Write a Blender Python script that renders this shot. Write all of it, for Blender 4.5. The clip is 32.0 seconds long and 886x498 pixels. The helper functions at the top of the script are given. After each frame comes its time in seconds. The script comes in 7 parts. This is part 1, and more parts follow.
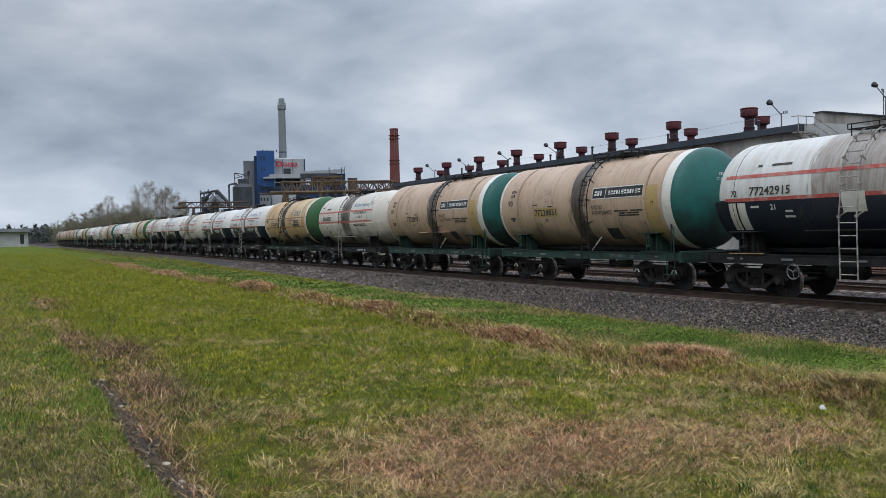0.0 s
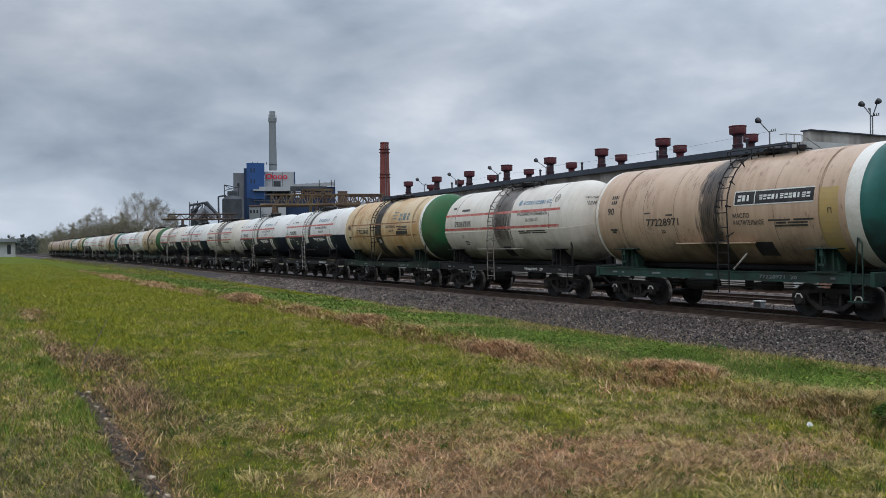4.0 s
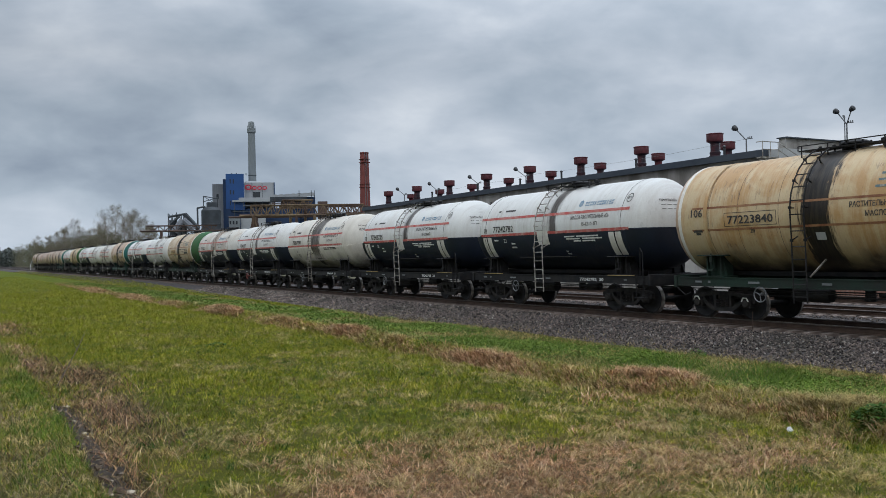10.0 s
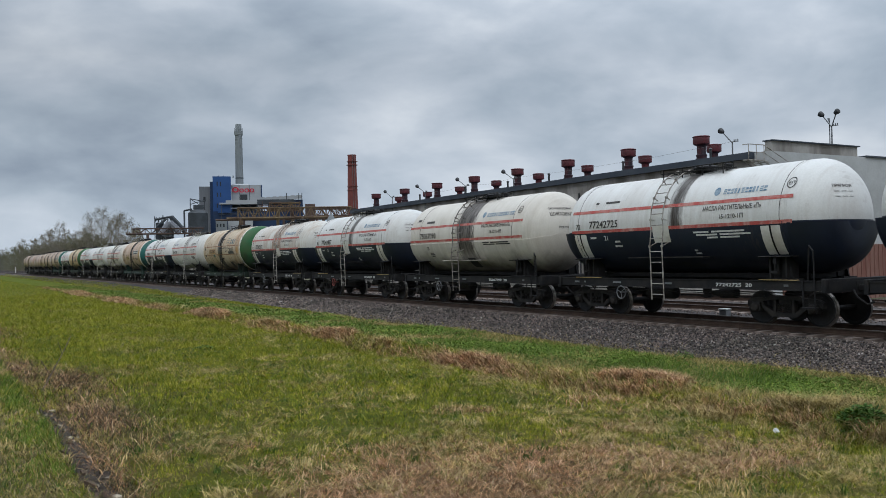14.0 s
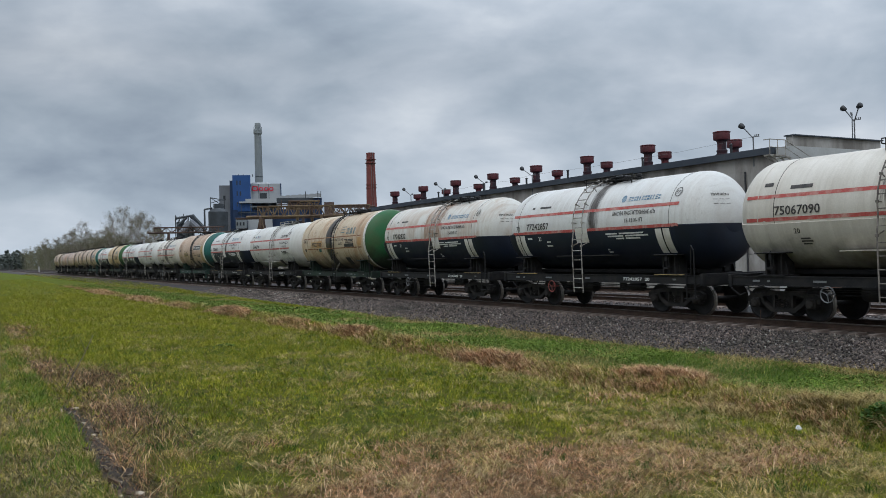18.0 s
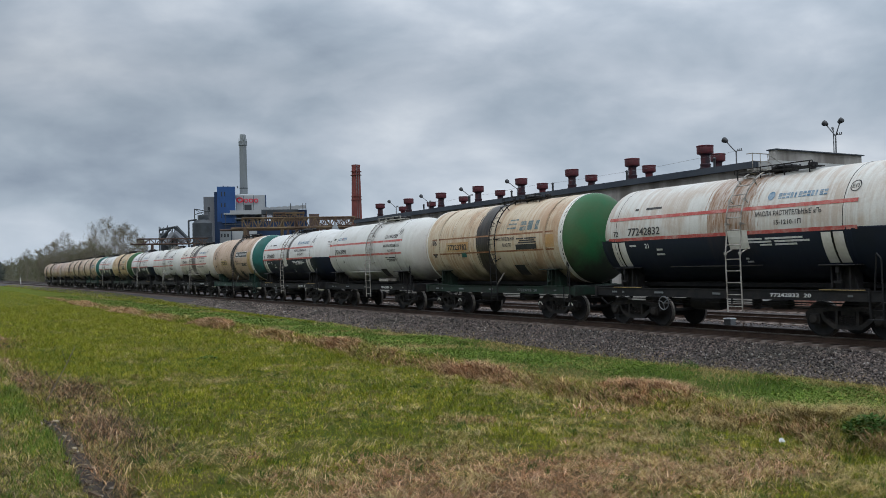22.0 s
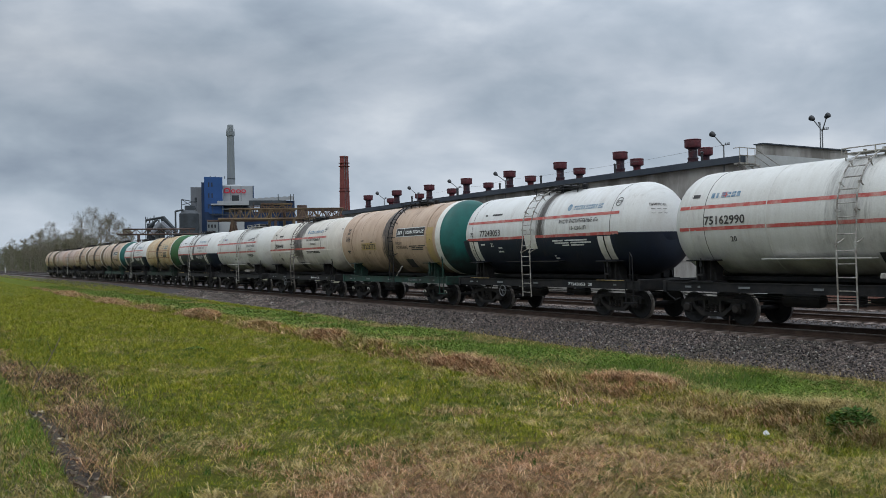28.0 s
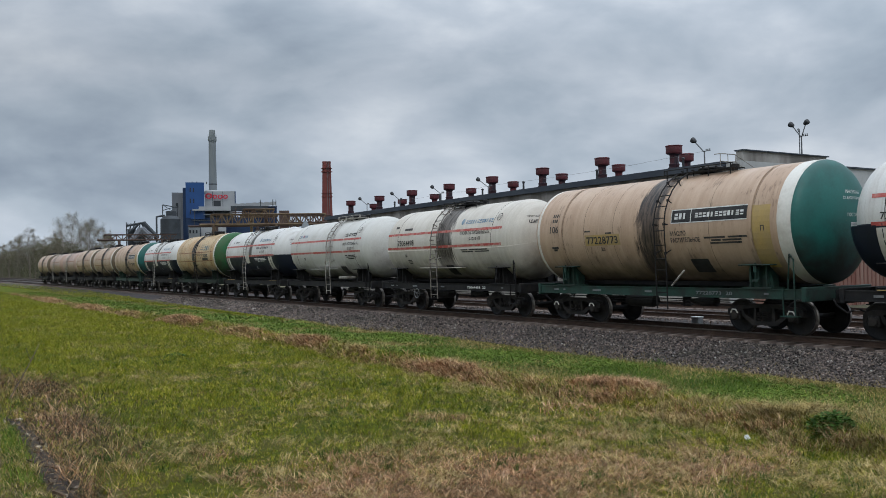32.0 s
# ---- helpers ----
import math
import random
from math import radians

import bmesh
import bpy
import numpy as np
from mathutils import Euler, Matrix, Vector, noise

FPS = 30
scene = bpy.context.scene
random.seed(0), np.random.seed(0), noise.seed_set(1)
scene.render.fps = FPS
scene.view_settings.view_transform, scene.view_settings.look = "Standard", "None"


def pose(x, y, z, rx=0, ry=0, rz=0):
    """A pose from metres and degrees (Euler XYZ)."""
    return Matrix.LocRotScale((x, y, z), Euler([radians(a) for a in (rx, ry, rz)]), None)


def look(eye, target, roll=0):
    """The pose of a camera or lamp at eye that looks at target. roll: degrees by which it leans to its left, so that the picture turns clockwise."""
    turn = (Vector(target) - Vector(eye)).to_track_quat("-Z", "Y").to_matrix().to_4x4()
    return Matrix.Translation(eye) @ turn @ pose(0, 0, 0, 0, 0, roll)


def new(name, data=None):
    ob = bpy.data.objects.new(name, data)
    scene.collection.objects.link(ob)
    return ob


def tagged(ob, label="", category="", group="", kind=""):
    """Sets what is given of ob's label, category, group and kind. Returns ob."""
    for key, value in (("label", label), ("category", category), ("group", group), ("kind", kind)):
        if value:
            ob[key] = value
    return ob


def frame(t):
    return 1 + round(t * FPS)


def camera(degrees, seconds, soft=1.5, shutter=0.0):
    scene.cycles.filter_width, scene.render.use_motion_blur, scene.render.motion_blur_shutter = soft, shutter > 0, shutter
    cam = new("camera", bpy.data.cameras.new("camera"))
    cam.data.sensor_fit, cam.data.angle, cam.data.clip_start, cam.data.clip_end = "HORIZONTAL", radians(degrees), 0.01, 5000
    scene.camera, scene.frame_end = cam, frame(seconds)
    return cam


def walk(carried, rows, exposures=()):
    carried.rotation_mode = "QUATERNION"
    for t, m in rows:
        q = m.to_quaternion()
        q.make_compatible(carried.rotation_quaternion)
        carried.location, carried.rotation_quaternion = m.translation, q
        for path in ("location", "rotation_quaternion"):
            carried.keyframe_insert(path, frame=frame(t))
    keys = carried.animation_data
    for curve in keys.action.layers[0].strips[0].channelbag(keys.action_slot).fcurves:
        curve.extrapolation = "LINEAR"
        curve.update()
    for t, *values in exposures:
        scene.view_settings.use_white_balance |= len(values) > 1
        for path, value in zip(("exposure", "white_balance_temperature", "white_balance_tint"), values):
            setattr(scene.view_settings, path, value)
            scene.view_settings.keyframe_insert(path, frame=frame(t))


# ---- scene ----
from collections import defaultdict

EYE = (0.0, 0.0, 2.835)
RAIL = 0.715           # top of the rails above the meadow
TRACK = 21.3           # centre line of the near track
PITCH = 12.02          # length of a wagon over its couplers
SLACK = {8: -0.05, 11: 0.17, 12: 0.12}   # slack in the couplers
AXIS, R = 3.06, 1.69   # tank axis above the rail and tank radius of the older wagons
TANKS = {"long": (3.06, 1.69), "flat": (3.06, 1.69), "round": (3.03, 1.59)}

# seconds, heading right of the track, pitch, roll, in degrees
PATH = [
    (0, 27.97, -1.17, -1.18), (0.5, 28.13, -1.17, -1.17), (1, 28.26, -1.05, -1.14), (1.5, 28.28, -0.85, -0.95),
    (2, 28.21, -0.71, -0.72), (2.5, 28.26, -0.55, -0.67), (3, 28.35, -0.47, -0.68), (3.5, 28.51, -0.36, -0.69),
    (5.5, 29.08, 0.04, -0.63), (6, 29.12, 0.07, -0.68), (6.5, 29.18, 0.05, -0.63), (7, 29.25, 0.05, -0.62),
    (7.5, 29.36, 0.06, -0.69), (8, 29.52, 0.11, -0.76), (8.5, 29.72, 0.19, -0.89), (9, 29.88, 0.27, -1.00),
    (9.5, 29.88, 0.35, -1.08), (10, 29.99, 0.37, -1.20), (10.5, 30.13, 0.40, -1.24), (11, 30.21, 0.43, -1.29),
    (11.5, 30.37, 0.48, -1.39), (12, 30.56, 0.48, -1.36), (12.5, 30.80, 0.49, -1.37), (13, 30.96, 0.50, -1.34),
    (13.5, 31.04, 0.47, -1.28), (14, 30.81, 0.52, -1.28), (14.5, 30.34, 0.47, -1.23), (16.5, 29.44, 0.32, -1.40),
    (17, 29.51, 0.35, -1.54), (17.5, 29.44, 0.36, -1.60), (18, 29.54, 0.38, -1.54), (18.5, 29.64, 0.46, -1.49),
    (19, 29.70, 0.54, -1.54), (19.5, 29.89, 0.56, -1.51), (20, 30.05, 0.65, -1.46), (20.5, 30.23, 0.72, -1.50),
    (21, 30.37, 0.94, -1.43), (21.5, 30.51, 1.04, -1.43), (22, 30.56, 1.18, -1.37), (22.5, 30.60, 1.28, -1.34),
    (23, 30.65, 1.39, -1.33), (23.5, 30.68, 1.43, -1.27), (24, 30.67, 1.44, -1.26), (24.5, 30.56, 1.40, -1.22),
    (25, 30.42, 1.34, -1.19), (25.5, 30.38, 1.16, -1.16), (27.5, 31.02, 0.57, -1.02), (28, 31.36, 0.63, -1.05),
    (28.5, 31.47, 0.62, -1.06), (29, 31.72, 0.59, -1.01), (29.5, 31.91, 0.59, -0.98), (30, 32.09, 0.66, -0.95),
    (30.5, 32.25, 0.76, -1.01), (31, 32.41, 0.81, -1.06), (31.5, 32.50, 0.94, -1.13), (32, 32.52, 0.98, -1.10),
]
TRAIN = [
    (0, 14.30), (1.5, 7.10), (3, -0.11), (6, -14.60), (8, -24.27), (10, -33.80), (12, -43.25), (14, -52.70), (17, -67.02), (19, -76.46), (21, -85.84), (23, -95.18), (25, -104.53),
    (28, -118.58), (30, -127.87), (32, -137.14)
]


def aim(heading, pitch, roll):
    h, p = radians(heading), radians(pitch)
    to = (math.sin(h) * math.cos(p), math.cos(h) * math.cos(p), EYE[2] + math.sin(p))
    return look(EYE, to, roll)


cam = camera(54.82, 32.0, soft=0.5)
walk(cam, [(t, aim(h, p, r)) for t, h, p, r in PATH], [(0.0, -0.03, 6450, 12), (6.0, -0.10, 6450, 11), (13.0, -0.11, 6480, 10), (22.0, -0.15, 6480, 10), (32.0, -0.15, 6500, 10)])


# ---- light: an overcast day ----
def node_tree(owner):
    owner.use_nodes = True
    owner.node_tree.nodes.clear()
    return owner.node_tree


def link(nt, a, b):
    nt.links.new(a, b)


def ramp_node(nt, stops, interp="LINEAR"):
    r = nt.nodes.new("ShaderNodeValToRGB")
    r.color_ramp.interpolation = interp
    els = r.color_ramp.elements
    while len(els) < len(stops):
        els.new(0.5)
    for e, (p, c) in zip(els, stops):
        e.position = p
        e.color = (*c, 1) if len(c) == 3 else c
    return r


def math_node(nt, op, a, b=None, c=None):
    m = nt.nodes.new("ShaderNodeMath")
    m.operation = op
    for i, v in enumerate((a, b, c)):
        if v is None:
            continue
        if isinstance(v, (int, float)):
            m.inputs[i].default_value = v
        else:
            link(nt, v, m.inputs[i])
    return m.outputs[0]


def mix_node(nt, fac, a, b, mode="MIX"):
    m = nt.nodes.new("ShaderNodeMix")
    m.data_type, m.blend_type = "RGBA", mode
    for sock, v in ((m.inputs[0], fac), (m.inputs[6], a), (m.inputs[7], b)):
        if isinstance(v, (int, float)):
            sock.default_value = v
        elif isinstance(v, tuple):
            sock.default_value = (*v, 1)
        else:
            link(nt, v, sock)
    return m.outputs[2]


def noise_node(nt, vec, scale, detail=4.0, rough=0.55, distort=0.0):
    n = nt.nodes.new("ShaderNodeTexNoise")
    n.inputs["Scale"].default_value = scale
    n.inputs["Detail"].default_value = detail
    n.inputs["Roughness"].default_value = rough
    n.inputs["Distortion"].default_value = distort
    if vec is not None:
        link(nt, vec, n.inputs["Vector"])
    return n.outputs["Fac"]


SUN_EL, SUN_AZ = radians(48), radians(-60)
world = bpy.data.worlds.new("overcast_sky")
scene.world = world
nt = node_tree(world)
sky = nt.nodes.new("ShaderNodeTexSky")
sky.sky_type, sky.sun_disc = "NISHITA", False
sky.sun_elevation, sky.sun_rotation = SUN_EL, SUN_AZ
coord = nt.nodes.new("ShaderNodeTexCoord")
split = nt.nodes.new("ShaderNodeSeparateXYZ")
link(nt, coord.outputs["Generated"], split.inputs[0])
up = math_node(nt, "MAXIMUM", split.outputs["Z"], 0.0)
squash = nt.nodes.new("ShaderNodeMapping")
squash.inputs["Scale"].default_value = (1.0, 1.0, 2.1)
squash.inputs["Location"].default_value = (3.1, 0.4, 0.0)
link(nt, coord.outputs["Generated"], squash.inputs["Vector"])
big = noise_node(nt, squash.outputs[0], 3.1, 6.0, 0.47, 0.4)
small = noise_node(nt, squash.outputs[0], 8.0, 6.0, 0.5, 0.25)
clouds = math_node(nt, "ADD", math_node(nt, "MULTIPLY", big, 0.70), math_node(nt, "MULTIPLY", small, 0.30))
tone = ramp_node(nt, [(0.33, (0.225, 0.275, 0.345)), (0.43, (0.325, 0.385, 0.455)), (0.51, (0.42, 0.475, 0.545)), (0.58, (0.53, 0.58, 0.64)), (0.67, (0.72, 0.75, 0.78))])
link(nt, clouds, tone.inputs[0])
# an overcast sky is brightest overhead, and towards the veiled sun
grow = math_node(nt, "ADD", 0.77, math_node(nt, "MULTIPLY", math_node(nt, "POWER", up, 1.7), 4.2))
side = math_node(nt, "ADD", math_node(nt, "MULTIPLY", split.outputs["X"], 0.38), math_node(nt, "MULTIPLY", split.outputs["Y"], -0.06))
grow = math_node(nt, "ADD", grow, side)
low = math_node(nt, "MAXIMUM", math_node(nt, "SUBTRACT", 1.0, math_node(nt, "MULTIPLY", up, 4.5)), 0.0)
ahead = math_node(nt, "MAXIMUM", math_node(nt, "SUBTRACT", split.outputs["Y"], 0.45), 0.0)
grow = math_node(nt, "ADD", grow, math_node(nt, "MULTIPLY", low, math_node(nt, "ADD", 0.16, math_node(nt, "MULTIPLY", ahead, 1.3))))
cloud = mix_node(nt, 1.0, tone.outputs[0], grow, "MULTIPLY")
bg_sky, bg_cloud, mixer = (nt.nodes.new(k) for k in ("ShaderNodeBackground", "ShaderNodeBackground", "ShaderNodeMixShader"))
link(nt, sky.outputs[0], bg_sky.inputs[0])
bg_sky.inputs[1].default_value = 0.07
link(nt, cloud, bg_cloud.inputs[0])
bg_cloud.inputs[1].default_value = 1.0
mixer.inputs[0].default_value = 0.94
link(nt, bg_sky.outputs[0], mixer.inputs[1])
link(nt, bg_cloud.outputs[0], mixer.inputs[2])
world_out = nt.nodes.new("ShaderNodeOutputWorld")
link(nt, mixer.outputs[0], world_out.inputs[0])

sun = new("sun", bpy.data.lights.new("sun", "SUN"))
sun.data.energy, sun.data.angle, sun.data.color = 0.7, radians(25), (1.0, 0.97, 0.92)
sun.matrix_world = look((0, 0, 50), (50 * math.cos(SUN_EL) * 0.75, 50 * math.cos(SUN_EL) * 0.66, 50 - 50 * math.sin(SUN_EL)))


# ---- materials ----
def principled(name, rough=0.6, metal=0.0, gloss=0.5):
    m = bpy.data.materials.new(name)
    nt = node_tree(m)
    out, b = nt.nodes.new("ShaderNodeOutputMaterial"), nt.nodes.new("ShaderNodeBsdfPrincipled")
    link(nt, b.outputs[0], out.inputs[0])
    b.inputs["Roughness"].default_value, b.inputs["Metallic"].default_value = rough, metal
    b.inputs["Specular IOR Level"].default_value = gloss
    return m, nt, b


def obj_coord(nt, stretch=(1, 1, 1)):
    tc, mp = nt.nodes.new("ShaderNodeTexCoord"), nt.nodes.new("ShaderNodeMapping")
    mp.inputs["Scale"].default_value = stretch
    link(nt, tc.outputs["Object"], mp.inputs["Vector"])
    return mp.outputs[0]


def bump(nt, b, height, strength=0.3, dist=0.02):
    n = nt.nodes.new("ShaderNodeBump")
    n.inputs["Strength"].default_value, n.inputs["Distance"].default_value = strength, dist
    link(nt, height, n.inputs["Height"])
    link(nt, n.outputs[0], b.inputs["Normal"])


def surface(name, base, second, scale=3.0, rough=0.7, metal=0.0, fine=40.0, bump_k=0.25, spread=(0.4, 0.62), stretch=(1, 1, 1), per_object=0.0, gloss=0.3, soot=None):
    """Two colours mixed by broad stains, with fine grain and relief."""
    m, nt, b = principled(name, rough, metal, gloss)
    v = obj_coord(nt, stretch)
    broad = noise_node(nt, v, scale, 6, 0.6)
    grain = noise_node(nt, v, fine, 3, 0.6)
    fac = ramp_node(nt, [(spread[0], (0, 0, 0)), (spread[1], (1, 1, 1))])
    link(nt, broad, fac.inputs[0])
    col = mix_node(nt, fac.outputs[0], base, second)
    lo, hi = (0.96, 1.03) if fine <= 4 else (0.93, 1.04) if fine <= 14 else (0.8, 1.12)
    g = ramp_node(nt, [(0.3, (lo, lo, lo)), (0.7, (hi, hi, hi))])
    link(nt, grain, g.inputs[0])
    col = mix_node(nt, 1.0, col, g.outputs[0], "MULTIPLY")
    if soot:
        # brake soot thrown up from below, ragged at its upper edge
        sz = nt.nodes.new("ShaderNodeSeparateXYZ")
        link(nt, v, sz.inputs[0])
        top = math_node(nt, "ADD", soot, math_node(nt, "MULTIPLY", math_node(nt, "SUBTRACT", noise_node(nt, v, 1.4, 6, 0.65), 0.5), 2.4))
        k = math_node(nt, "MULTIPLY", math_node(nt, "SUBTRACT", top, sz.outputs["Z"]), 0.9)
        k = math_node(nt, "MULTIPLY", math_node(nt, "MINIMUM", math_node(nt, "MAXIMUM", k, 0.0), 1.0), 0.85)
        col = mix_node(nt, k, col, (0.020, 0.017, 0.016))
    if per_object:
        info = nt.nodes.new("ShaderNodeObjectInfo")
        k = math_node(nt, "ADD", 1 - per_object, math_node(nt, "MULTIPLY", info.outputs["Random"], 2 * per_object))
        col = mix_node(nt, 1.0, col, k, "MULTIPLY")
    link(nt, col, b.inputs["Base Color"])
    if bump_k:
        bump(nt, b, grain, bump_k, 0.01)
    return m


def island_mat(name, stops, rough=0.75, clump=0.0):
    """Colours spread at random over the separate pieces of one mesh."""
    m, nt, b = principled(name, rough, 0.0, 0.12)
    geo = nt.nodes.new("ShaderNodeNewGeometry")
    r = ramp_node(nt, stops)
    link(nt, geo.outputs["Random Per Island"], r.inputs[0])
    v = obj_coord(nt)
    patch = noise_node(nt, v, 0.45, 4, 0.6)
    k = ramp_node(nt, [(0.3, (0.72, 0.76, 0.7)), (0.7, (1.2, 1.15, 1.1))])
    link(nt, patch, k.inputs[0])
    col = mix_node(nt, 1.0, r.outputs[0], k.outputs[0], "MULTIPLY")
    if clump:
        # tuft-sized noise patches turn the tone darker and lighter
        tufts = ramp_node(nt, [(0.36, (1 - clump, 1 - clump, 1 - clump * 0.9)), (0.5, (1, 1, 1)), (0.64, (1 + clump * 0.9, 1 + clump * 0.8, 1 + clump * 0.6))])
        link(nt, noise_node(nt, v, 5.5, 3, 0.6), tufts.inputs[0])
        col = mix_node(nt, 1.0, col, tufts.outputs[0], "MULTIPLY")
    link(nt, col, b.inputs["Base Color"])
    return m


def tank_paint(name, upper, lower=None, grime=(0.16, 0.13, 0.10), dirt=0.35, spill=0.6, spill_col=(0.03, 0.026, 0.024), rust=0.0, split_z=AXIS - 0.18, spill_at=0.45, half=0.62, broken=0.0, low=0.0, reach=1.25, ragged_k=1.0, flake=0.0, rust_col=(0.235, 0.095, 0.03)):
    """Tank enamel: two paint zones, vertical run-off streaks, a dark spill below the hatch and rust blooms."""
    m, nt, b = principled(name, 0.45, 0.0, 0.32)
    tc = nt.nodes.new("ShaderNodeTexCoord")
    sx = nt.nodes.new("ShaderNodeSeparateXYZ")
    link(nt, tc.outputs["Object"], sx.inputs[0])
    info = nt.nodes.new("ShaderNodeObjectInfo")
    shift = nt.nodes.new("ShaderNodeCombineXYZ")
    link(nt, math_node(nt, "MULTIPLY", info.outputs["Random"], 53.0), shift.inputs[1])
    add = nt.nodes.new("ShaderNodeVectorMath")
    link(nt, tc.outputs["Object"], add.inputs[0])
    link(nt, shift.outputs[0], add.inputs[1])
    streaks = nt.nodes.new("ShaderNodeMapping")
    streaks.inputs["Scale"].default_value = (0.35, 5.0, 0.35)
    link(nt, add.outputs[0], streaks.inputs["Vector"])
    run = noise_node(nt, streaks.outputs[0], 1.3, 6, 0.65)
    broad = noise_node(nt, add.outputs[0], 0.9, 5, 0.6)
    fine = noise_node(nt, add.outputs[0], 22, 4, 0.6)
    col = upper
    if lower:
        cut = ramp_node(nt, [(0.0, (0, 0, 0)), (0.5, (1, 1, 1))], "CONSTANT")
        link(nt, math_node(nt, "ADD", math_node(nt, "SUBTRACT", sx.outputs["Z"], split_z), 0.5), cut.inputs[0])
        col = mix_node(nt, cut.outputs[0], lower, upper)
    soil = ramp_node(nt, [(0.42, (0, 0, 0)), (0.75, (1, 1, 1))])
    link(nt, math_node(nt, "ADD", math_node(nt, "MULTIPLY", run, 0.55), math_node(nt, "MULTIPLY", broad, 0.45)), soil.inputs[0])
    much = math_node(nt, "MULTIPLY", soil.outputs[0], dirt)
    if lower:
        much = math_node(nt, "MULTIPLY", much, math_node(nt, "ADD", 0.06, math_node(nt, "MULTIPLY", cut.outputs[0], 0.94)))
    col = mix_node(nt, much, col, grime)
    if rust:
        rb = noise_node(nt, add.outputs[0], 0.55, 6, 0.65, 0.6)
        rr = ramp_node(nt, [(0.47, (0, 0, 0)), (0.57, (1, 1, 1))])
        link(nt, math_node(nt, "ADD", math_node(nt, "MULTIPLY", rb, 0.55), math_node(nt, "MULTIPLY", run, 0.45)), rr.inputs[0])
        bloom = math_node(nt, "MULTIPLY", rr.outputs[0], rust)
        if lower:
            bloom = math_node(nt, "MULTIPLY", bloom, cut.outputs[0])
        col = mix_node(nt, bloom, col, rust_col)
    if flake:
        chips = nt.nodes.new("ShaderNodeMapping")
        chips.inputs["Scale"].default_value = (1.0, 5.0, 1.3)
        link(nt, add.outputs[0], chips.inputs["Vector"])
        fk = ramp_node(nt, [(0.60, (0, 0, 0)), (0.63, (1, 1, 1))])
        link(nt, math_node(nt, "ADD", math_node(nt, "MULTIPLY", noise_node(nt, chips.outputs[0], 2.6, 5, 0.6), 0.6), math_node(nt, "MULTIPLY", broad, 0.45)), fk.inputs[0])
        col = mix_node(nt, math_node(nt, "MULTIPLY", fk.outputs[0], flake), col, (0.13, 0.085, 0.06))
    # spilt oil runs down from the hatch in a ragged band
    away = math_node(nt, "ABSOLUTE", math_node(nt, "SUBTRACT", sx.outputs["Y"], spill_at))
    edge = math_node(nt, "SUBTRACT", half, away)
    edge = math_node(nt, "ADD", math_node(nt, "MULTIPLY", edge, 2.2), math_node(nt, "MULTIPLY", math_node(nt, "SUBTRACT", run, 0.5), 2.6 * ragged_k))
    fade = math_node(nt, "MULTIPLY", math_node(nt, "SUBTRACT", sx.outputs["Z"], AXIS - reach), 0.9)
    ragged = nt.nodes.new("ShaderNodeMapping")
    ragged.inputs["Scale"].default_value = (1.0, 4.0, 0.8)
    link(nt, add.outputs[0], ragged.inputs["Vector"])
    edge = math_node(nt, "ADD", edge, math_node(nt, "MULTIPLY", math_node(nt, "SUBTRACT", noise_node(nt, ragged.outputs[0], 1.6, 6, 0.7, 0.6), 0.5), 3.2 * ragged_k))
    sp = math_node(nt, "MINIMUM", math_node(nt, "MAXIMUM", math_node(nt, "MULTIPLY", edge, 2.4), 0.0), 1.0)
    sp = math_node(nt, "MULTIPLY", sp, math_node(nt, "MINIMUM", math_node(nt, "MAXIMUM", fade, 0.0), 1.0))
    if lower:
        sp = math_node(nt, "MULTIPLY", sp, math_node(nt, "ADD", 0.12, math_node(nt, "MULTIPLY", cut.outputs[0], 0.88)))
    if broken:
        gaps = nt.nodes.new("ShaderNodeMapping")
        gaps.inputs["Scale"].default_value = (0.8, 7.0, 0.9)
        link(nt, add.outputs[0], gaps.inputs["Vector"])
        gr = ramp_node(nt, [(0.44, (1 - broken,) * 3), (0.60, (1, 1, 1))])
        link(nt, noise_node(nt, gaps.outputs[0], 1.4, 6, 0.7, 0.8), gr.inputs[0])
        sp = math_node(nt, "MULTIPLY", sp, gr.outputs[0])
    col = mix_node(nt, math_node(nt, "MULTIPLY", sp, spill), col, spill_col)
    if low:
        # belly darkened downwards: grime, with the underside's shade put into the paint
        top = math_node(nt, "ADD", AXIS - 0.80, math_node(nt, "MULTIPLY", math_node(nt, "SUBTRACT", broad, 0.5), 1.8))
        lk = math_node(nt, "MULTIPLY", math_node(nt, "SUBTRACT", top, sx.outputs["Z"]), 1.3)
        lk = math_node(nt, "MULTIPLY", math_node(nt, "MINIMUM", math_node(nt, "MAXIMUM", lk, 0.0), 1.0), low)
        col = mix_node(nt, lk, col, (0.045, 0.036, 0.030))
    g = ramp_node(nt, [(0.3, (0.93, 0.93, 0.93)), (0.7, (1.05, 1.05, 1.05))])
    link(nt, fine, g.inputs[0])
    link(nt, mix_node(nt, 1.0, col, g.outputs[0], "MULTIPLY"), b.inputs["Base Color"])
    rg = ramp_node(nt, [(0.3, (0.34, 0.34, 0.34)), (0.75, (0.62, 0.62, 0.62))])
    link(nt, broad, rg.inputs[0])
    link(nt, rg.outputs[0], b.inputs["Roughness"])
    bump(nt, b, broad, 0.12, 0.03)
    return m


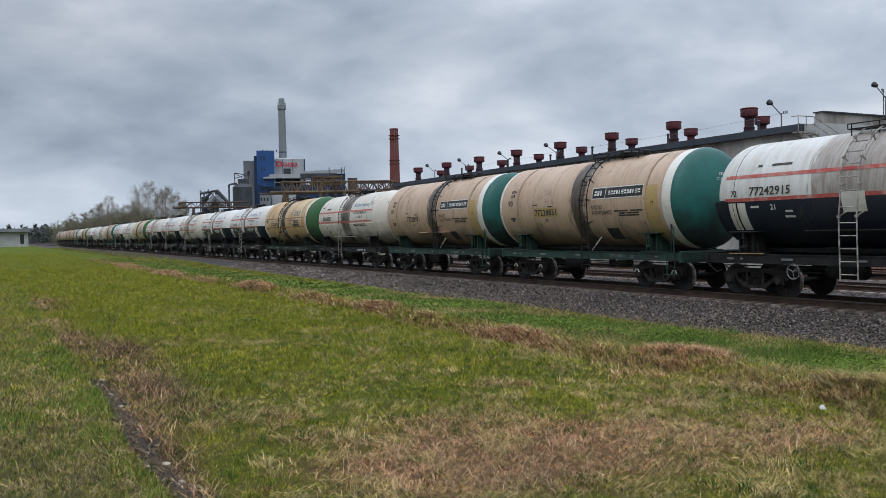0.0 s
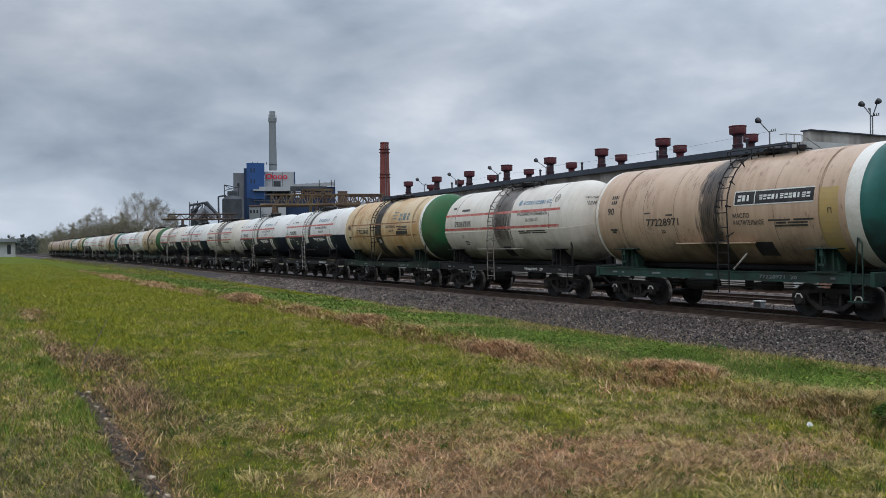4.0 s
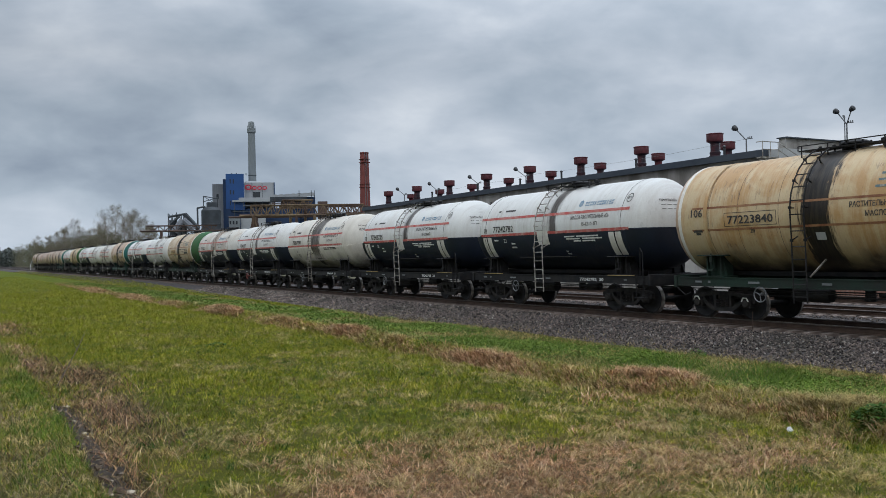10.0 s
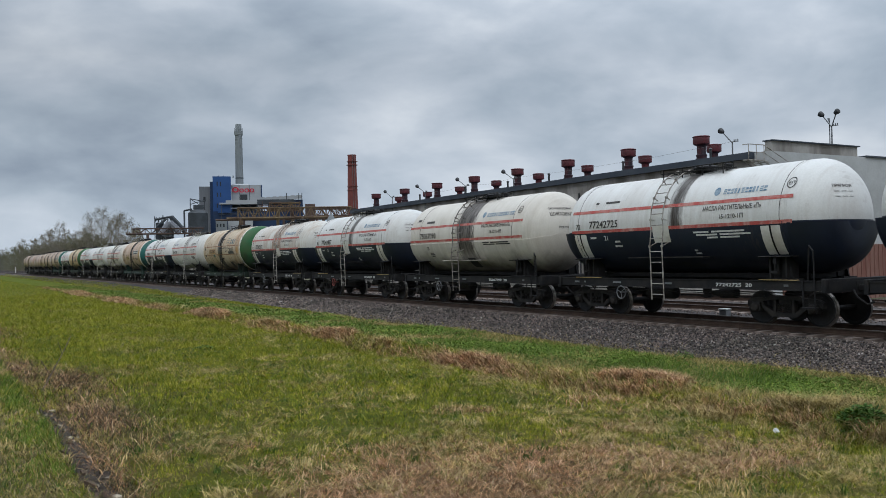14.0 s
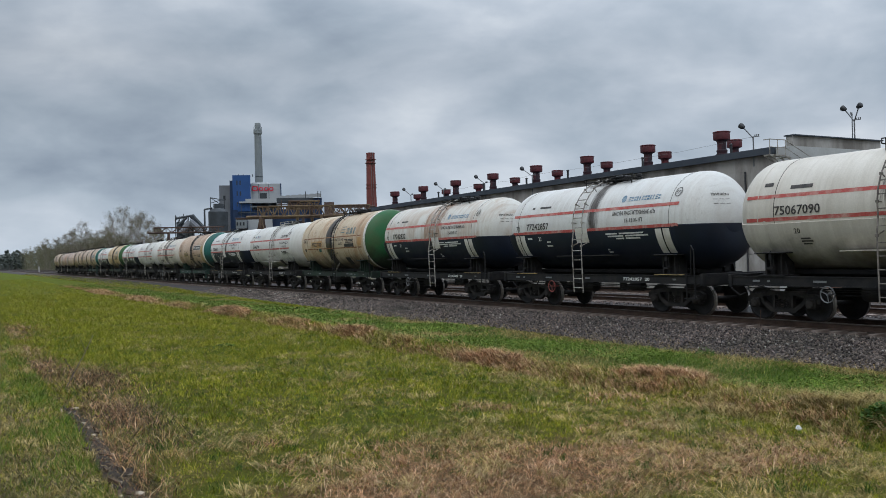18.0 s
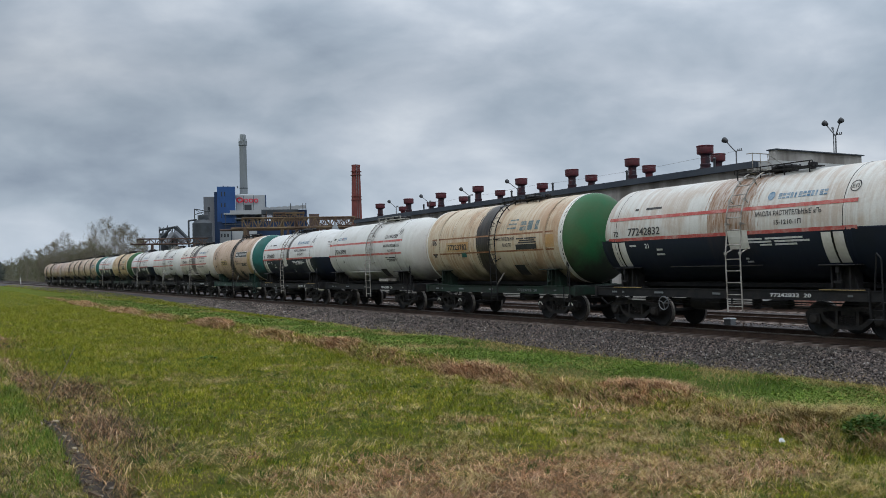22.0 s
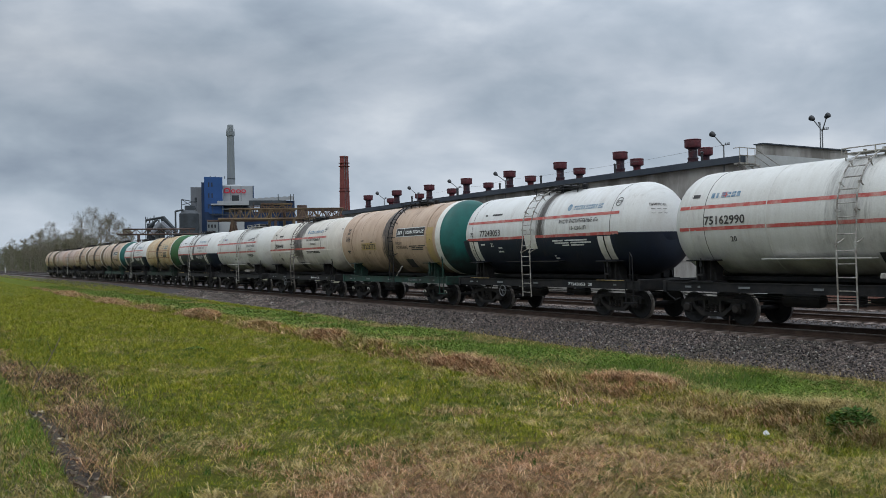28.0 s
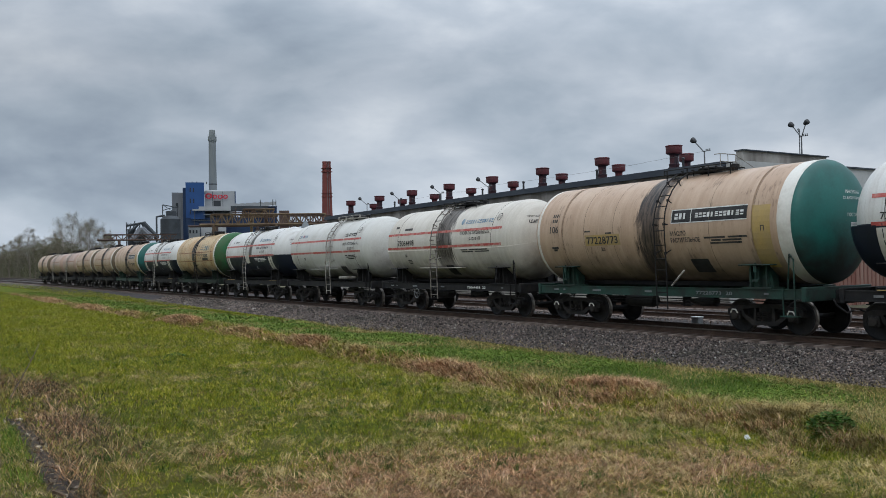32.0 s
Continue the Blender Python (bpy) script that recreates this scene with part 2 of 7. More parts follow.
WHITE, BLACK = (0.60, 0.60, 0.58), (0.012, 0.018, 0.034)
M = {
    "tank_wb": tank_paint("white_black_enamel", WHITE, BLACK, dirt=0.27, grime=(0.30, 0.27, 0.23), spill=1.0, spill_col=(0.034, 0.025, 0.020), spill_at=-0.40, half=0.33, broken=0.12, ragged_k=0.3, rust=0.08, flake=0.14),
    "tank_wb_rusty": tank_paint("stained_white_black_enamel", (0.56, 0.55, 0.51), BLACK, dirt=0.36, grime=(0.30, 0.26, 0.21), spill=0.92, spill_col=(0.20, 0.082, 0.022), rust=0.36, rust_col=(0.30, 0.14, 0.04), spill_at=-0.55, half=0.95, broken=0.6),
    "tank_wb_washed": tank_paint("oil_washed_white_black_enamel", WHITE, BLACK, dirt=0.42, grime=(0.28, 0.25, 0.21), spill=0.8, spill_col=(0.17, 0.125, 0.095), spill_at=0.25, half=1.35, broken=0.35, ragged_k=0.8, rust=0.12, flake=0.2),
    "tank_white": tank_paint("cream_white_enamel", (0.58, 0.545, 0.485), None, grime=(0.24, 0.185, 0.13), dirt=0.46, spill=1.0, spill_col=(0.030, 0.022, 0.020), spill_at=-0.28, half=0.72, broken=0.22, low=0.75, reach=1.7, ragged_k=0.75),
    "tank_grey": tank_paint("pale_grey_enamel", (0.56, 0.555, 0.525), None, grime=(0.30, 0.26, 0.21), dirt=0.36, spill=0.4, spill_at=-0.7, broken=0.7, low=0.6, flake=0.12),
    "tank_beige": tank_paint("beige_enamel", (0.475, 0.342, 0.245), None, grime=(0.22, 0.155, 0.115), dirt=0.34, rust=0.14, spill=1.0, spill_at=-0.20, half=0.54, spill_col=(0.019, 0.016, 0.016), broken=0.2, low=0.7, reach=2.3, ragged_k=0.6, flake=0.45),
    "tank_yellow": tank_paint("ochre_enamel", (0.50, 0.375, 0.215), None, grime=(0.56, 0.48, 0.355), dirt=0.75, spill=1.0, rust=0.75, rust_col=(0.40, 0.215, 0.075), spill_at=0.25, half=0.55, spill_col=(0.010, 0.009, 0.009), broken=0.05, low=0.95, reach=2.4, ragged_k=0.7, flake=0.42),
    "tank_cream": tank_paint("peeling_cream_enamel", (0.52, 0.435, 0.315), None, grime=(0.40, 0.29, 0.18), dirt=0.42, spill=1.0, rust=0.55, rust_col=(0.33, 0.15, 0.055), spill_at=0.25, half=0.62, spill_col=(0.012, 0.010, 0.010), broken=0.06, low=0.85, reach=2.4, ragged_k=0.7, flake=0.3),
    "tank_pink": tank_paint("faded_pink_enamel", (0.40, 0.285, 0.23), None, grime=(0.22, 0.15, 0.10), dirt=0.4, spill=0.6, broken=0.5, low=0.5),
    "belly_black": surface("black_belly_enamel", BLACK, (0.012, 0.016, 0.026), 1.2, 0.45, fine=14, bump_k=0.08),
    "teal": surface("teal_enamel", (0.022, 0.135, 0.118), (0.022, 0.095, 0.085), 0.8, 0.45, fine=14, bump_k=0.05, soot=2.9),
    "green": surface("green_enamel", (0.020, 0.115, 0.042), (0.045, 0.10, 0.038), 0.9, 0.5, fine=14, bump_k=0.05, soot=3.0),
    "soot": surface("sooty_enamel", (0.075, 0.06, 0.045), (0.16, 0.12, 0.08), 0.9, 0.6, fine=14, bump_k=0.05),
    "ring": surface("white_ring_enamel", (0.66, 0.64, 0.59), (0.42, 0.37, 0.30), 1.2, 0.5, fine=14, bump_k=0.05, spread=(0.5, 0.8)),
    "red": surface("red_stripe_paint", (0.43, 0.085, 0.072), (0.50, 0.30, 0.26), 3.5, 0.55, bump_k=0, spread=(0.45, 0.72)),
    "brown": surface("brown_stripe_paint", (0.20, 0.075, 0.038), (0.30, 0.16, 0.08), 2.5, 0.55, bump_k=0),
    "lettering": surface("dark_lettering_paint", (0.035, 0.034, 0.034), (0.08, 0.07, 0.065), 6, 0.6, bump_k=0),
    "lettering_white": surface("white_lettering_paint", (0.70, 0.71, 0.69), (0.5, 0.5, 0.48), 6, 0.6, bump_k=0),
    "lettering_blue": surface("blue_logo_paint", (0.075, 0.16, 0.25), (0.26, 0.33, 0.38), 6, 0.5, bump_k=0),
    "faded_teal": surface("faded_teal_logo_paint", (0.11, 0.16, 0.17), (0.33, 0.30, 0.24), 7, 0.6, bump_k=0, spread=(0.48, 0.62)),
    "plate": surface("black_sign_paint", (0.02, 0.02, 0.021), (0.04, 0.04, 0.04), 4, 0.5, bump_k=0),
    "yellow_patch": surface("yellow_panel_paint", (0.44, 0.305, 0.11), (0.38, 0.28, 0.14), 1.5, 0.55, bump_k=0),
    "orange_patch": surface("orange_panel_paint", (0.43, 0.235, 0.085), (0.46, 0.33, 0.18), 1.5, 0.55, bump_k=0),
    "white_steel": surface("white_painted_steel", (0.42, 0.405, 0.37), (0.17, 0.15, 0.13), 4, 0.55, fine=30),
    "ladder_steel": surface("dirty_ladder_steel", (0.10, 0.088, 0.078), (0.26, 0.235, 0.21), 3, 0.65, fine=30),
    "dark_steel": surface("grimy_dark_steel", (0.0085, 0.0088, 0.0105), (0.019, 0.0175, 0.017), 3, 0.7, fine=26, bump_k=0.4),
    "green_steel": surface("grimy_green_steel", (0.019, 0.055, 0.043), (0.020, 0.028, 0.024), 1.6, 0.6, fine=26, bump_k=0.3),
    "dark_green_steel": surface("sooty_green_steel", (0.013, 0.032, 0.022), (0.016, 0.019, 0.016), 1.2, 0.65, fine=26, bump_k=0.3),
    "bogie_steel": surface("cast_bogie_steel", (0.012, 0.0115, 0.0115), (0.030, 0.026, 0.023), 4, 0.8, fine=30, bump_k=0.5),
    "tread": surface("bright_wheel_steel", (0.30, 0.28, 0.26), (0.13, 0.115, 0.105), 5, 0.4, 0.7, bump_k=0.1),
    "hand_red": surface("faded_red_paint", (0.30, 0.07, 0.06), (0.16, 0.06, 0.05), 5, 0.6),
    "rail": surface("rusty_rail_steel", (0.045, 0.028, 0.021), (0.075, 0.048, 0.036), 2, 0.75, 0.2, fine=50, bump_k=0.3),
    "rail_head": surface("worn_rail_head", (0.13, 0.11, 0.10), (0.07, 0.05, 0.042), 1.2, 0.4, 0.7, fine=50, bump_k=0.1, stretch=(1, 0.1, 1)),
    "sleeper": surface("weathered_concrete_sleeper", (0.25, 0.20, 0.175), (0.14, 0.11, 0.095), 2.5, 0.9, fine=45, bump_k=0.5, per_object=0.22),
    "ballast": surface("ballast_bed", (0.082, 0.071, 0.070), (0.042, 0.036, 0.036), 5, 0.95, fine=30, bump_k=1.0, spread=(0.35, 0.6)),
    "stones": island_mat("ballast_stones", [(0.0, (0.030, 0.025, 0.025)), (0.35, (0.084, 0.071, 0.068)), (0.7, (0.152, 0.129, 0.124)), (0.95, (0.23, 0.18, 0.16)), (1.0, (0.36, 0.34, 0.33))], 0.9),
    "wall": surface("stained_concrete_panels", (0.36, 0.345, 0.32), (0.17, 0.155, 0.14), 0.6, 0.9, fine=12, bump_k=0.4, stretch=(1, 1, 0.35), per_object=0.08),
    "wall_light": surface("pale_rendered_wall", (0.44, 0.45, 0.45), (0.36, 0.365, 0.36), 0.4, 0.85, fine=12),
    "wall_red": surface("red_brown_cladding", (0.17, 0.068, 0.052), (0.25, 0.16, 0.13), 0.6, 0.8, fine=12, stretch=(1, 1, 0.2)),
    "coping": surface("dark_roof_felt", (0.040, 0.050, 0.066), (0.055, 0.065, 0.08), 0.6, 0.7, fine=12),
    "vent_red": surface("dark_red_vent_paint", (0.115, 0.020, 0.026), (0.07, 0.018, 0.022), 1.5, 0.55, fine=15),
    "vent_dark": surface("dark_vent_shaft", (0.028, 0.022, 0.030), (0.09, 0.022, 0.026), 1.0, 0.6, fine=15),
    "lamp_grey": surface("galvanised_lamp_steel", (0.20, 0.21, 0.22), (0.13, 0.135, 0.14), 3, 0.5, 0.4),
    "lamp_dark": surface("dark_lamp_head", (0.03, 0.033, 0.036), (0.05, 0.05, 0.055), 3, 0.5),
    "glass": principled("dark_window_glass", 0.08)[0],
    "brick": surface("red_chimney_brick", (0.20, 0.060, 0.052), (0.15, 0.048, 0.044), 0.5, 0.85, fine=8, bump_k=0.3),
    "stack_grey": surface("grey_stack_concrete", (0.205, 0.225, 0.235), (0.175, 0.195, 0.205), 0.12, 0.7, fine=3, bump_k=0.1),
    "clad_blue": surface("blue_cladding", (0.022, 0.075, 0.22), (0.018, 0.06, 0.18), 0.15, 0.5, fine=3, bump_k=0.1),
    "clad_navy": surface("navy_cladding", (0.016, 0.035, 0.085), (0.02, 0.045, 0.10), 0.15, 0.5, fine=3, bump_k=0.1),
    "clad_grey": surface("light_grey_cladding", (0.36, 0.375, 0.385), (0.31, 0.325, 0.34), 0.12, 0.55, fine=3, bump_k=0.1),
    "clad_mid": surface("grey_ribbed_cladding", (0.19, 0.20, 0.22), (0.15, 0.16, 0.18), 0.15, 0.55, fine=3, bump_k=0.1),
    "clad_dark": surface("grey_steelwork", (0.060, 0.070, 0.080), (0.038, 0.044, 0.05), 0.3, 0.6, fine=3, bump_k=0.1),
    "sign_red": surface("red_sign_letters", (0.55, 0.03, 0.06), (0.45, 0.03, 0.05), 0.4, 0.5, bump_k=0),
    "gantry": surface("rusty_yellow_gantry", (0.185, 0.135, 0.078), (0.085, 0.052, 0.038), 0.25, 0.8, fine=6),
    "gantry_dark": surface("dark_brown_gantry", (0.075, 0.05, 0.045), (0.11, 0.075, 0.06), 0.5, 0.8, fine=6),
    "bark": surface("birch_bark", (0.40, 0.385, 0.36), (0.16, 0.145, 0.13), 2.0, 0.9, fine=12, stretch=(1, 1, 0.5)),
    "twigs": surface("dark_twigs", (0.21, 0.18, 0.155), (0.15, 0.125, 0.105), 2.0, 0.9, fine=12),
    "leaves": island_mat("spring_leaves", [(0, (0.145, 0.135, 0.09)), (0.5, (0.19, 0.17, 0.12)), (1, (0.175, 0.15, 0.12))]),
    "woods": island_mat("far_wood_leaves", [(0, (0.085, 0.088, 0.062)), (0.45, (0.13, 0.135, 0.08)), (0.8, (0.165, 0.15, 0.105)), (1, (0.20, 0.185, 0.135))]),
    "woods_dark": island_mat("far_conifer_needles", [(0, (0.075, 0.09, 0.09)), (1, (0.14, 0.155, 0.145))]),
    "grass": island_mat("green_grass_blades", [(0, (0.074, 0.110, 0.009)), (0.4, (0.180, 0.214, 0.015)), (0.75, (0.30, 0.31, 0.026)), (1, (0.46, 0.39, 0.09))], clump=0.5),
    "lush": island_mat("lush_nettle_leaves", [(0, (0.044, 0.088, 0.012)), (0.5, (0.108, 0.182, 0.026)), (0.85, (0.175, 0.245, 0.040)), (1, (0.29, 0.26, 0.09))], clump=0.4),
    "leafy": island_mat("dark_green_leaves", [(0, (0.022, 0.055, 0.010)), (0.6, (0.055, 0.115, 0.018)), (1, (0.12, 0.19, 0.04))]),
    "debris": island_mat("dead_leaf_debris", [(0, (0.022, 0.016, 0.011)), (0.55, (0.065, 0.046, 0.031)), (1, (0.17, 0.125, 0.08))]),
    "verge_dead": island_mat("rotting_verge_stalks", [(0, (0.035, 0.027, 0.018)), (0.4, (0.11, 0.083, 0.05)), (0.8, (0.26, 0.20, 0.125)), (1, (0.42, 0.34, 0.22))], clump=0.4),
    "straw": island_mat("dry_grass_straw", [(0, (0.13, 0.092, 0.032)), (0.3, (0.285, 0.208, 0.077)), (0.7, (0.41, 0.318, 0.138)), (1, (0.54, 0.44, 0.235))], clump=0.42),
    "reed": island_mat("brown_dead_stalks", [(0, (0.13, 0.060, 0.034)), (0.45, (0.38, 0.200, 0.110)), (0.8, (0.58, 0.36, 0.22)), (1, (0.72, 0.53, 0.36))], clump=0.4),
    "concrete": surface("broken_kerb_concrete", (0.055, 0.036, 0.022), (0.40, 0.34, 0.26), 2.4, 0.95, fine=40, bump_k=0.6, spread=(0.55, 0.63), per_object=0.55),
    "kerb_earth": surface("rotted_kerb_earth", (0.024, 0.017, 0.013), (0.075, 0.052, 0.030), 5.0, 0.95, fine=60, bump_k=0.9, spread=(0.45, 0.7)),
    "litter": surface("white_plastic", (0.62, 0.63, 0.64), (0.5, 0.5, 0.5), 8, 0.35, bump_k=0),
    "post_white": surface("white_post_paint", (0.7, 0.7, 0.68), (0.5, 0.5, 0.48), 3, 0.6),
}


def ground_material():
    m, nt, b = principled("gap_shaded_meadow_soil", 0.95, 0.0, 0.05)
    tc = nt.nodes.new("ShaderNodeTexCoord")
    sx = nt.nodes.new("ShaderNodeSeparateXYZ")
    link(nt, tc.outputs["Object"], sx.inputs[0])
    v = tc.outputs["Object"]
    broad = noise_node(nt, v, 0.16, 5, 0.6)
    mid = noise_node(nt, v, 1.1, 6, 0.65)
    fine = noise_node(nt, v, 14, 5, 0.7)
    # soil tones darkened to stand for the shade between grass blades
    mix1 = ramp_node(nt, [(0.38, (0.070, 0.066, 0.012)), (0.5, (0.060, 0.070, 0.009)), (0.62, (0.050, 0.068, 0.008))])
    link(nt, broad, mix1.inputs[0])
    dry = ramp_node(nt, [(0.46, (0, 0, 0)), (0.66, (1, 1, 1))])
    link(nt, mid, dry.inputs[0])
    col = mix_node(nt, math_node(nt, "MULTIPLY", dry.outputs[0], 0.45), mix1.outputs[0], (0.11, 0.078, 0.036))

    def spot(x0, y0, a, b):
        u = math_node(nt, "DIVIDE", math_node(nt, "SUBTRACT", sx.outputs["X"], x0), a)
        w = math_node(nt, "DIVIDE", math_node(nt, "SUBTRACT", sx.outputs["Y"], y0), b)
        d = math_node(nt, "ADD", math_node(nt, "MULTIPLY", u, u), math_node(nt, "MULTIPLY", w, w))
        k = math_node(nt, "SUBTRACT", math_node(nt, "ADD", 1.2, math_node(nt, "MULTIPLY", math_node(nt, "SUBTRACT", mid, 0.5), 3.0)), d)
        return math_node(nt, "MINIMUM", math_node(nt, "MAXIMUM", k, 0.0), 1.0)

    # trampled dead patches
    for x0, y0, ha, hb in ((5.7, 9.0, 3.0, 1.9), (9.4, 8.6, 1.8, 1.5)):
        col = mix_node(nt, math_node(nt, "MULTIPLY", spot(x0, y0, ha, hb), 0.8), col, (0.105, 0.062, 0.034))

    for x0, y0, ha, hb in ((2.55, 17.0, 0.75, 3.2), (2.7, 22.4, 0.8, 2.6), (1.9, 27.0, 0.6, 3.0), (1.7, 33.0, 0.6, 3.5)):
        col = mix_node(nt, math_node(nt, "MULTIPLY", spot(x0, y0, ha, hb), 0.65), col, (0.045, 0.032, 0.021))

    def band(x0, half, soft, wob):
        d = math_node(nt, "ABSOLUTE", math_node(nt, "SUBTRACT", math_node(nt, "ADD", sx.outputs["X"], math_node(nt, "MULTIPLY", math_node(nt, "SUBTRACT", mid, 0.5), wob)), x0))
        k = math_node(nt, "DIVIDE", math_node(nt, "SUBTRACT", half, d), soft)
        return math_node(nt, "MINIMUM", math_node(nt, "MAXIMUM", k, 0.0), 1.0)

    col = mix_node(nt, band(15.1, 2.0, 0.8, 2.5), col, (0.04, 0.066, 0.010))
    col = mix_node(nt, math_node(nt, "MULTIPLY", band(12.0, 0.75, 0.5, 2.6), 0.22), col, (0.10, 0.058, 0.032))
    col = mix_node(nt, math_node(nt, "MULTIPLY", band(1.88, 0.28, 0.25, 0.8), 0.7), col, (0.055, 0.037, 0.024))
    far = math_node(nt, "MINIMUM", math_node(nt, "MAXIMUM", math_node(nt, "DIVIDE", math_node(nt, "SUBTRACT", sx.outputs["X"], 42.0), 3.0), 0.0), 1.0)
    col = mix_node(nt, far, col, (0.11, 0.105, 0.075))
    # the painted gap shade fades with distance to a plain grass colour
    far_lighter = math_node(nt, "MINIMUM", math_node(nt, "MAXIMUM", math_node(nt, "DIVIDE", math_node(nt, "SUBTRACT", sx.outputs["Y"], 55.0), 90.0), 0.0), 1.0)
    far_lighter = math_node(nt, "MULTIPLY", far_lighter, math_node(nt, "SUBTRACT", 1.0, far))
    col = mix_node(nt, far_lighter, col, (0.088, 0.108, 0.014))
    g = ramp_node(nt, [(0.3, (0.62, 0.62, 0.62)), (0.7, (1.3, 1.3, 1.3))])
    link(nt, fine, g.inputs[0])
    link(nt, mix_node(nt, 1.0, col, g.outputs[0], "MULTIPLY"), b.inputs["Base Color"])
    bump(nt, b, fine, 0.8, 0.05)
    return m


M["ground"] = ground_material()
M["glass"].node_tree.nodes["Principled BSDF"].inputs["Base Color"].default_value = (0.03, 0.035, 0.04, 1)


# ---- mesh building ----
class Shape:
    """Gathers vertices and faces of one mesh."""

    def __init__(self):
        self.v, self.f = [], []

    def add(self, verts, faces):
        n = len(self.v)
        self.v += [tuple(p) for p in verts]
        self.f += [tuple(i + n for i in f) for f in faces]
        return self

    def box(self, x0, x1, y0, y1, z0, z1, bevel=0.0):
        if not bevel:
            vs = [(x, y, z) for z in (z0, z1) for y in (y0, y1) for x in (x0, x1)]
            return self.add(vs, [(0, 2, 3, 1), (4, 5, 7, 6), (0, 1, 5, 4), (2, 6, 7, 3), (0, 4, 6, 2), (1, 3, 7, 5)])
        bm = bmesh.new()
        bmesh.ops.create_cube(bm, size=1.0)
        for p in bm.verts:
            p.co = Vector(((x0 + x1) / 2 + p.co.x * (x1 - x0), (y0 + y1) / 2 + p.co.y * (y1 - y0), (z0 + z1) / 2 + p.co.z * (z1 - z0)))
        bmesh.ops.bevel(bm, geom=bm.edges[:], offset=bevel, segments=1, affect="EDGES")
        bm.verts.index_update()
        self.add([p.co for p in bm.verts], [[q.index for q in f.verts] for f in bm.faces])
        bm.free()
        return self

    def rod(self, a, b, r0, r1=None, n=8, caps=True):
        a, b = Vector(a), Vector(b)
        r1 = r0 if r1 is None else r1
        d = (b - a).normalized()
        u = d.orthogonal().normalized()
        w = d.cross(u)
        vs = [p + (u * math.cos(2 * math.pi * i / n) + w * math.sin(2 * math.pi * i / n)) * r for p, r in ((a, r0), (b, r1)) for i in range(n)]
        fs = [(i, (i + 1) % n, n + (i + 1) % n, n + i) for i in range(n)]
        if caps:
            fs += [tuple(range(n - 1, -1, -1)), tuple(range(n, 2 * n))]
        return self.add(vs, fs)

    def path(self, pts, r, n=6):
        for a, b in zip(pts, pts[1:]):
            self.rod(a, b, r, n=n)
        return self

    def lathe(self, profile, centre=(0, 0, 0), axis="z", n=24, close=True):
        """Turns (radius, height) pairs about an axis."""
        vs, fs = [], []
        for r, h in profile:
            for i in range(n):
                a = 2 * math.pi * i / n
                c, s = r * math.cos(a), r * math.sin(a)
                p = {"z": (c, s, h), "y": (c, h, s), "x": (h, c, s)}[axis]
                vs.append((p[0] + centre[0], p[1] + centre[1], p[2] + centre[2]))
        for j in range(len(profile) - 1):
            for i in range(n):
                k = (i + 1) % n
                fs.append((j * n + i, j * n + k, (j + 1) * n + k, (j + 1) * n + i))
        if close:
            fs += [tuple(range(n - 1, -1, -1)), tuple(range((len(profile) - 1) * n, len(profile) * n))]
        return self.add(vs, fs)

    def prism(self, outline, x0, x1):
        """Extrudes a (y, z) outline along x."""
        n = len(outline)
        vs = [(x, y, z) for x in (x0, x1) for y, z in outline]
        return self.add(vs, [tuple(range(n)), tuple(range(2 * n - 1, n - 1, -1))] + [(i, n + i, n + (i + 1) % n, (i + 1) % n) for i in range(n)])

    def mesh(self, name, smooth=False):
        me = bpy.data.meshes.new(name)
        me.from_pydata(self.v, [], self.f)
        bm = bmesh.new()
        bm.from_mesh(me)
        bmesh.ops.recalc_face_normals(bm, faces=bm.faces[:])
        bm.to_mesh(me)
        bm.free()
        if smooth:
            me.polygons.foreach_set("use_smooth", [True] * len(me.polygons))
            me.set_sharp_from_angle(angle=radians(38))
        me.update()
        return me


CACHE = {}
# fine painted marks, too small to pick apart
JOINED = ("lettering", "sill_marks", "panel_marks", "end_lettering", "logo_word", "logo_mark", "name_lettering", "name_marks", "end_mark", "test_mark")


def cached(key, build):
    key = (key, R)
    if key not in CACHE:
        CACHE[key] = build()
    return CACHE[key]


def part(name, me, material, parent, label="", at=None):
    """One mesh under a thing or a part; meshes are shared between alike pieces."""
    if isinstance(me, Shape):
        me = me.mesh(name)
    if isinstance(material, str):
        material = M[material]
    if not me.materials:
        me.materials.append(material)
    ob = new(name, me)
    if me.materials[0] != material:
        ob.material_slots[0].link = "OBJECT"
        ob.material_slots[0].material = material
    if at is not None:
        ob.matrix_basis = at
    ob.parent = parent
    if label:
        ob["label"] = label
    if name in JOINED:
        ob["kind"] = "stuff"
    return ob


def thing(name, at, label, category, group="", kind=""):
    ob = new(name)
    ob.empty_display_size = 0.3
    ob.matrix_basis = at
    return tagged(ob, label, category, group, kind)


def solid(name, shape, material, label, category, at=None, group="", kind="", smooth=False):
    """A thing of one mesh."""
    me = shape.mesh(name, smooth) if isinstance(shape, Shape) else shape
    ob = part(name, me, material, None, at=at)
    return tagged(ob, label, category, group, kind)


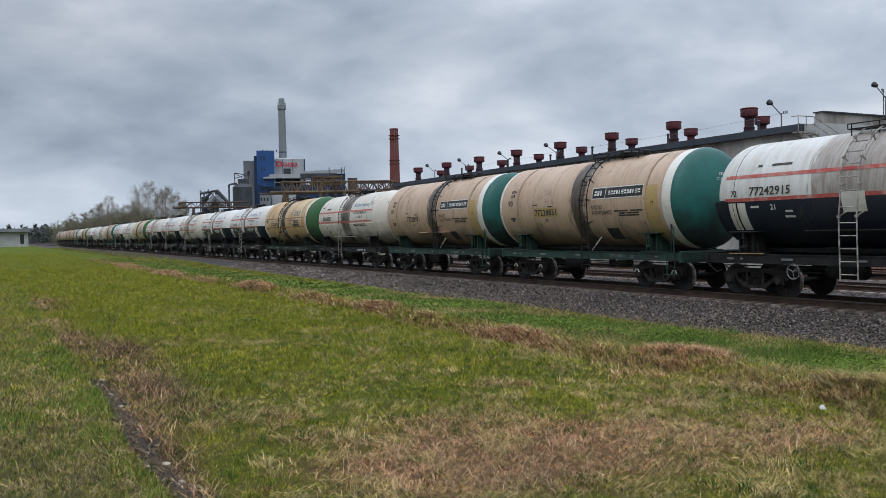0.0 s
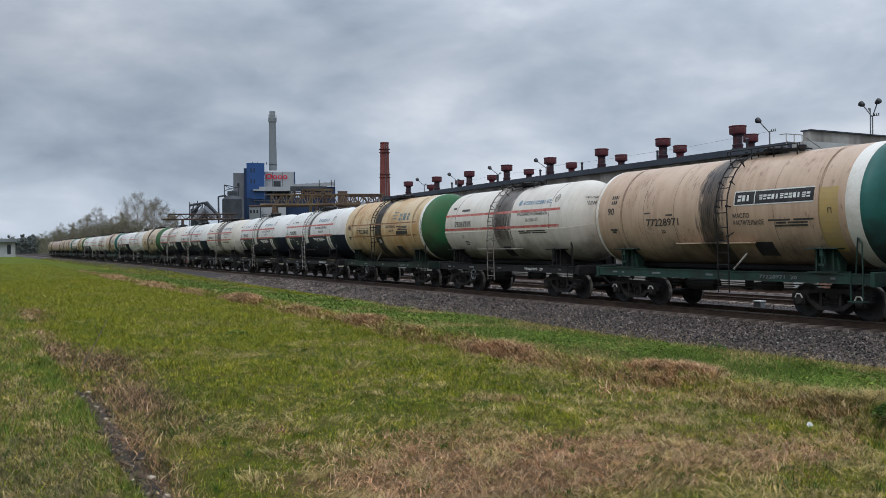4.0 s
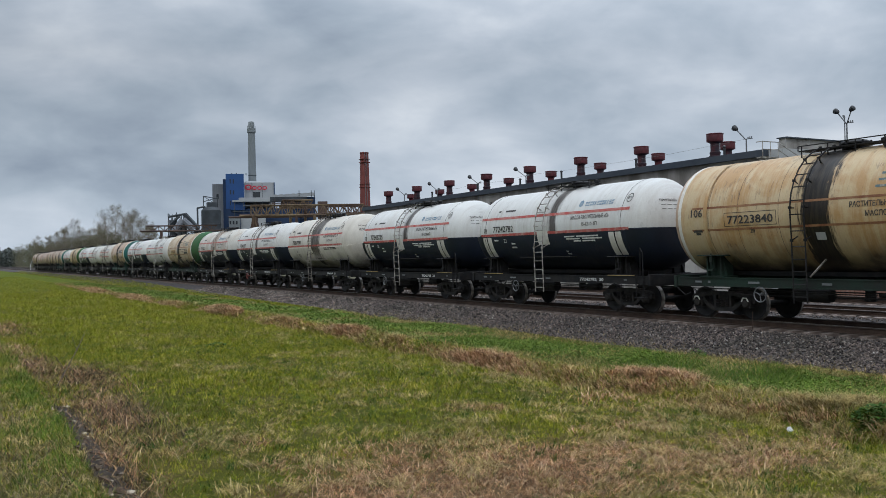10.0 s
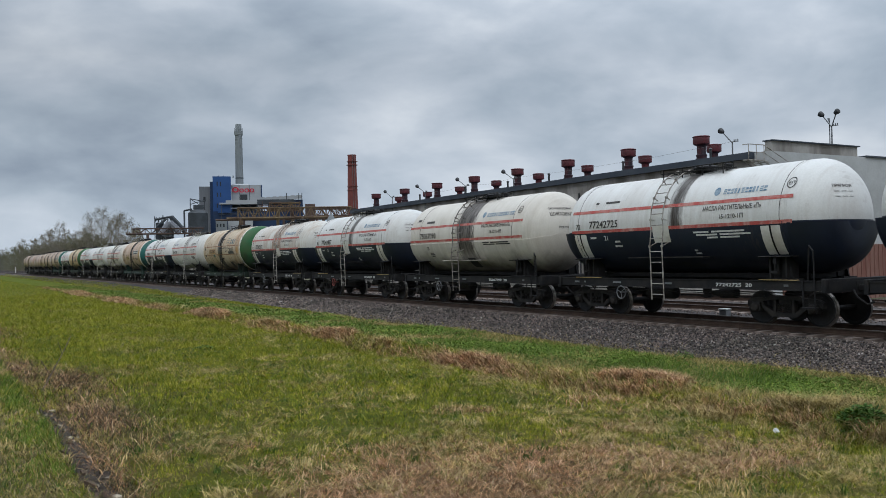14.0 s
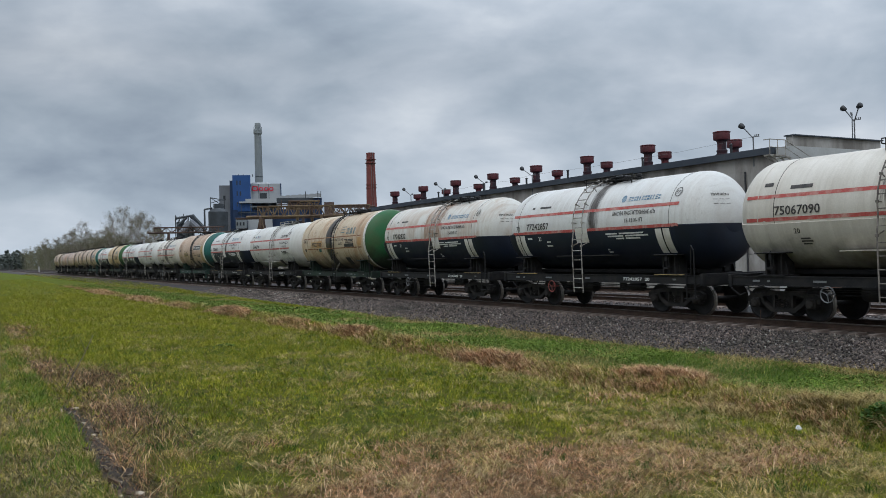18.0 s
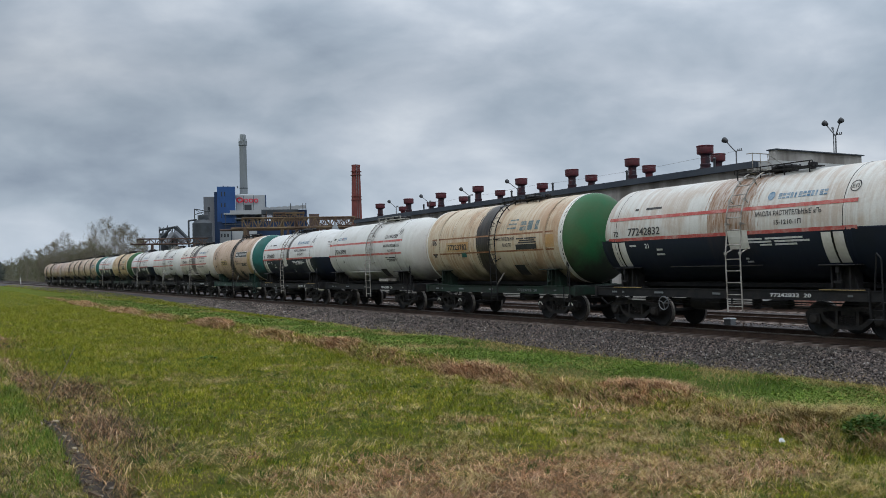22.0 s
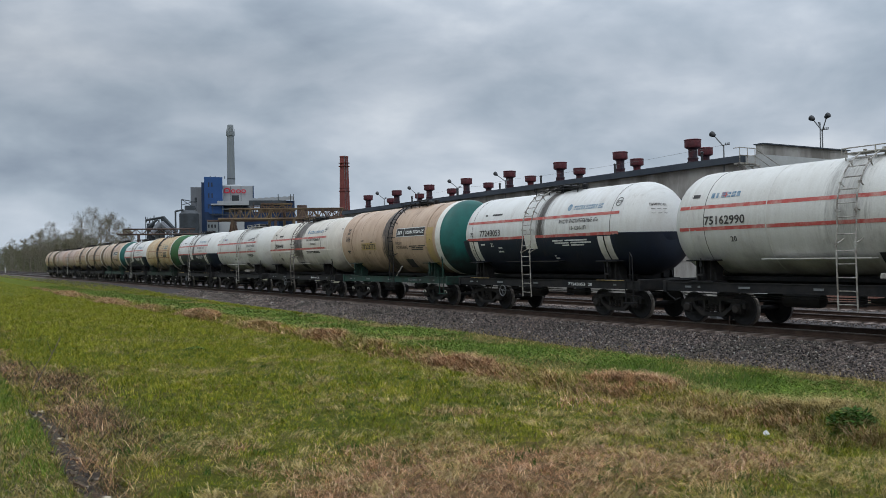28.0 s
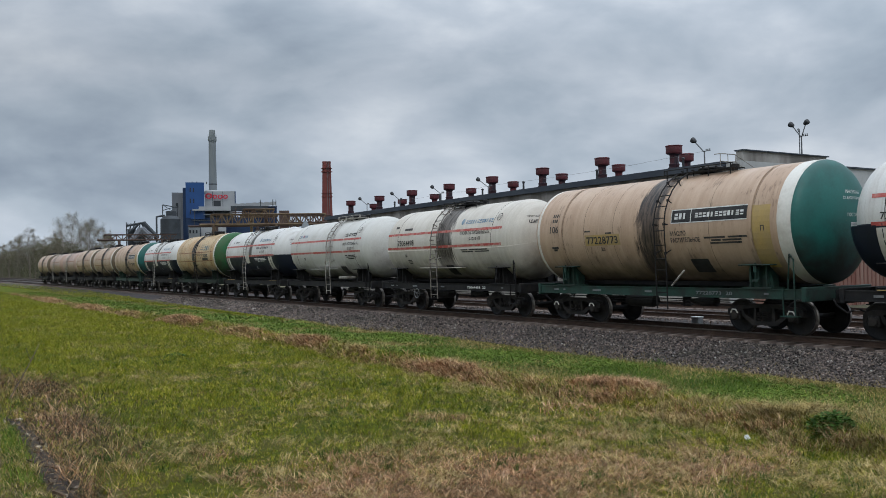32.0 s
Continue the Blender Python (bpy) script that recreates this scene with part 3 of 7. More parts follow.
def soup(name, verts, faces_per, material, label, category, kind="stuff", parent=None):
    """Many small separate pieces in one mesh; verts: array (pieces, corners, 3), joined by the same faces."""
    n, c, _ = verts.shape
    tris = np.array(faces_per)
    me = bpy.data.meshes.new(name)
    me.vertices.add(n * c)
    me.vertices.foreach_set("co", verts.astype(np.float32).ravel())
    idx = (np.arange(n)[:, None, None] * c + tris[None]).ravel()
    k = tris.shape[1]
    me.loops.add(len(idx))
    me.loops.foreach_set("vertex_index", idx.astype(np.int32))
    me.polygons.add(n * len(tris))
    me.polygons.foreach_set("loop_start", np.arange(0, len(idx), k, dtype=np.int32))
    me.update(calc_edges=True)
    ob = part(name, me, material, parent)
    if parent is None:
        tagged(ob, label, category, kind=kind)
    else:
        ob["kind"] = kind
    return ob


rng = np.random.default_rng(7)


# ---- ground, ballast, tracks ----
def relief(x, y):
    """Height of the meadow: almost level, with a shallow ditch below the ledge of the bank."""
    return float(ground_z(np.float64(x), np.float64(y)))


def ground_z(x, y):
    z = 0.05 * np.sin(x * 0.31 + 1) * np.sin(y * 0.11) + 0.03 * np.sin(x * 1.3 + y * 0.4)
    near = np.maximum(0.0, 1 - (x * x + y * y) / 14000.0)
    edge = x - 11.72 - 0.14 * np.sin(y * 0.7) - 0.08 * np.sin(y * 2.1)
    ledge = np.clip(edge / 0.7, 0, 1)
    away = np.clip((x - 12.4) / 4.6, 0, 1)
    bank = 0.20 * ledge * ledge * (3 - 2 * ledge) * (1 - away * away * (3 - 2 * away))
    return (z - 0.09 * np.exp(-((edge + 0.1) / 0.3) ** 2) + bank) * near


def ground_sheet():
    def spread(fine0, fine1, step, far):
        xs = list(np.arange(fine0, fine1, step))
        d, s = fine1, step
        while d < far:
            s *= 1.45
            d += s
            xs.append(d)
        d, s = fine0, step
        while d > -far:
            s *= 1.45
            d -= s
            xs.insert(0, d)
        return xs

    xs, ys = spread(-6, 18, 0.15, 4000), spread(4, 60, 0.5, 4000)
    vs = [(x, y, relief(x, y)) for y in ys for x in xs]
    n = len(xs)
    fs = [(j * n + i, j * n + i + 1, (j + 1) * n + i + 1, (j + 1) * n + i) for j in range(len(ys) - 1) for i in range(n - 1)]
    me = bpy.data.meshes.new("ground")
    me.from_pydata(vs, [], fs)
    me.polygons.foreach_set("use_smooth", [True] * len(me.polygons))
    me.update()
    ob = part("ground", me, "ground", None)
    return tagged(ob, "flat spring meadow of green and dry grass beside the railway", "ground", kind="structure")


ground_sheet()

Y0, Y1 = -260.0, 900.0
BED = 0.45
bed = Shape()
outline = [(17.15, -0.15), (17.5, 0.02), (19.75, BED), (24.2, BED), (24.9, 0.30), (25.6, BED - 0.02), (34.9, BED - 0.02), (36.0, -0.1)]
ys_bed = [Y0, 0, 5] + list(np.arange(6, 60, 1.5)) + [70, 90, 120, 200, 400, Y1]
for j, yy in enumerate(ys_bed):
    for xx, zz in outline:
        k = 0.06 * math.sin(yy * 1.7 + xx) if 5 < yy < 62 and xx < 19 else 0
        bed.v.append((xx + k * 2, yy, zz + k * 0.4))
no = len(outline)
for j in range(len(ys_bed) - 1):
    for i in range(no - 1):
        bed.f.append((j * no + i, j * no + i + 1, (j + 1) * no + i + 1, (j + 1) * no + i))
solid("ballast_bed", bed, "ballast", "grey crushed-stone ballast bed under the railway tracks", "ballast", kind="structure")


def rail_mesh(key):
    def build():
        if key == "head":
            pro = [(-0.036, 0.148), (-0.036, 0.172), (-0.028, 0.18), (0.028, 0.18), (0.036, 0.172), (0.036, 0.148)]
        else:
            pro = [(-0.075, 0), (-0.075, 0.012), (-0.012, 0.03), (-0.01, 0.135), (-0.034, 0.146), (0.034, 0.146), (0.01, 0.135), (0.012, 0.03), (0.075, 0.012), (0.075, 0)]
        s, n = Shape(), len(pro)
        s.v = [(x, y, z) for y in (Y0, Y1) for x, z in pro]
        s.f = [(i, (i + 1) % n, n + (i + 1) % n, n + i) for i in range(n)]
        return s.mesh("rail_" + key)
    return cached("rail_" + key, build)


def sleeper_mesh():
    s = Shape()
    for x0, x1, z in ((-1.35, -0.45, 0.2), (-0.45, 0.45, 0.15), (0.45, 1.35, 0.2)):
        w0, w1 = 0.15, 0.10
        s.add([(x, y * w, h) for h, w in ((0, w0), (z, w1)) for x in (x0, x1) for y in (-1, 1)], [(0, 1, 3, 2), (4, 6, 7, 5), (0, 4, 5, 1), (2, 3, 7, 6), (0, 2, 6, 4), (1, 5, 7, 3)])
    return s


SLEEPER_POSES = []
tracks = []
for cx, group in ((TRACK, 0), (27.5, 1), (33.1, 2)):
    drop = 0 if group == 0 else -0.06
    tr = thing("railway_track", pose(cx, 0, RAIL - 0.18 + drop), ("rusty steel rails on concrete sleepers carrying the tank train", "rusty siding rails in ballast behind the train", "rusty siding rails beside the warehouse")[group], "track", "railway tracks", "structure")
    for sx in (-1, 1):
        rl = part("rail", rail_mesh("web"), "rail", tr, at=pose(sx * 0.795, 0, 0))
        part("rail_head", rail_mesh("head"), "rail_head", rl, "worn running surface")
    tracks.append(tr)


# ---- tank wagons ----
def on_tank(y, z=None, ang=None, off=0.004):
    """A place on the near flank of the tank, at that height or angle."""
    a = math.asin(max(-1, min(1, (z - AXIS) / R))) if ang is None else ang
    return (-(R + off) * math.cos(a), y, AXIS + (R + off) * math.sin(a))


def patch(y0, y1, z0, z1, off=0.004, both=False):
    """A painted panel that follows the tank, between two lengths and two heights."""
    s = Shape()
    a0, a1 = (math.asin(max(-1, min(1, (z - AXIS) / R))) for z in (z0, z1))
    n = max(2, int(abs(a1 - a0) / 0.09) + 1)
    for k in range(n):
        a = a0 + (a1 - a0) * k / (n - 1)
        s.v += [on_tank(y0, ang=a, off=off), on_tank(y1, ang=a, off=off)]
    s.f = [(2 * k, 2 * k + 1, 2 * k + 3, 2 * k + 2) for k in range(n - 1)]
    return s


def text_outline(body, size):
    def build():
        cu = bpy.data.curves.new("lettering", "FONT")
        cu.body, cu.size, cu.resolution_u, cu.offset = body, size, 2, size * 0.018
        ob = new("lettering", cu)
        bpy.context.view_layer.update()
        me = bpy.data.meshes.new_from_object(ob.evaluated_get(bpy.context.evaluated_depsgraph_get()))
        vs, fs = [tuple(v.co) for v in me.vertices], [tuple(p.vertices) for p in me.polygons]
        bpy.data.objects.remove(ob)
        bpy.data.meshes.remove(me)
        bpy.data.curves.remove(cu)
        return vs, fs
    return cached(("text", body, size), build)


def lettering(body, size, left, z, squeeze=1.0, width=None, off=0.007):
    """Words painted on the flank, read from the meadow: left end, height of the baseline."""
    vs, fs = text_outline(body, size)
    w = max(v[0] for v in vs) or 1
    k = squeeze if width is None else width / w
    a0 = math.asin((z - AXIS) / R)
    off += 0.07 * size * size
    s = Shape()
    s.v = [on_tank(left - v[0] * k, ang=a0 + v[1] / R, off=off) for v in vs]
    s.f = list(fs)
    return s


def bars(rows, left, z, height=0.045, gap=0.04, off=0.006):
    """Lines of writing too small to read, as plain bars of their length."""
    s = Shape()
    for i, spans in enumerate(rows):
        zz = z - i * (height + gap)
        for a, b in spans:
            t = patch(left - a, left - b, zz, zz + height, off)
            s.add(t.v, t.f)
    return s


def head_profile(kind):
    """Half profile of the tank end: (radius, distance beyond the centre)."""
    return {"long": (5.22, 0.52), "flat": (5.04, 0.58), "round": (4.45, 1.05)}[kind]


def shell_mesh(kind):
    def build():
        y0, _ = head_profile(kind)
        s = Shape()
        ys = [-y0] + [-y0 + 2 * y0 * i / 10 for i in range(1, 10)] + [y0]
        s.lathe([(R, y) for y in ys], (0, 0, AXIS), "y", 48, close=False)
        return s.mesh("tank_shell", True)
    return cached("shell_" + kind, build)


def head_mesh(kind, side):
    def build():
        y0, depth = head_profile(kind)
        pts = []
        for i in range(13):
            a = math.pi / 2 * i / 12
            pts.append((max(0.004, R * math.cos(a) if kind == "round" else R * math.cos(a) ** 0.85), side * (y0 + depth * math.sin(a))))
        return Shape().lathe(pts, (0, 0, AXIS), "y", 48, close=False).mesh("tank_head", True)
    return cached(("head", kind, side), build)


def band_mesh(y, width, off):
    def build():
        w = width / 2
        return Shape().lathe([(R + 0.001, y - w), (R + off, y - w + 0.005), (R + off, y + w - 0.005), (R + 0.001, y + w)], (0, 0, AXIS), "y", 48, close=False).mesh("band", True)
    return cached(("band", y, width, off), build)


def jacket_mesh(kind, top):
    """The heating jacket: a second skin round the lower half of the tank and its ends."""
    def build():
        y0, depth = head_profile(kind)
        off = 0.045
        a0 = math.asin((top - AXIS) / R)
        arc = [math.pi - a0 + (math.pi + 2 * a0) * k / 26 for k in range(27)]
        rows = [((R + off) * math.cos(math.pi / 2 * i / 8), -(y0 + (depth + off) * math.sin(math.pi / 2 * i / 8))) for i in range(7, 0, -1)]
        rows += [(R + off, -y0), (R + off, 0.0), (R + off, y0)] + [(r, -y) for r, y in rows[::-1]]
        s = Shape()
        for r, y in rows:
            s.v += [(r * math.cos(a), y, AXIS + r * math.sin(a)) for a in arc]
            # the lip that closes the jacket against the tank
            s.v += [((r - off - 0.01) * math.cos(a), y, AXIS + (r - off - 0.01) * math.sin(a)) for a in (arc[0], arc[-1])]
        n = 29
        for j in range(len(rows) - 1):
            p, q = j * n, j * n + n
            s.f += [(p + k, p + k + 1, q + k + 1, q + k) for k in range(26)]
            s.f += [(p, q, q + 27, p + 27), (p + 26, p + 28, q + 28, q + 26)]
        return s.mesh("heating_jacket", True)
    return cached(("jacket", kind, top), build)


def belly_end_mesh(kind, side, top):
    """The blunt end of the jacket under the tank head, closed by a ledge at its top."""
    def build():
        y0, depth = head_profile(kind)
        rows = []
        for i in range(11):
            a = math.pi / 2 * i / 10.6
            rows.append(((R + 0.012) * math.cos(a) ** 0.40, side * (y0 - 0.02 + (depth - 0.02) * math.sin(a))))
        s, n = Shape(), 21
        for r, y in rows:
            a0 = math.asin(max(-1.0, (top - AXIS) / r))
            s.v += [(r * math.cos(a), y, AXIS + r * math.sin(a)) for a in (math.pi - a0 + (math.pi + 2 * a0) * k / (n - 1) for k in range(n))]
        for j in range(len(rows) - 1):
            p, q = j * n, j * n + n
            s.f += [(p + k, p + k + 1, q + k + 1, q + k) for k in range(n - 1)] + [(p, q, q + n - 1, p + n - 1)]
        s.f.append(tuple(range((len(rows) - 1) * n, len(rows) * n)))
        return s.mesh("belly_end", True)
    return cached(("belly_end", kind, side, top), build)


def glyphs(count, left, right, z, tall, off=0.006):
    """A word mark as a row of plain blocks and stacked bars."""
    s, step = Shape(), (left - right) / count
    for i in range(count):
        a, w = left - i * step, step * 0.80
        bits = (((0, w, 0, 0.30), (0, w, 0.55, 1)), ((0, w * 0.8, 0, 1),), ((0, w, 0, 0.24), (0, w, 0.38, 0.62), (0, w, 0.76, 1)), ((0, w, 0, 0.42), (0, w, 0.58, 1)), ((0, w * 0.55, 0, 1),))[(i * 3 + count) % 5]
        for b0, b1, c0, c1 in bits:
            q = patch(a - b0, a - b1, z + tall * c0, z + tall * c1, off)
            s.add(q.v, q.f)
    return s


def on_head(kind, body, size, cx, z, width=None):
    """Words on the near tank end."""
    y0, depth = head_profile(kind)
    vs, fs = text_outline(body, size)
    w = max(v[0] for v in vs) or 1
    k = 1 if width is None else width / w
    s = Shape()
    for v in vs:
        x, zz = cx + v[0] * k - w * k / 2, z - AXIS + v[1]
        rr = min(0.98, math.hypot(x, zz) / R)
        bulge = math.sqrt(1 - rr * rr) if kind == "round" else math.sqrt(1 - rr ** (2 / 0.85))
        s.v.append((x, -(y0 + depth * bulge) - 0.012, zz + AXIS))
    s.f = list(fs)
    return s


def wheelset_mesh():
    s = Shape()
    for sd in (-1, 1):
        pro = [(0.10, 0.66), (0.16, 0.67), (0.40, 0.715), (0.44, 0.69), (0.507, 0.69), (0.507, 0.715), (0.482, 0.735), (0.475, 0.82), (0.43, 0.825), (0.40, 0.80), (0.19, 0.775), (0.13, 0.80), (0.09, 0.80)]
        s.lathe([(r, sd * x) for r, x in pro], (0, 0, 0), "x", 28, close=False)
    s.rod((-1.10, 0, 0), (1.10, 0, 0), 0.075, n=12)
    # a paint mark and bolt heads on the hub turn with the wheel
    for sd in (-1, 1):
        for i in range(3):
            a = 2 * math.pi * i / 3
            s.rod((sd * 0.80, 0.3 * math.cos(a), 0.3 * math.sin(a)), (sd * 0.815, 0.3 * math.cos(a), 0.3 * math.sin(a)), 0.03, n=6)
    me = s.mesh("wheelset", True)
    me.materials.append(M["dark_steel"])
    me.materials.append(M["tread"])
    for p in me.polygons:
        far = [math.hypot(me.vertices[i].co.y, me.vertices[i].co.z) for i in p.vertices]
        if min(far) > 0.473:
            p.material_index = 1
    return me


def side_frame_mesh():
    """Cast bogie side: arched over the axle boxes, dropped in the middle round the spring nest."""
    s = Shape()
    bm = bmesh.new()
    # upper chord, lower chord and columns, with windows left between them
    for poly in ([(-1.22, 0.50), (-1.22, 0.66), (-1.05, 0.75), (-0.6, 0.77), (-0.50, 0.83), (0.50, 0.83), (0.6, 0.77), (1.05, 0.75), (1.22, 0.66), (1.22, 0.50), (1.12, 0.50), (1.08, 0.63), (0.77, 0.63), (0.70, 0.66), (0.45, 0.71), (-0.45, 0.71), (-0.70, 0.66), (-0.77, 0.63), (-1.08, 0.63), (-1.12, 0.50)],
                 [(-0.77, 0.63), (-0.70, 0.66), (-0.62, 0.52), (-0.34, 0.36), (0.34, 0.36), (0.62, 0.52), (0.70, 0.66), (0.77, 0.63), (0.72, 0.47), (0.40, 0.24), (-0.40, 0.24), (-0.72, 0.47)],
                 [(-0.34, 0.34), (-0.34, 0.73), (-0.26, 0.73), (-0.26, 0.34)], [(0.26, 0.34), (0.26, 0.73), (0.34, 0.73), (0.34, 0.34)]):
        n = len(poly)
        fr = [bm.verts.new((-0.075, y, z)) for y, z in poly]
        bk = [bm.verts.new((0.075, y, z)) for y, z in poly]
        bm.faces.new(fr)
        bm.faces.new(bk[::-1])
        for i in range(n):
            bm.faces.new((fr[i], bk[i], bk[(i + 1) % n], fr[(i + 1) % n]))
    bmesh.ops.triangulate(bm, faces=[f for f in bm.faces if len(f.verts) > 4])
    bmesh.ops.recalc_face_normals(bm, faces=bm.faces[:])
    bm.verts.index_update()
    s.add([v.co for v in bm.verts], [[v.index for v in f.verts] for f in bm.faces])
    bm.free()
    return s


def axle_box_mesh():
    s = Shape().box(-0.10, 0.12, -0.15, 0.15, 0.34, 0.64, 0.03)
    s.lathe([(0.05, -0.17), (0.10, -0.165), (0.125, -0.14), (0.13, -0.02)], (0, 0, 0.49), "x", 14)
    return s.mesh("axle_box")


def spring_mesh():
    s = Shape()
    for y in (-0.17, 0.0, 0.17):
        turns, n = 5, 40
        pts = [(0.06 * math.cos(2 * math.pi * turns * i / n) - 0.02, y + 0.068 * math.sin(2 * math.pi * turns * i / n), 0.36 + 0.25 * i / n) for i in range(n + 1)]
        s.path(pts, 0.014, 5)
    return s.mesh("spring_nest")


def bolster_mesh():
    return Shape().box(-1.05, 1.05, -0.22, 0.22, 0.58, 0.80, 0.03).box(-0.35, 0.35, -0.3, 0.3, 0.78, 0.92, 0.03).mesh("bolster")


def bogie(parent, y, steel, marked=False):
    bo = part("bogie", cached("bolster", bolster_mesh), steel, parent, "cast three-piece freight bogie", at=pose(0, y, 0))
    for sd in (-1, 1):
        part("side_frame", cached("side_frame", lambda: side_frame_mesh().mesh("side_frame")), steel, bo, at=pose(sd * 1.02, 0, 0))
        if sd < 0:
            part("spring_nest", cached("spring", spring_mesh), steel, bo, at=pose(-1.04, 0, 0))
        for o in (-0.925, 0.925):
            part("axle_box", cached("axle_box", axle_box_mesh), steel, bo, at=pose(sd * 1.04, o, 0, 0, 0, 0 if sd < 0 else 180))
    made = []
    if marked:
        for o in (-0.925, 0.925):
            part("box_mark", cached("box_mark", lambda: Shape().path([(-1.19, -0.12, 0.56), (-1.2, -0.06, 0.66), (-1.2, 0.06, 0.66), (-1.19, 0.12, 0.56)], 0.02, 5).mesh("box_mark")), "ring", bo, "white painted clip", at=pose(0, o, 0))
    for o in (-0.925, 0.925):
        ws = part("wheelset", cached("wheelset", wheelset_mesh), "dark_steel", bo, "pair of steel wheels on an axle")
        ws.matrix_parent_inverse = Matrix.Translation((0, o, 0.4785))
        made.append(ws)
    return made


def underframe(parent, steel, style):
    s = Shape()
    s.box(-0.16, 0.16, -5.35, 5.35, 0.96, 1.30, 0.02)
    for sd in (-1, 1):
        s.box(sd * 1.40 - 0.05, sd * 1.40 + 0.05, -5.35, 5.35, 1.00, 1.26)
        for z in (1.00, 1.245):
            s.box(min(sd * 1.47, sd * 1.35), max(sd * 1.47, sd * 1.35), -5.35, 5.35, z - 0.008, z + 0.022)
    for y in (-5.4, -3.9, -1.9, 0, 1.9, 3.9, 5.4):
        s.box(-1.36, 1.36, y - 0.09, y + 0.09, 1.0, 1.24)
    part("tank_cradle", cached("cradle", lambda: Shape().box(-0.55, 0.55, -4.4, 4.4, 1.302, 1.43).mesh("tank_cradle")), "dark_steel", parent, "shaped bearer under the tank")
    part("underframe", cached("underframe", lambda: s.mesh("underframe")), steel, parent, "rolled steel sills and cross bearers")
    for y in (-5.42, 5.42):
        part("end_beam", cached("end_beam", lambda: Shape().box(-1.5, 1.5, -0.06, 0.06, 0.94, 1.32, 0.015).mesh("end_beam")), steel, parent, at=pose(0, y, 0))
    for sd in (-1, 1):
        def coupler():
            q = Shape().box(-0.11, 0.11, 0.0, 0.48, 0.96, 1.14, 0.03)
            q.box(-0.20, 0.14, 0.42, 0.60, 0.90, 1.20, 0.04)
            q.box(-0.22, 0.22, -0.02, 0.05, 0.86, 1.24, 0.02)
            q.path([(0.3, 0.0, 1.02), (0.36, 0.18, 0.80), (0.30, 0.42, 0.62), (0.2, 0.55, 0.70)], 0.028, 6)
            return q.mesh("coupler")
        part("coupler", cached("coupler", coupler), "dark_steel", parent, "automatic coupler with brake hose", at=pose(0, sd * 5.45, 0, 0, 0, 0 if sd > 0 else 180))
    for x in (-1.15, 1.15):
        for y in (-3.95, 3.95):
            def saddle():
                q = Shape()
                q.prism([(-0.40, 1.31), (-0.24, 1.90), (0.24, 1.90), (0.40, 1.31)], -0.10, -0.05)
                for e in (-0.26, 0.0, 0.26):
                    q.prism([(e - 0.025, 1.31), (e - 0.025, 1.90), (e + 0.025, 1.90), (e + 0.025, 1.31)], -0.22, 0.30)
                q.box(-0.34, 0.28, -0.46, 0.46, 1.262, 1.308)
                q.box(-0.40, 0.10, -0.52, 0.52, 1.902, 1.94, 0.012)
                q.box(-0.36, -0.30, -0.05, 0.05, 1.72, 1.90)
                q.rod((-0.33, 0, 1.50), (-0.33, 0, 1.98), 0.022, n=6)
                q.box(-0.37, -0.27, -0.10, 0.10, 1.46, 1.52)
                return q.mesh("saddle")
            part("saddle", cached("saddle", saddle), steel, parent, "tank support on the sill", at=pose(x, y, 0, 0, 0, 0 if x < 0 else 180))
    # brake gear between the bogies
    def air_tank():
        return Shape().lathe([(0.05, -0.62), (0.19, -0.58), (0.21, -0.5), (0.21, 0.5), (0.19, 0.58), (0.05, 0.62)], (0, 0, 0.80), "y", 16).mesh("air_tank", True)
    part("air_reservoir", cached("air_tank", air_tank), "dark_steel", parent, at=pose(-0.75, 1.0, 0))
    def cylinder():
        return Shape().lathe([(0.08, -0.5), (0.16, -0.45), (0.17, 0.1), (0.10, 0.2), (0.05, 0.55)], (0, 0, 0.82), "y", 14).box(-0.1, 0.1, -0.3, -0.1, 0.95, 1.1).mesh("brake_cylinder", True)
    part("brake_cylinder", cached("brake_cyl", cylinder), "dark_steel", parent, at=pose(-0.45, -1.3, 0))
    part("brake_rod", cached("brake_rod", lambda: Shape().path([(-0.5, -3.3, 0.72), (-0.5, 3.3, 0.72)], 0.02).path([(-1.25, -2.9, 0.86), (-1.25, 2.8, 0.86)], 0.014).path([(-1.3, -4.9, 0.92), (-1.3, 4.9, 0.92)], 0.018).mesh("brake_rod")), "dark_steel", parent)
    def outlet():
        return Shape().lathe([(0.30, 1.30), (0.26, 1.1), (0.14, 0.95), (0.14, 0.62)], (0, 0, 0), "z", 16).box(-0.2, 0.2, -0.08, 0.08, 0.64, 0.7).mesh("outlet_valve")
    part("outlet_valve", cached("outlet", outlet), "dark_steel", parent, at=pose(0, -0.2, 0))
    # end grab rails and shunter's step
    def grab():
        q = Shape()
        q.path([(-1.47, -5.15, 0.55), (-1.50, -5.15, 2.05), (-1.46, -5.0, 2.2), (-1.3, -4.82, 1.2)], 0.022)
        q.path([(-1.47, -4.8, 0.55), (-1.49, -4.8, 1.3)], 0.022)
        q.box(-1.55, -1.3, -5.2, -4.75, 0.53, 0.56)
        return q.mesh("grab_rail")
    part("grab_rail", cached("grab", grab), "green_steel" if steel == "green_steel" else "dark_steel", parent, "bent tube handrail with step")
    part("grab_rail", cached("grab", grab), "green_steel" if steel == "green_steel" else "dark_steel", parent, at=pose(0, 0, 0, 0, 0, 180))


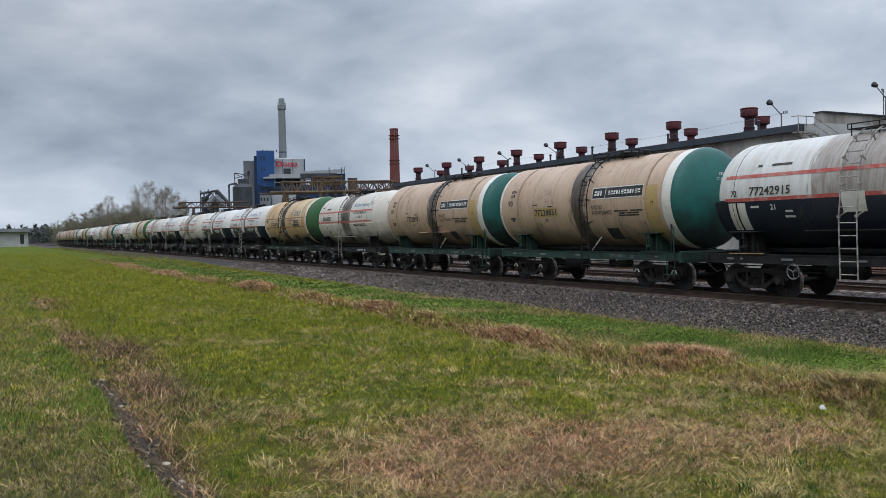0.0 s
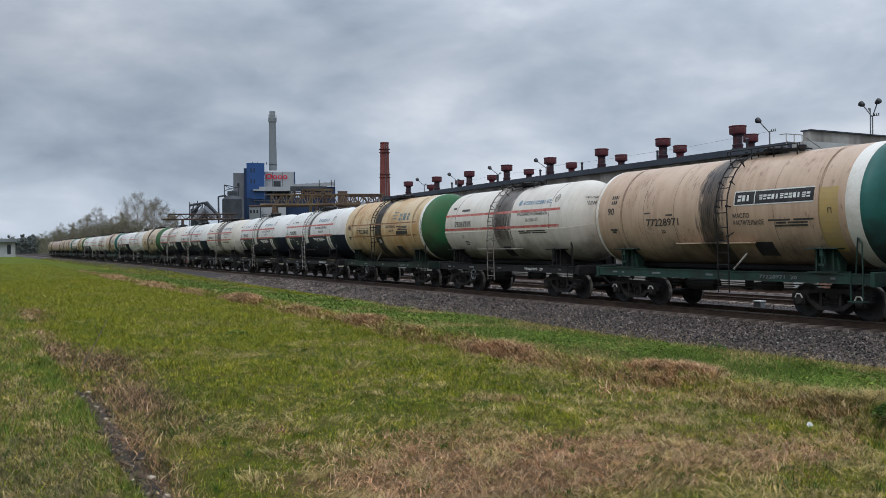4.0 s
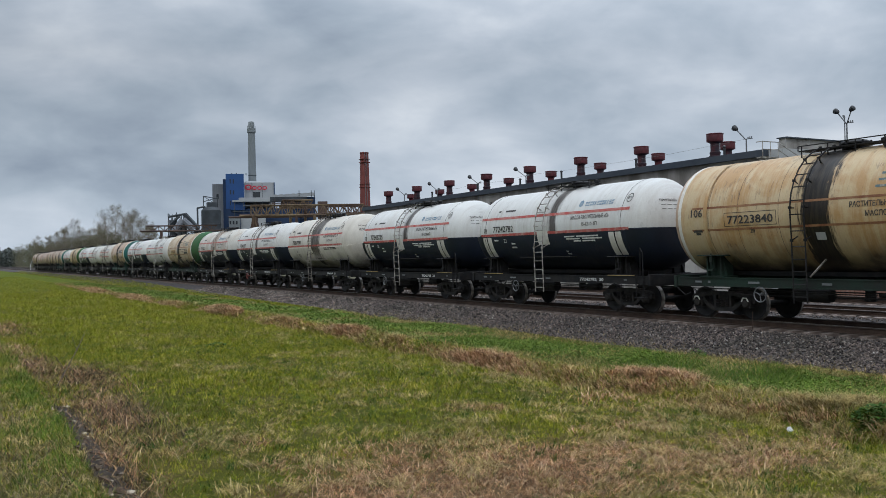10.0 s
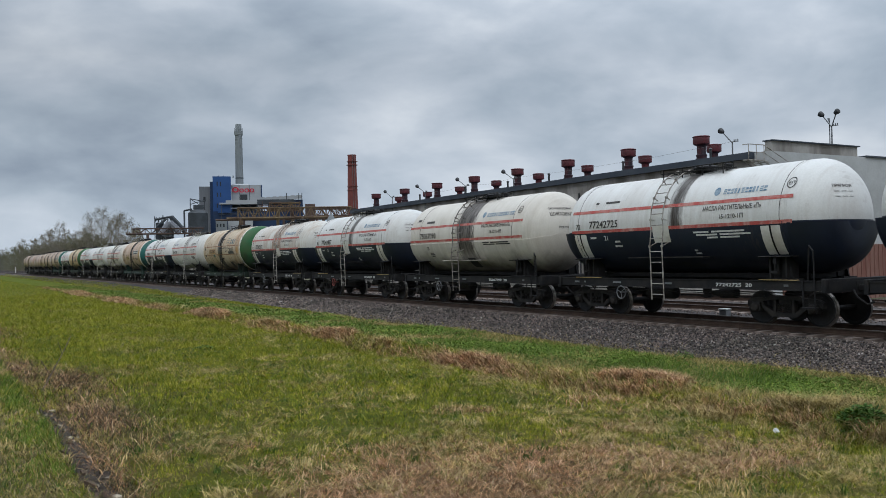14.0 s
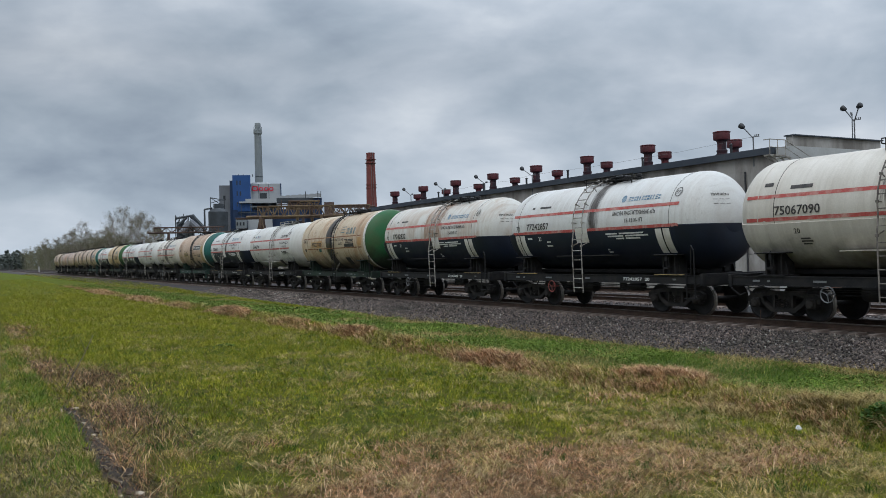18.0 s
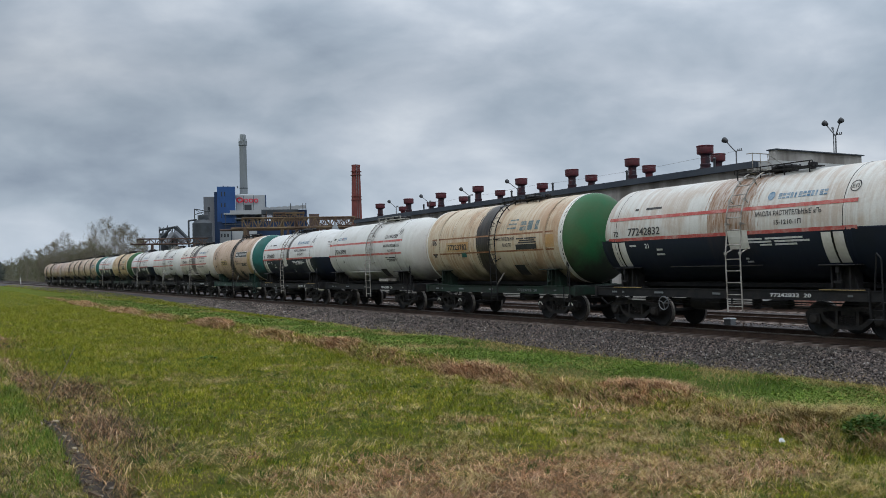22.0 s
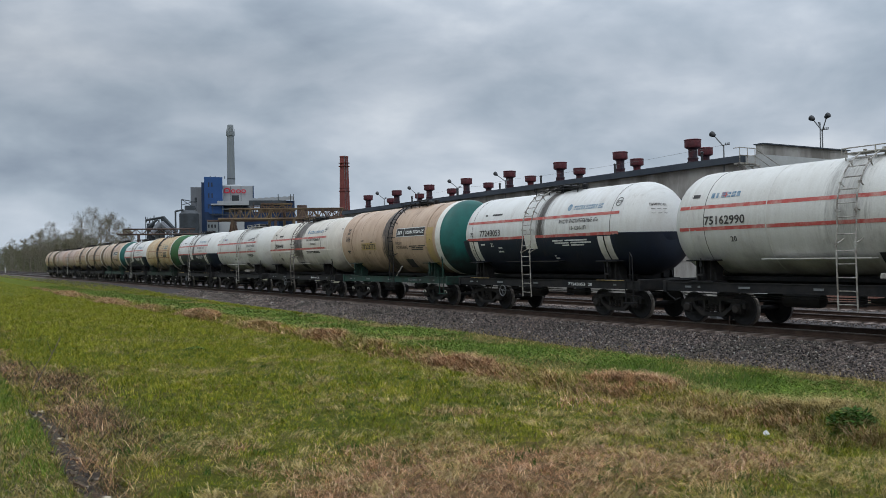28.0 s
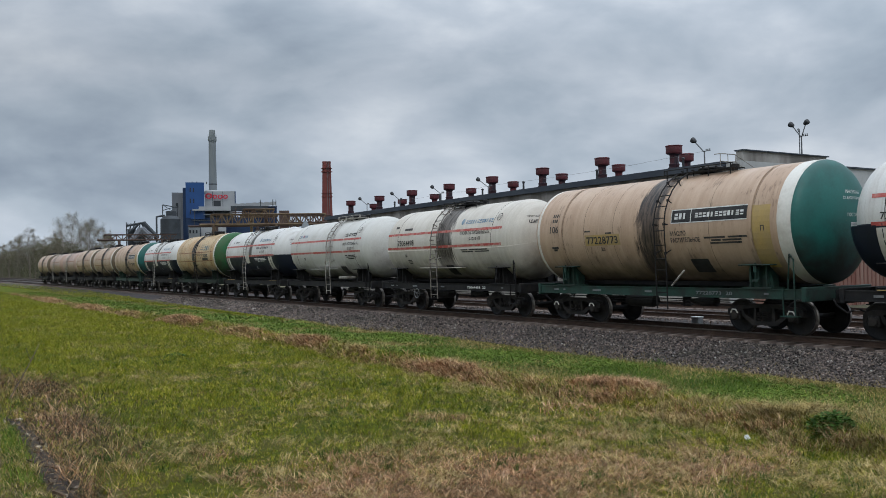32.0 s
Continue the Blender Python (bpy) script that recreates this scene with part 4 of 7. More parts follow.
def ladder_mesh(y, width, bend):
    s = Shape()
    rails = []
    for e in (-width / 2, width / 2):
        pts = [(-1.66 - 0.10, y + e, 0.62), (-1.66 - 0.14, y + e, 2.3)]
        for k in range(0, 8):
            a = math.radians(-8 + k * (82.0 / 7))
            pts.append((-(R + 0.16) * math.cos(a), y + e - bend * k / 7, AXIS + (R + 0.16) * math.sin(a)))
        rails.append(pts)
        s.path(pts, 0.022, 6)
        for b in pts[1::2]:
            d = Vector((b[0], 0, b[2] - AXIS)).normalized() * (R - 0.01)
            s.rod(b, (d.x, b[1], AXIS + d.z), 0.018, n=5)
            s.box(b[0] - 0.03, b[0] + 0.03, b[1] - 0.035, b[1] + 0.035, b[2] - 0.035, b[2] + 0.035)
    p, q = rails
    for (a, b), (c, d) in zip(zip(p, p[1:]), zip(q, q[1:])):
        a, b, c, d = map(Vector, (a, b, c, d))
        steps = max(1, int((b - a).length / 0.30))
        for i in range(steps):
            f = (i + 0.5) / steps
            s.rod(a.lerp(b, f), c.lerp(d, f), 0.016, n=5)
    return s.mesh("ladder")


def walkway_mesh(y0, y1):
    s = Shape()
    top = AXIS + R
    for k in range(4):
        x = -0.72 + k * 0.14
        s.box(x, x + 0.10, y0, y1, top + 0.02, top + 0.05)
    for y in np.linspace(y0 + 0.1, y1 - 0.1, 4):
        s.rod((-0.72, y, top - 0.15), (-0.72, y, top + 0.17), 0.02, n=6)
    s.path([(-0.74, y0, top + 0.03), (-0.74, y0, top + 0.17), (-0.74, y1, top + 0.17), (-0.74, y1, top + 0.03)], 0.016)
    return s.mesh("walkway")


def hatch_mesh():
    top = AXIS + R
    s = Shape().lathe([(0.34, top - 0.08), (0.34, top + 0.12), (0.40, top + 0.13), (0.40, top + 0.17), (0.30, top + 0.22), (0.05, top + 0.24)], (0, 0, 0), "z", 20)
    for i in range(6):
        a = math.pi / 3 * i
        s.rod((0.38 * math.cos(a), 0.38 * math.sin(a), top + 0.10), (0.38 * math.cos(a), 0.38 * math.sin(a), top + 0.21), 0.03, n=6)
    s.rod((-0.45, 0, top + 0.2), (0.2, 0, top + 0.26), 0.025, n=6)
    return s.mesh("hatch", True)


def valve_mesh():
    top = AXIS + R
    return Shape().lathe([(0.09, top - 0.05), (0.09, top + 0.12), (0.13, top + 0.13), (0.13, top + 0.2), (0.03, top + 0.23)], (0, 0, 0), "z", 12).mesh("safety_valve", True)


def hand_wheel_mesh():
    s = Shape()
    pts = [(-1.52, 0.21 * math.cos(2 * math.pi * i / 16), 0.80 + 0.21 * math.sin(2 * math.pi * i / 16)) for i in range(17)]
    s.path(pts, 0.018, 5)
    for i in range(3):
        a = 2 * math.pi * i / 3 + 0.4
        s.rod((-1.52, 0, 0.8), (-1.52, 0.2 * math.cos(a), 0.8 + 0.2 * math.sin(a)), 0.014, n=5)
    s.rod((-1.55, 0, 0.8), (-1.2, 0, 0.8), 0.03, n=6)
    return s.mesh("brake_wheel")


def oil_words(tank, mat="lettering", words="МАСЛА РАСТИТЕЛЬНЫЕ «П»", code="15-1210-1П", left=-1.5, right=-3.6, z=3.32):
    part("lettering", lettering(words, 0.19, left, z - 0.02, width=left - right), mat, tank)
    w = (left - right) * 0.42
    part("lettering", lettering(code, 0.18, left - (left - right) * 0.29, z - 0.27, width=w), mat, tank)


def round_logo(tank, left, right, z, mat="lettering_blue"):
    """A globe mark with a bold word shown as plain strokes."""
    s = Shape()
    rad = 0.12
    s.add([on_tank(left - rad + rad * math.cos(a) * 0.95, z + rad * math.sin(a), off=0.006) for a in np.linspace(0, 2 * math.pi, 24, endpoint=False)], [tuple(range(24))])
    part("logo_mark", s, mat, tank, "round blue emblem")
    w = glyphs(12, left - 0.36, right, z - 0.10, 0.15)
    part("logo_word", w, mat, tank, "bold blue word mark")


def plate_logo(tank, left, right, z0, z1):
    part("sign_panel", patch(left, right, z0, z1, 0.004), "plate", tank, "black company panel with white border")
    s = Shape()
    e = 0.03
    for a, b, c, d in ((left, right, z0, z0 + e), (left, right, z1 - e, z1), (left, left - e, z0, z1), (right + e, right, z0, z1), (left - 0.74, left - 0.77, z0, z1)):
        q = patch(a, b, c, d, 0.007)
        s.add(q.v, q.f)
    zc = (z0 + z1) / 2
    for q in (glyphs(12, left - 0.92, right + 0.12, zc - 0.07, 0.14, 0.007), glyphs(3, left - 0.14, left - 0.64, zc - 0.09, 0.18, 0.007)):
        s.add(q.v, q.f)
    part("panel_mark", s, "lettering_white", tank, "white word mark strokes")


def tank_fittings(wagon, lad_y, lad_mat, kind, walk_mat):
    lad = part("ladder", cached(("ladder", lad_y, kind), lambda: ladder_mesh(lad_y, 0.52 if kind == "round" else 0.42, 0.0)), lad_mat, wagon, "side ladder curving up to the hatch")
    part("walkway", cached(("walkway", lad_y), lambda: walkway_mesh(lad_y - 1.9, lad_y + 0.75)), walk_mat, wagon, "top walkway with low rail")
    part("hatch", cached("hatch", hatch_mesh), "dark_steel", wagon, "bolted filling hatch", at=pose(0, lad_y - 0.5, 0))
    part("safety_valve", cached("valve", valve_mesh), "dark_steel", wagon, at=pose(0.05, lad_y - 1.35, 0))


def saddle_straps(wagon, material, y_list=(-3.95, 3.95), top=4.64, wide=0.14, off=0.022):
    for y in y_list:
        part("strap", cached(("strap", y, wide), lambda: patch(y + wide / 2, y - wide / 2, 1.85, top, off).mesh("strap")), material, wagon, "steel hold-down strap")


def wagon(i, kind, number="", livery="", code=""):
    """A four-axle tank wagon with its livery."""
    global AXIS, R
    flat = livery in ("beige", "yellow", "tail")
    shape = "long" if livery == "beige" else "flat" if flat else "round"
    AXIS, R = TANKS[shape]
    words = {
        "wb": "white-topped black-bellied oil tank wagon with red stripes",
        "rusty": "white and black tank wagon stained with rust runs",
        "white": "cream-white oil tank wagon with two red stripes",
        "grey": "pale grey oil tank wagon with two orange-red stripes",
        "beige": "beige oil tank wagon with white ring and teal end",
        "yellow": "rust-streaked ochre tank wagon with green end",
        "tail": "weathered beige tank wagon near the train's tail",
        "pink": "faded pinkish tank wagon near the train's tail",
    }[livery]
    wg = thing("tank_wagon", pose(TRACK, TRAIN[0][1] + PITCH * i + SLACK.get(i, 0.0), RAIL), words, "tank wagon", "wagons of the tank train")
    paint = {"wb": "tank_wb", "rusty": "tank_wb_rusty", "white": "tank_white", "grey": "tank_grey", "beige": "tank_beige", "yellow": "tank_yellow", "tail": "tank_beige", "pink": "tank_pink"}[livery]
    steel = {"beige": "green_steel", "yellow": "dark_green_steel"}.get(livery, "dark_steel")
    if number.endswith("915"):
        paint = "tank_wb_washed"
    if number.endswith("782"):
        paint = "tank_cream" if flat else paint
    tank = part("tank_shell", shell_mesh(shape), paint, wg)
    end = {"beige": "teal", "yellow": "green", "tail": "soot"}.get(livery, paint)
    part("tank_end", head_mesh(shape, -1), end, wg, {"beige": "teal painted tank end", "yellow": "green painted tank end"}.get(livery, ""))
    part("tank_end", head_mesh(shape, 1), paint if not flat else "tank_beige", wg)
    y0 = head_profile(shape)[0]
    if flat:
        wide = 0.26 if livery == "yellow" else 0.42
        part("end_ring", band_mesh(-(y0 - wide / 2 + 0.01), wide, 0.006), "ring", wg, "white painted ring")
        if livery == "yellow":
            r = random.Random(i)
            scuff = Shape()
            for k in range(40):
                a = math.radians(-35 + 110 * k / 40)
                if r.random() < 0.62:
                    w, at = r.uniform(0.015, 0.05), -(y0 - 0.07 + r.uniform(-0.03, 0.03))
                    scuff.add([on_tank(at + e * w, ang=a + f * 0.05, off=0.010) for e, f in ((-0.5, 0), (0.5, r.uniform(-0.3, 0.3)), (0.3, 1), (-0.6, r.uniform(0.8, 1.2)))], [(0, 1, 2, 3)])
            part("test_mark", scuff, "plate", wg, "ragged black scuffs in the white ring")
        part("end_ring", band_mesh(y0 - 0.05, 0.12, 0.006), "ring", wg, "narrow white painted ring")
        for y in (-3.95, 3.95):
            part("seam_band", band_mesh(y, 0.06, 0.014), paint, wg)
        # dark lines round the tank; the outermost two run beside the straps
        for y in (-4.06, -2.55, 1.35, 2.75, 3.84):
            part("seam_line", band_mesh(y, 0.014, 0.004), "soot", wg)
    else:
        for y in (-4.28, 4.28):
            part("seam_band", band_mesh(y, 0.03, 0.008), paint, wg)
    underframe(wg, steel, livery)
    sets = bogie(wg, -3.9, "bogie_steel", flat) + bogie(wg, 3.9, "bogie_steel", flat)
    if livery in ("wb", "rusty"):
        lad = 0.22 if livery == "wb" else -0.88
        tank_fittings(wg, lad, "white_steel", shape, "dark_steel")
        for y in (-3.9, 4.1):
            part("strap_panel", patch(y + 0.34, y - 0.30, 1.98, 2.78, 0.006), "ring", wg, "white painted strap patch")
            # thin dark strip stands for the shadow that the white strap casts
            part("strap", patch(y + 0.05, y - 0.01, 1.95, 2.80, 0.014), "bogie_steel", wg, "dark strip drawn as the shadow along the white strap")
        part("stripe", patch(4.55, -4.60, 3.50, 3.60, 0.006), "red", wg)
        part("stripe", patch(4.55, -4.60, 2.82, 2.92, 0.006), "red", wg)
        part("ladder_panel", patch(lad + 0.35, lad - 0.35, 2.42, 2.95, 0.010), "ring", wg, "white splash panel behind the ladder")
        if number:
            part("lettering", lettering(number, 0.34, 3.62, 2.99, width=1.46), "lettering", wg)
            part("lettering", lettering("72", 0.24, 4.32, 2.98), "lettering", wg)
            part("lettering", lettering("21", 0.22, 2.90, 2.56), "lettering_white", wg)
            part("lettering", bars([[(0, 0.3)], [(1.2, 1.45)], [(1.15, 1.5)]], 3.6, 2.62, 0.06, 0.09), "lettering_white", wg)
        for side in (-1, 1):
            part("belly_end", belly_end_mesh(shape, side, 2.84), "belly_black", wg, "blunt black end of the heating jacket")
        oil_words(wg)
        round_logo(wg, -1.8, -3.7, 3.86)
        part("lettering", bars([[(0, 0.6), (0.7, 1.9)], [(0.1, 0.9), (1.0, 2.1)], [(0.5, 0.9), (1.0, 1.7)]], -1.1, 2.66, 0.05, 0.035), "lettering_white", wg)
        part("lettering", bars([[(0, 0.16), (0.5, 1.2)]], 3.45, 3.80, 0.07), "lettering", wg)
        part("end_lettering", on_head(shape, "ПРИПИСАН", 0.11, -0.45, 3.75), "lettering", wg)
        for k, zz in enumerate((3.60, 3.46)):
            part("end_lettering", on_head(shape, "– – –", 0.14, -0.45, zz, 0.6), "lettering", wg)
        part("brake_wheel", cached("hand_wheel", hand_wheel_mesh), "hand_red" if number.endswith("57") else "lamp_grey", wg, "red hand brake wheel" if number.endswith("57") else "grey hand brake wheel", at=pose(0, 2.15, 0))
        for y in (-3.95, 3.95):
            part("edge_strip", Shape().box(-1.50, -1.40, y - 0.7, y + 0.55, 1.272, 1.29), "yellow_patch", wg, "worn yellow board on the sill")
        part("lettering", bars([[(0, 0.12)], [(0, 0.22)]], -0.95, 2.12, 0.05, 0.04), "lettering_white", wg)
    elif livery in ("white", "grey", "pink"):
        lad = 0.27 if livery != "grey" else -0.95
        tank_fittings(wg, lad, "white_steel" if livery != "white" else "ladder_steel", shape, "dark_steel" if livery != "grey" else "white_steel")
        saddle_straps(wg, paint if livery != "pink" else "tank_pink", (-3.95, 4.0), 2.82, 0.08, 0.07)
        if livery != "pink":
            part("stripe", patch(4.66, -4.4, 3.44, 3.54), "red", wg)
            part("stripe", patch(4.66, -4.4, 2.80, 2.90), "red", wg)
        else:
            part("stripe", patch(4.6, -4.4, 3.34, 3.40), "brown", wg)
        part("dark_panel", patch(-0.02, -0.60, 1.68, 2.08, 0.055) if livery != "grey" else patch(-1.5, -2.15, 1.68, 2.08, 0.008), "plate", wg, "black reading panel")
        if livery == "grey":
            for y in (1.55, -2.4):
                part("seam_band", band_mesh(y, 0.04, 0.010), paint, wg)
            part("name_lettering", lettering("ООО", 0.24, -2.45, 3.62, width=0.42), "lettering", wg)
            part("name_marks", glyphs(6, -2.95, -3.85, 3.63, 0.17), "lettering", wg)
            oil_words(wg, code="15-1219-1П", left=-2.4, right=-4.15, z=3.20)
            part("lettering", bars([[(0, 0.25), (0.35, 1.1)], [(0.1, 1.3)], [(0.3, 1.0)]], -2.6, 2.62, 0.05, 0.035), "lettering", wg)
            part("lettering", lettering("20", 0.22, 2.80, 2.46), "lettering", wg)
            part("logo_word", glyphs(6, 3.57, 2.47, 3.74, 0.15), "lettering_blue", wg, "blue word mark strokes")
            part("logo_mark", patch(3.2, 2.98, 3.74, 3.90, 0.006), "red", wg, "red emblem")
            part("outlet_tray", cached("tray", lambda: Shape().box(-1.45, -0.9, -2.6, -1.6, 1.42, 1.56, 0.02).mesh("outlet_tray")), "white_steel", wg)
        elif livery == "white":
            part("heating_jacket", jacket_mesh(shape, 2.74), paint, wg, "second skin round the lower tank")
            oil_words(wg)
            round_logo(wg, -1.4, -3.7, 3.84)
            part("lettering", bars([[(0, 0.5), (0.6, 1.9)], [(0.05, 0.9), (1.0, 2.0)]], -1.6, 2.66, 0.045, 0.03, 0.052), "lettering", wg)
            part("lettering", lettering("20", 0.20, 3.1, 2.46, off=0.052), "lettering", wg)
            part("lettering", bars([[(0, 0.3)], [(0, 0.36)], [(0.03, 0.3)]], 2.95, 2.30, 0.04, 0.03, 0.052), "lettering", wg)
            part("end_lettering", on_head(shape, "ШИПОВКА", 0.19, -0.35, 3.62), "lettering", wg)
            part("end_lettering", on_head(shape, "СРОЧНЫЙ ВОЗВРАТ", 0.10, -0.35, 3.86), "lettering", wg)
            part("end_lettering", on_head(shape, "ПОСТРОЕН", 0.11, -0.25, 3.12), "lettering", wg)
            part("brake_wheel", cached("hand_wheel", hand_wheel_mesh), "lamp_grey", wg, "grey hand brake wheel", at=pose(0, 2.15, 0))
        if number:
            part("lettering", lettering(number, 0.34, 3.70, 2.97, width=1.46), "lettering", wg)
            part("lettering", bars([[(0, 0.3)]] if livery == "grey" else [[(0, 0.3)], [(0.9, 1.6)]], 4.3 if livery == "grey" else 4.15, 3.78, 0.10, 0.02), "lettering", wg)
    elif livery == "beige":
        tank_fittings(wg, -0.80, "dark_steel", shape, "dark_steel")
        saddle_straps(wg, paint)
        part("ladder_brace", cached("brace_b", lambda: Shape().path([(-1.66, -1.10, 1.32), (-1.58, -1.52, 1.78)], 0.028, 5).mesh("ladder_brace")), "white_steel", wg, "pale slanted brace at the ladder foot")
        if number.endswith("71"):
            part("heater_shelf", Shape().box(-1.64, -1.34, -1.7, 1.3, 2.08, 2.12), "tank_beige", wg, "narrow shelf along the tank")
        plate_logo(wg, -1.13, -3.9, 3.18, 3.60)
        part("yellow_panel", patch(-4.02, -4.60, 1.85, 3.55, 0.005), "yellow_patch", wg, "yellow painted panel")
        part("lettering", lettering("П", 0.2, -4.28, 2.85), "lettering", wg)
        part("lettering", lettering("МАСЛО", 0.19, -1.08, 2.82, width=0.62), "lettering", wg)
        part("lettering", lettering("РАСТИТЕЛЬНОЕ", 0.19, -1.08, 2.62, width=1.12), "lettering", wg)
        part("lettering", bars([[(0, 0.75), (0.85, 1.5)], [(0.25, 0.6), (0.65, 1.3)], [(0.2, 1.3)]], -2.35, 2.70, 0.05, 0.03), "lettering", wg)
        part("dark_panel", patch(-1.62, -2.28, 1.72, 2.12, 0.008), "plate", wg, "black reading panel")
        if number.endswith(("31", "73")):
            part("number_panel", patch(2.70, 1.05, 2.62, 2.98, 0.005), "yellow_patch", wg, "yellow number panel")
        if number:
            part("lettering", lettering(number, 0.34, 2.62, 2.68, width=1.48), "lettering", wg)
            part("lettering", lettering("20", 0.18, 1.98, 2.44), "lettering", wg)
            part("lettering", bars([[(0, 0.28)], [(1.0, 1.3)]], 2.7, 3.08, 0.05), "lettering", wg)
            part("lettering", lettering(code, 0.33, 4.58, 3.12, width=0.175 * len(code)), "lettering", wg)
            part("lettering", bars([[(0, 0.07), (0.10, 0.17), (0.20, 0.27), (0.31, 0.34)], [(0.02, 0.09), (0.12, 0.19), (0.22, 0.29)]], 4.45, 3.66, 0.12, 0.06), "lettering", wg)
            part("lettering", bars([[(0, 0.35)], [(0.08, 0.27)]], 4.48, 2.56, 0.07, 0.01), "lettering", wg)
        for txt, sz, zz in (("ПРИПИСАН", 0.12, 3.80), ("СТ. ВАГОНОЗАВОД", 0.10, 3.64), ("ПОСТРОЕН", 0.12, 3.18)):
            part("end_lettering", on_head(shape, txt, sz, 0.35, zz), "lettering_white", wg)
        part("end_mark", on_head(shape, "≡≡", 0.34, 0.35, 2.82), "lettering_white", wg, "white emblem strokes")
    else:
        tank_fittings(wg, 0.64 if number.endswith("40") else -0.65, "dark_steel", shape, "dark_steel")
        saddle_straps(wg, paint)
        part("ladder_brace", cached("brace_y", lambda: Shape().path([(-1.66, -0.70, 1.32), (-1.58, -1.12, 1.78)], 0.028, 5).mesh("ladder_brace")), "ladder_steel", wg, "slanted brace at the ladder foot", at=pose(0, 1.1, 0) if number.endswith("40") else None)
        if number.endswith("40"):
            part("brake_wheel", cached("hand_wheel", hand_wheel_mesh), "lamp_grey", wg, "grey hand brake wheel", at=pose(0, 2.15, 0))
        part("stripe", patch(4.5, -4.5, 3.31, 3.37), "brown", wg)
        part("stripe", patch(4.5, -4.5, 2.65, 2.71), "brown", wg)
        part("dark_panel", patch(-1.62, -2.28, 1.72, 2.12, 0.008), "plate", wg, "black reading panel")
        if livery == "yellow":
            # a faded bank-style word mark shown as plain strokes
            w = glyphs(3, -2.32, -3.80, 3.46, 0.36)
            part("logo_word", w, "faded_teal", wg, "faded blue-green word mark strokes")
            w = Shape()
            for k in range(3):
                q = patch(-1.45 - k * 0.05, -2.05 - k * 0.02, 3.55 + k * 0.16, 3.61 + k * 0.16, 0.006)
                w.add(q.v, q.f)
            part("logo_mark", w, "faded_teal", wg, "faded winged emblem")
            part("lettering", lettering("РАСТИТЕЛЬНОЕ", 0.19, -0.78, 3.10, width=1.25), "lettering", wg)
            part("lettering", lettering("МАСЛО", 0.19, -1.2, 2.86, width=0.6), "lettering", wg)
            part("sign_panel", patch(-2.1, -3.45, 2.72, 2.92, 0.008), "plate", wg, "dark sign strip")
            part("lettering", bars([[(0, 0.5), (0.55, 1.3)], [(0.2, 1.2)], [(0.15, 1.3)]], -2.15, 3.12, 0.05, 0.03), "lettering", wg)
            part("orange_panel", patch(-4.0, -4.55, 2.76, 3.24, 0.007), "orange_patch", wg, "orange painted panel")
            if number:
                if number.endswith("82"):
                    part("number_panel", patch(3.24, 1.42, 2.76, 3.16, 0.0055), "orange_patch", wg, "ochre number panel")
                else:
                    box = Shape()
                    for q in (patch(3.24, 1.42, 2.76, 2.775), patch(3.24, 1.42, 3.145, 3.16), patch(3.24, 3.225, 2.775, 3.145), patch(1.435, 1.42, 2.775, 3.145)):
                        box.add(q.v, q.f)
                    part("number_frame", box, "lettering", wg, "thin painted frame round the number")
                    part("bare_patch", patch(0.26, -0.02, 2.30, 2.50, 0.006), "wall_light", wg, "pale scraped patch below the spill")
                part("lettering", lettering(number, 0.32, 3.12, 2.84, width=1.6), "lettering", wg)
                if number.endswith("82"):
                    part("paint_patch", patch(2.02, 1.62, 2.50, 2.70, 0.006), "teal", wg, "green touched-up paint patch")
                part("lettering", lettering("20", 0.17, 2.35, 2.56), "lettering", wg)
                part("lettering", lettering("106", 0.33, 4.58, 3.08, width=0.52), "lettering", wg)
                part("lettering", bars([[(0, 0.35)], [(0.08, 0.27)]], 4.45, 2.62, 0.07, 0.01), "lettering", wg)
    if livery in ("wb", "rusty", "white", "grey"):
        ty = -4.02 if livery in ("white", "grey") else -4.44
        ring = Shape()
        for k in range(16):
            a, b = 2 * math.pi * k / 16, 2 * math.pi * (k + 1) / 16
            ring.add([on_tank(ty + rr * math.cos(c), 3.92 + rr * math.sin(c), off=0.007) for rr, c in ((0.15, a), (0.15, b), (0.125, b), (0.125, a))], [(0, 1, 2, 3)])
        part("test_mark", ring, "lettering", wg)
        part("lettering", lettering("ЕП", 0.15, ty + 0.10, 3.87), "lettering", wg)
        part("heater_shelf", Shape().box(-1.60, -1.30, -1.5, 1.7, 1.93, 1.96), "bogie_steel" if livery in ("wb", "rusty") else paint, wg, "narrow shelf along the tank")
        for y in ((-4.2, 4.2) if livery in ("wb", "rusty") else (-3.72, 3.72)):
            part("seam_line", band_mesh(y, 0.022, 0.005), "bogie_steel", wg, "dark weld seam")
    if number:
        vs, fs = text_outline(number + "  20", 0.14)
        w = max(v[0] for v in vs)
        sill = Shape()
        sill.v, sill.f = [(-1.476, -1.85 - v[0] * 1.3 / w, 1.075 + v[1]) for v in vs], list(fs)
        part("sill_lettering", sill, "lamp_grey" if flat else "lettering_white", wg, "white number on the sill")["kind"] = "stuff"
        strokes = Shape()
        for a, b in ((4.6, 4.35), (4.1, 4.0), (2.6, 2.2), (0.2, -0.1), (-4.2, -4.35)):
            strokes.box(-1.475, -1.472, b, a, 1.10, 1.16)
        part("sill_mark", strokes, "lamp_grey", wg, "small white sill strokes")["kind"] = "stuff"
    return wg, sets


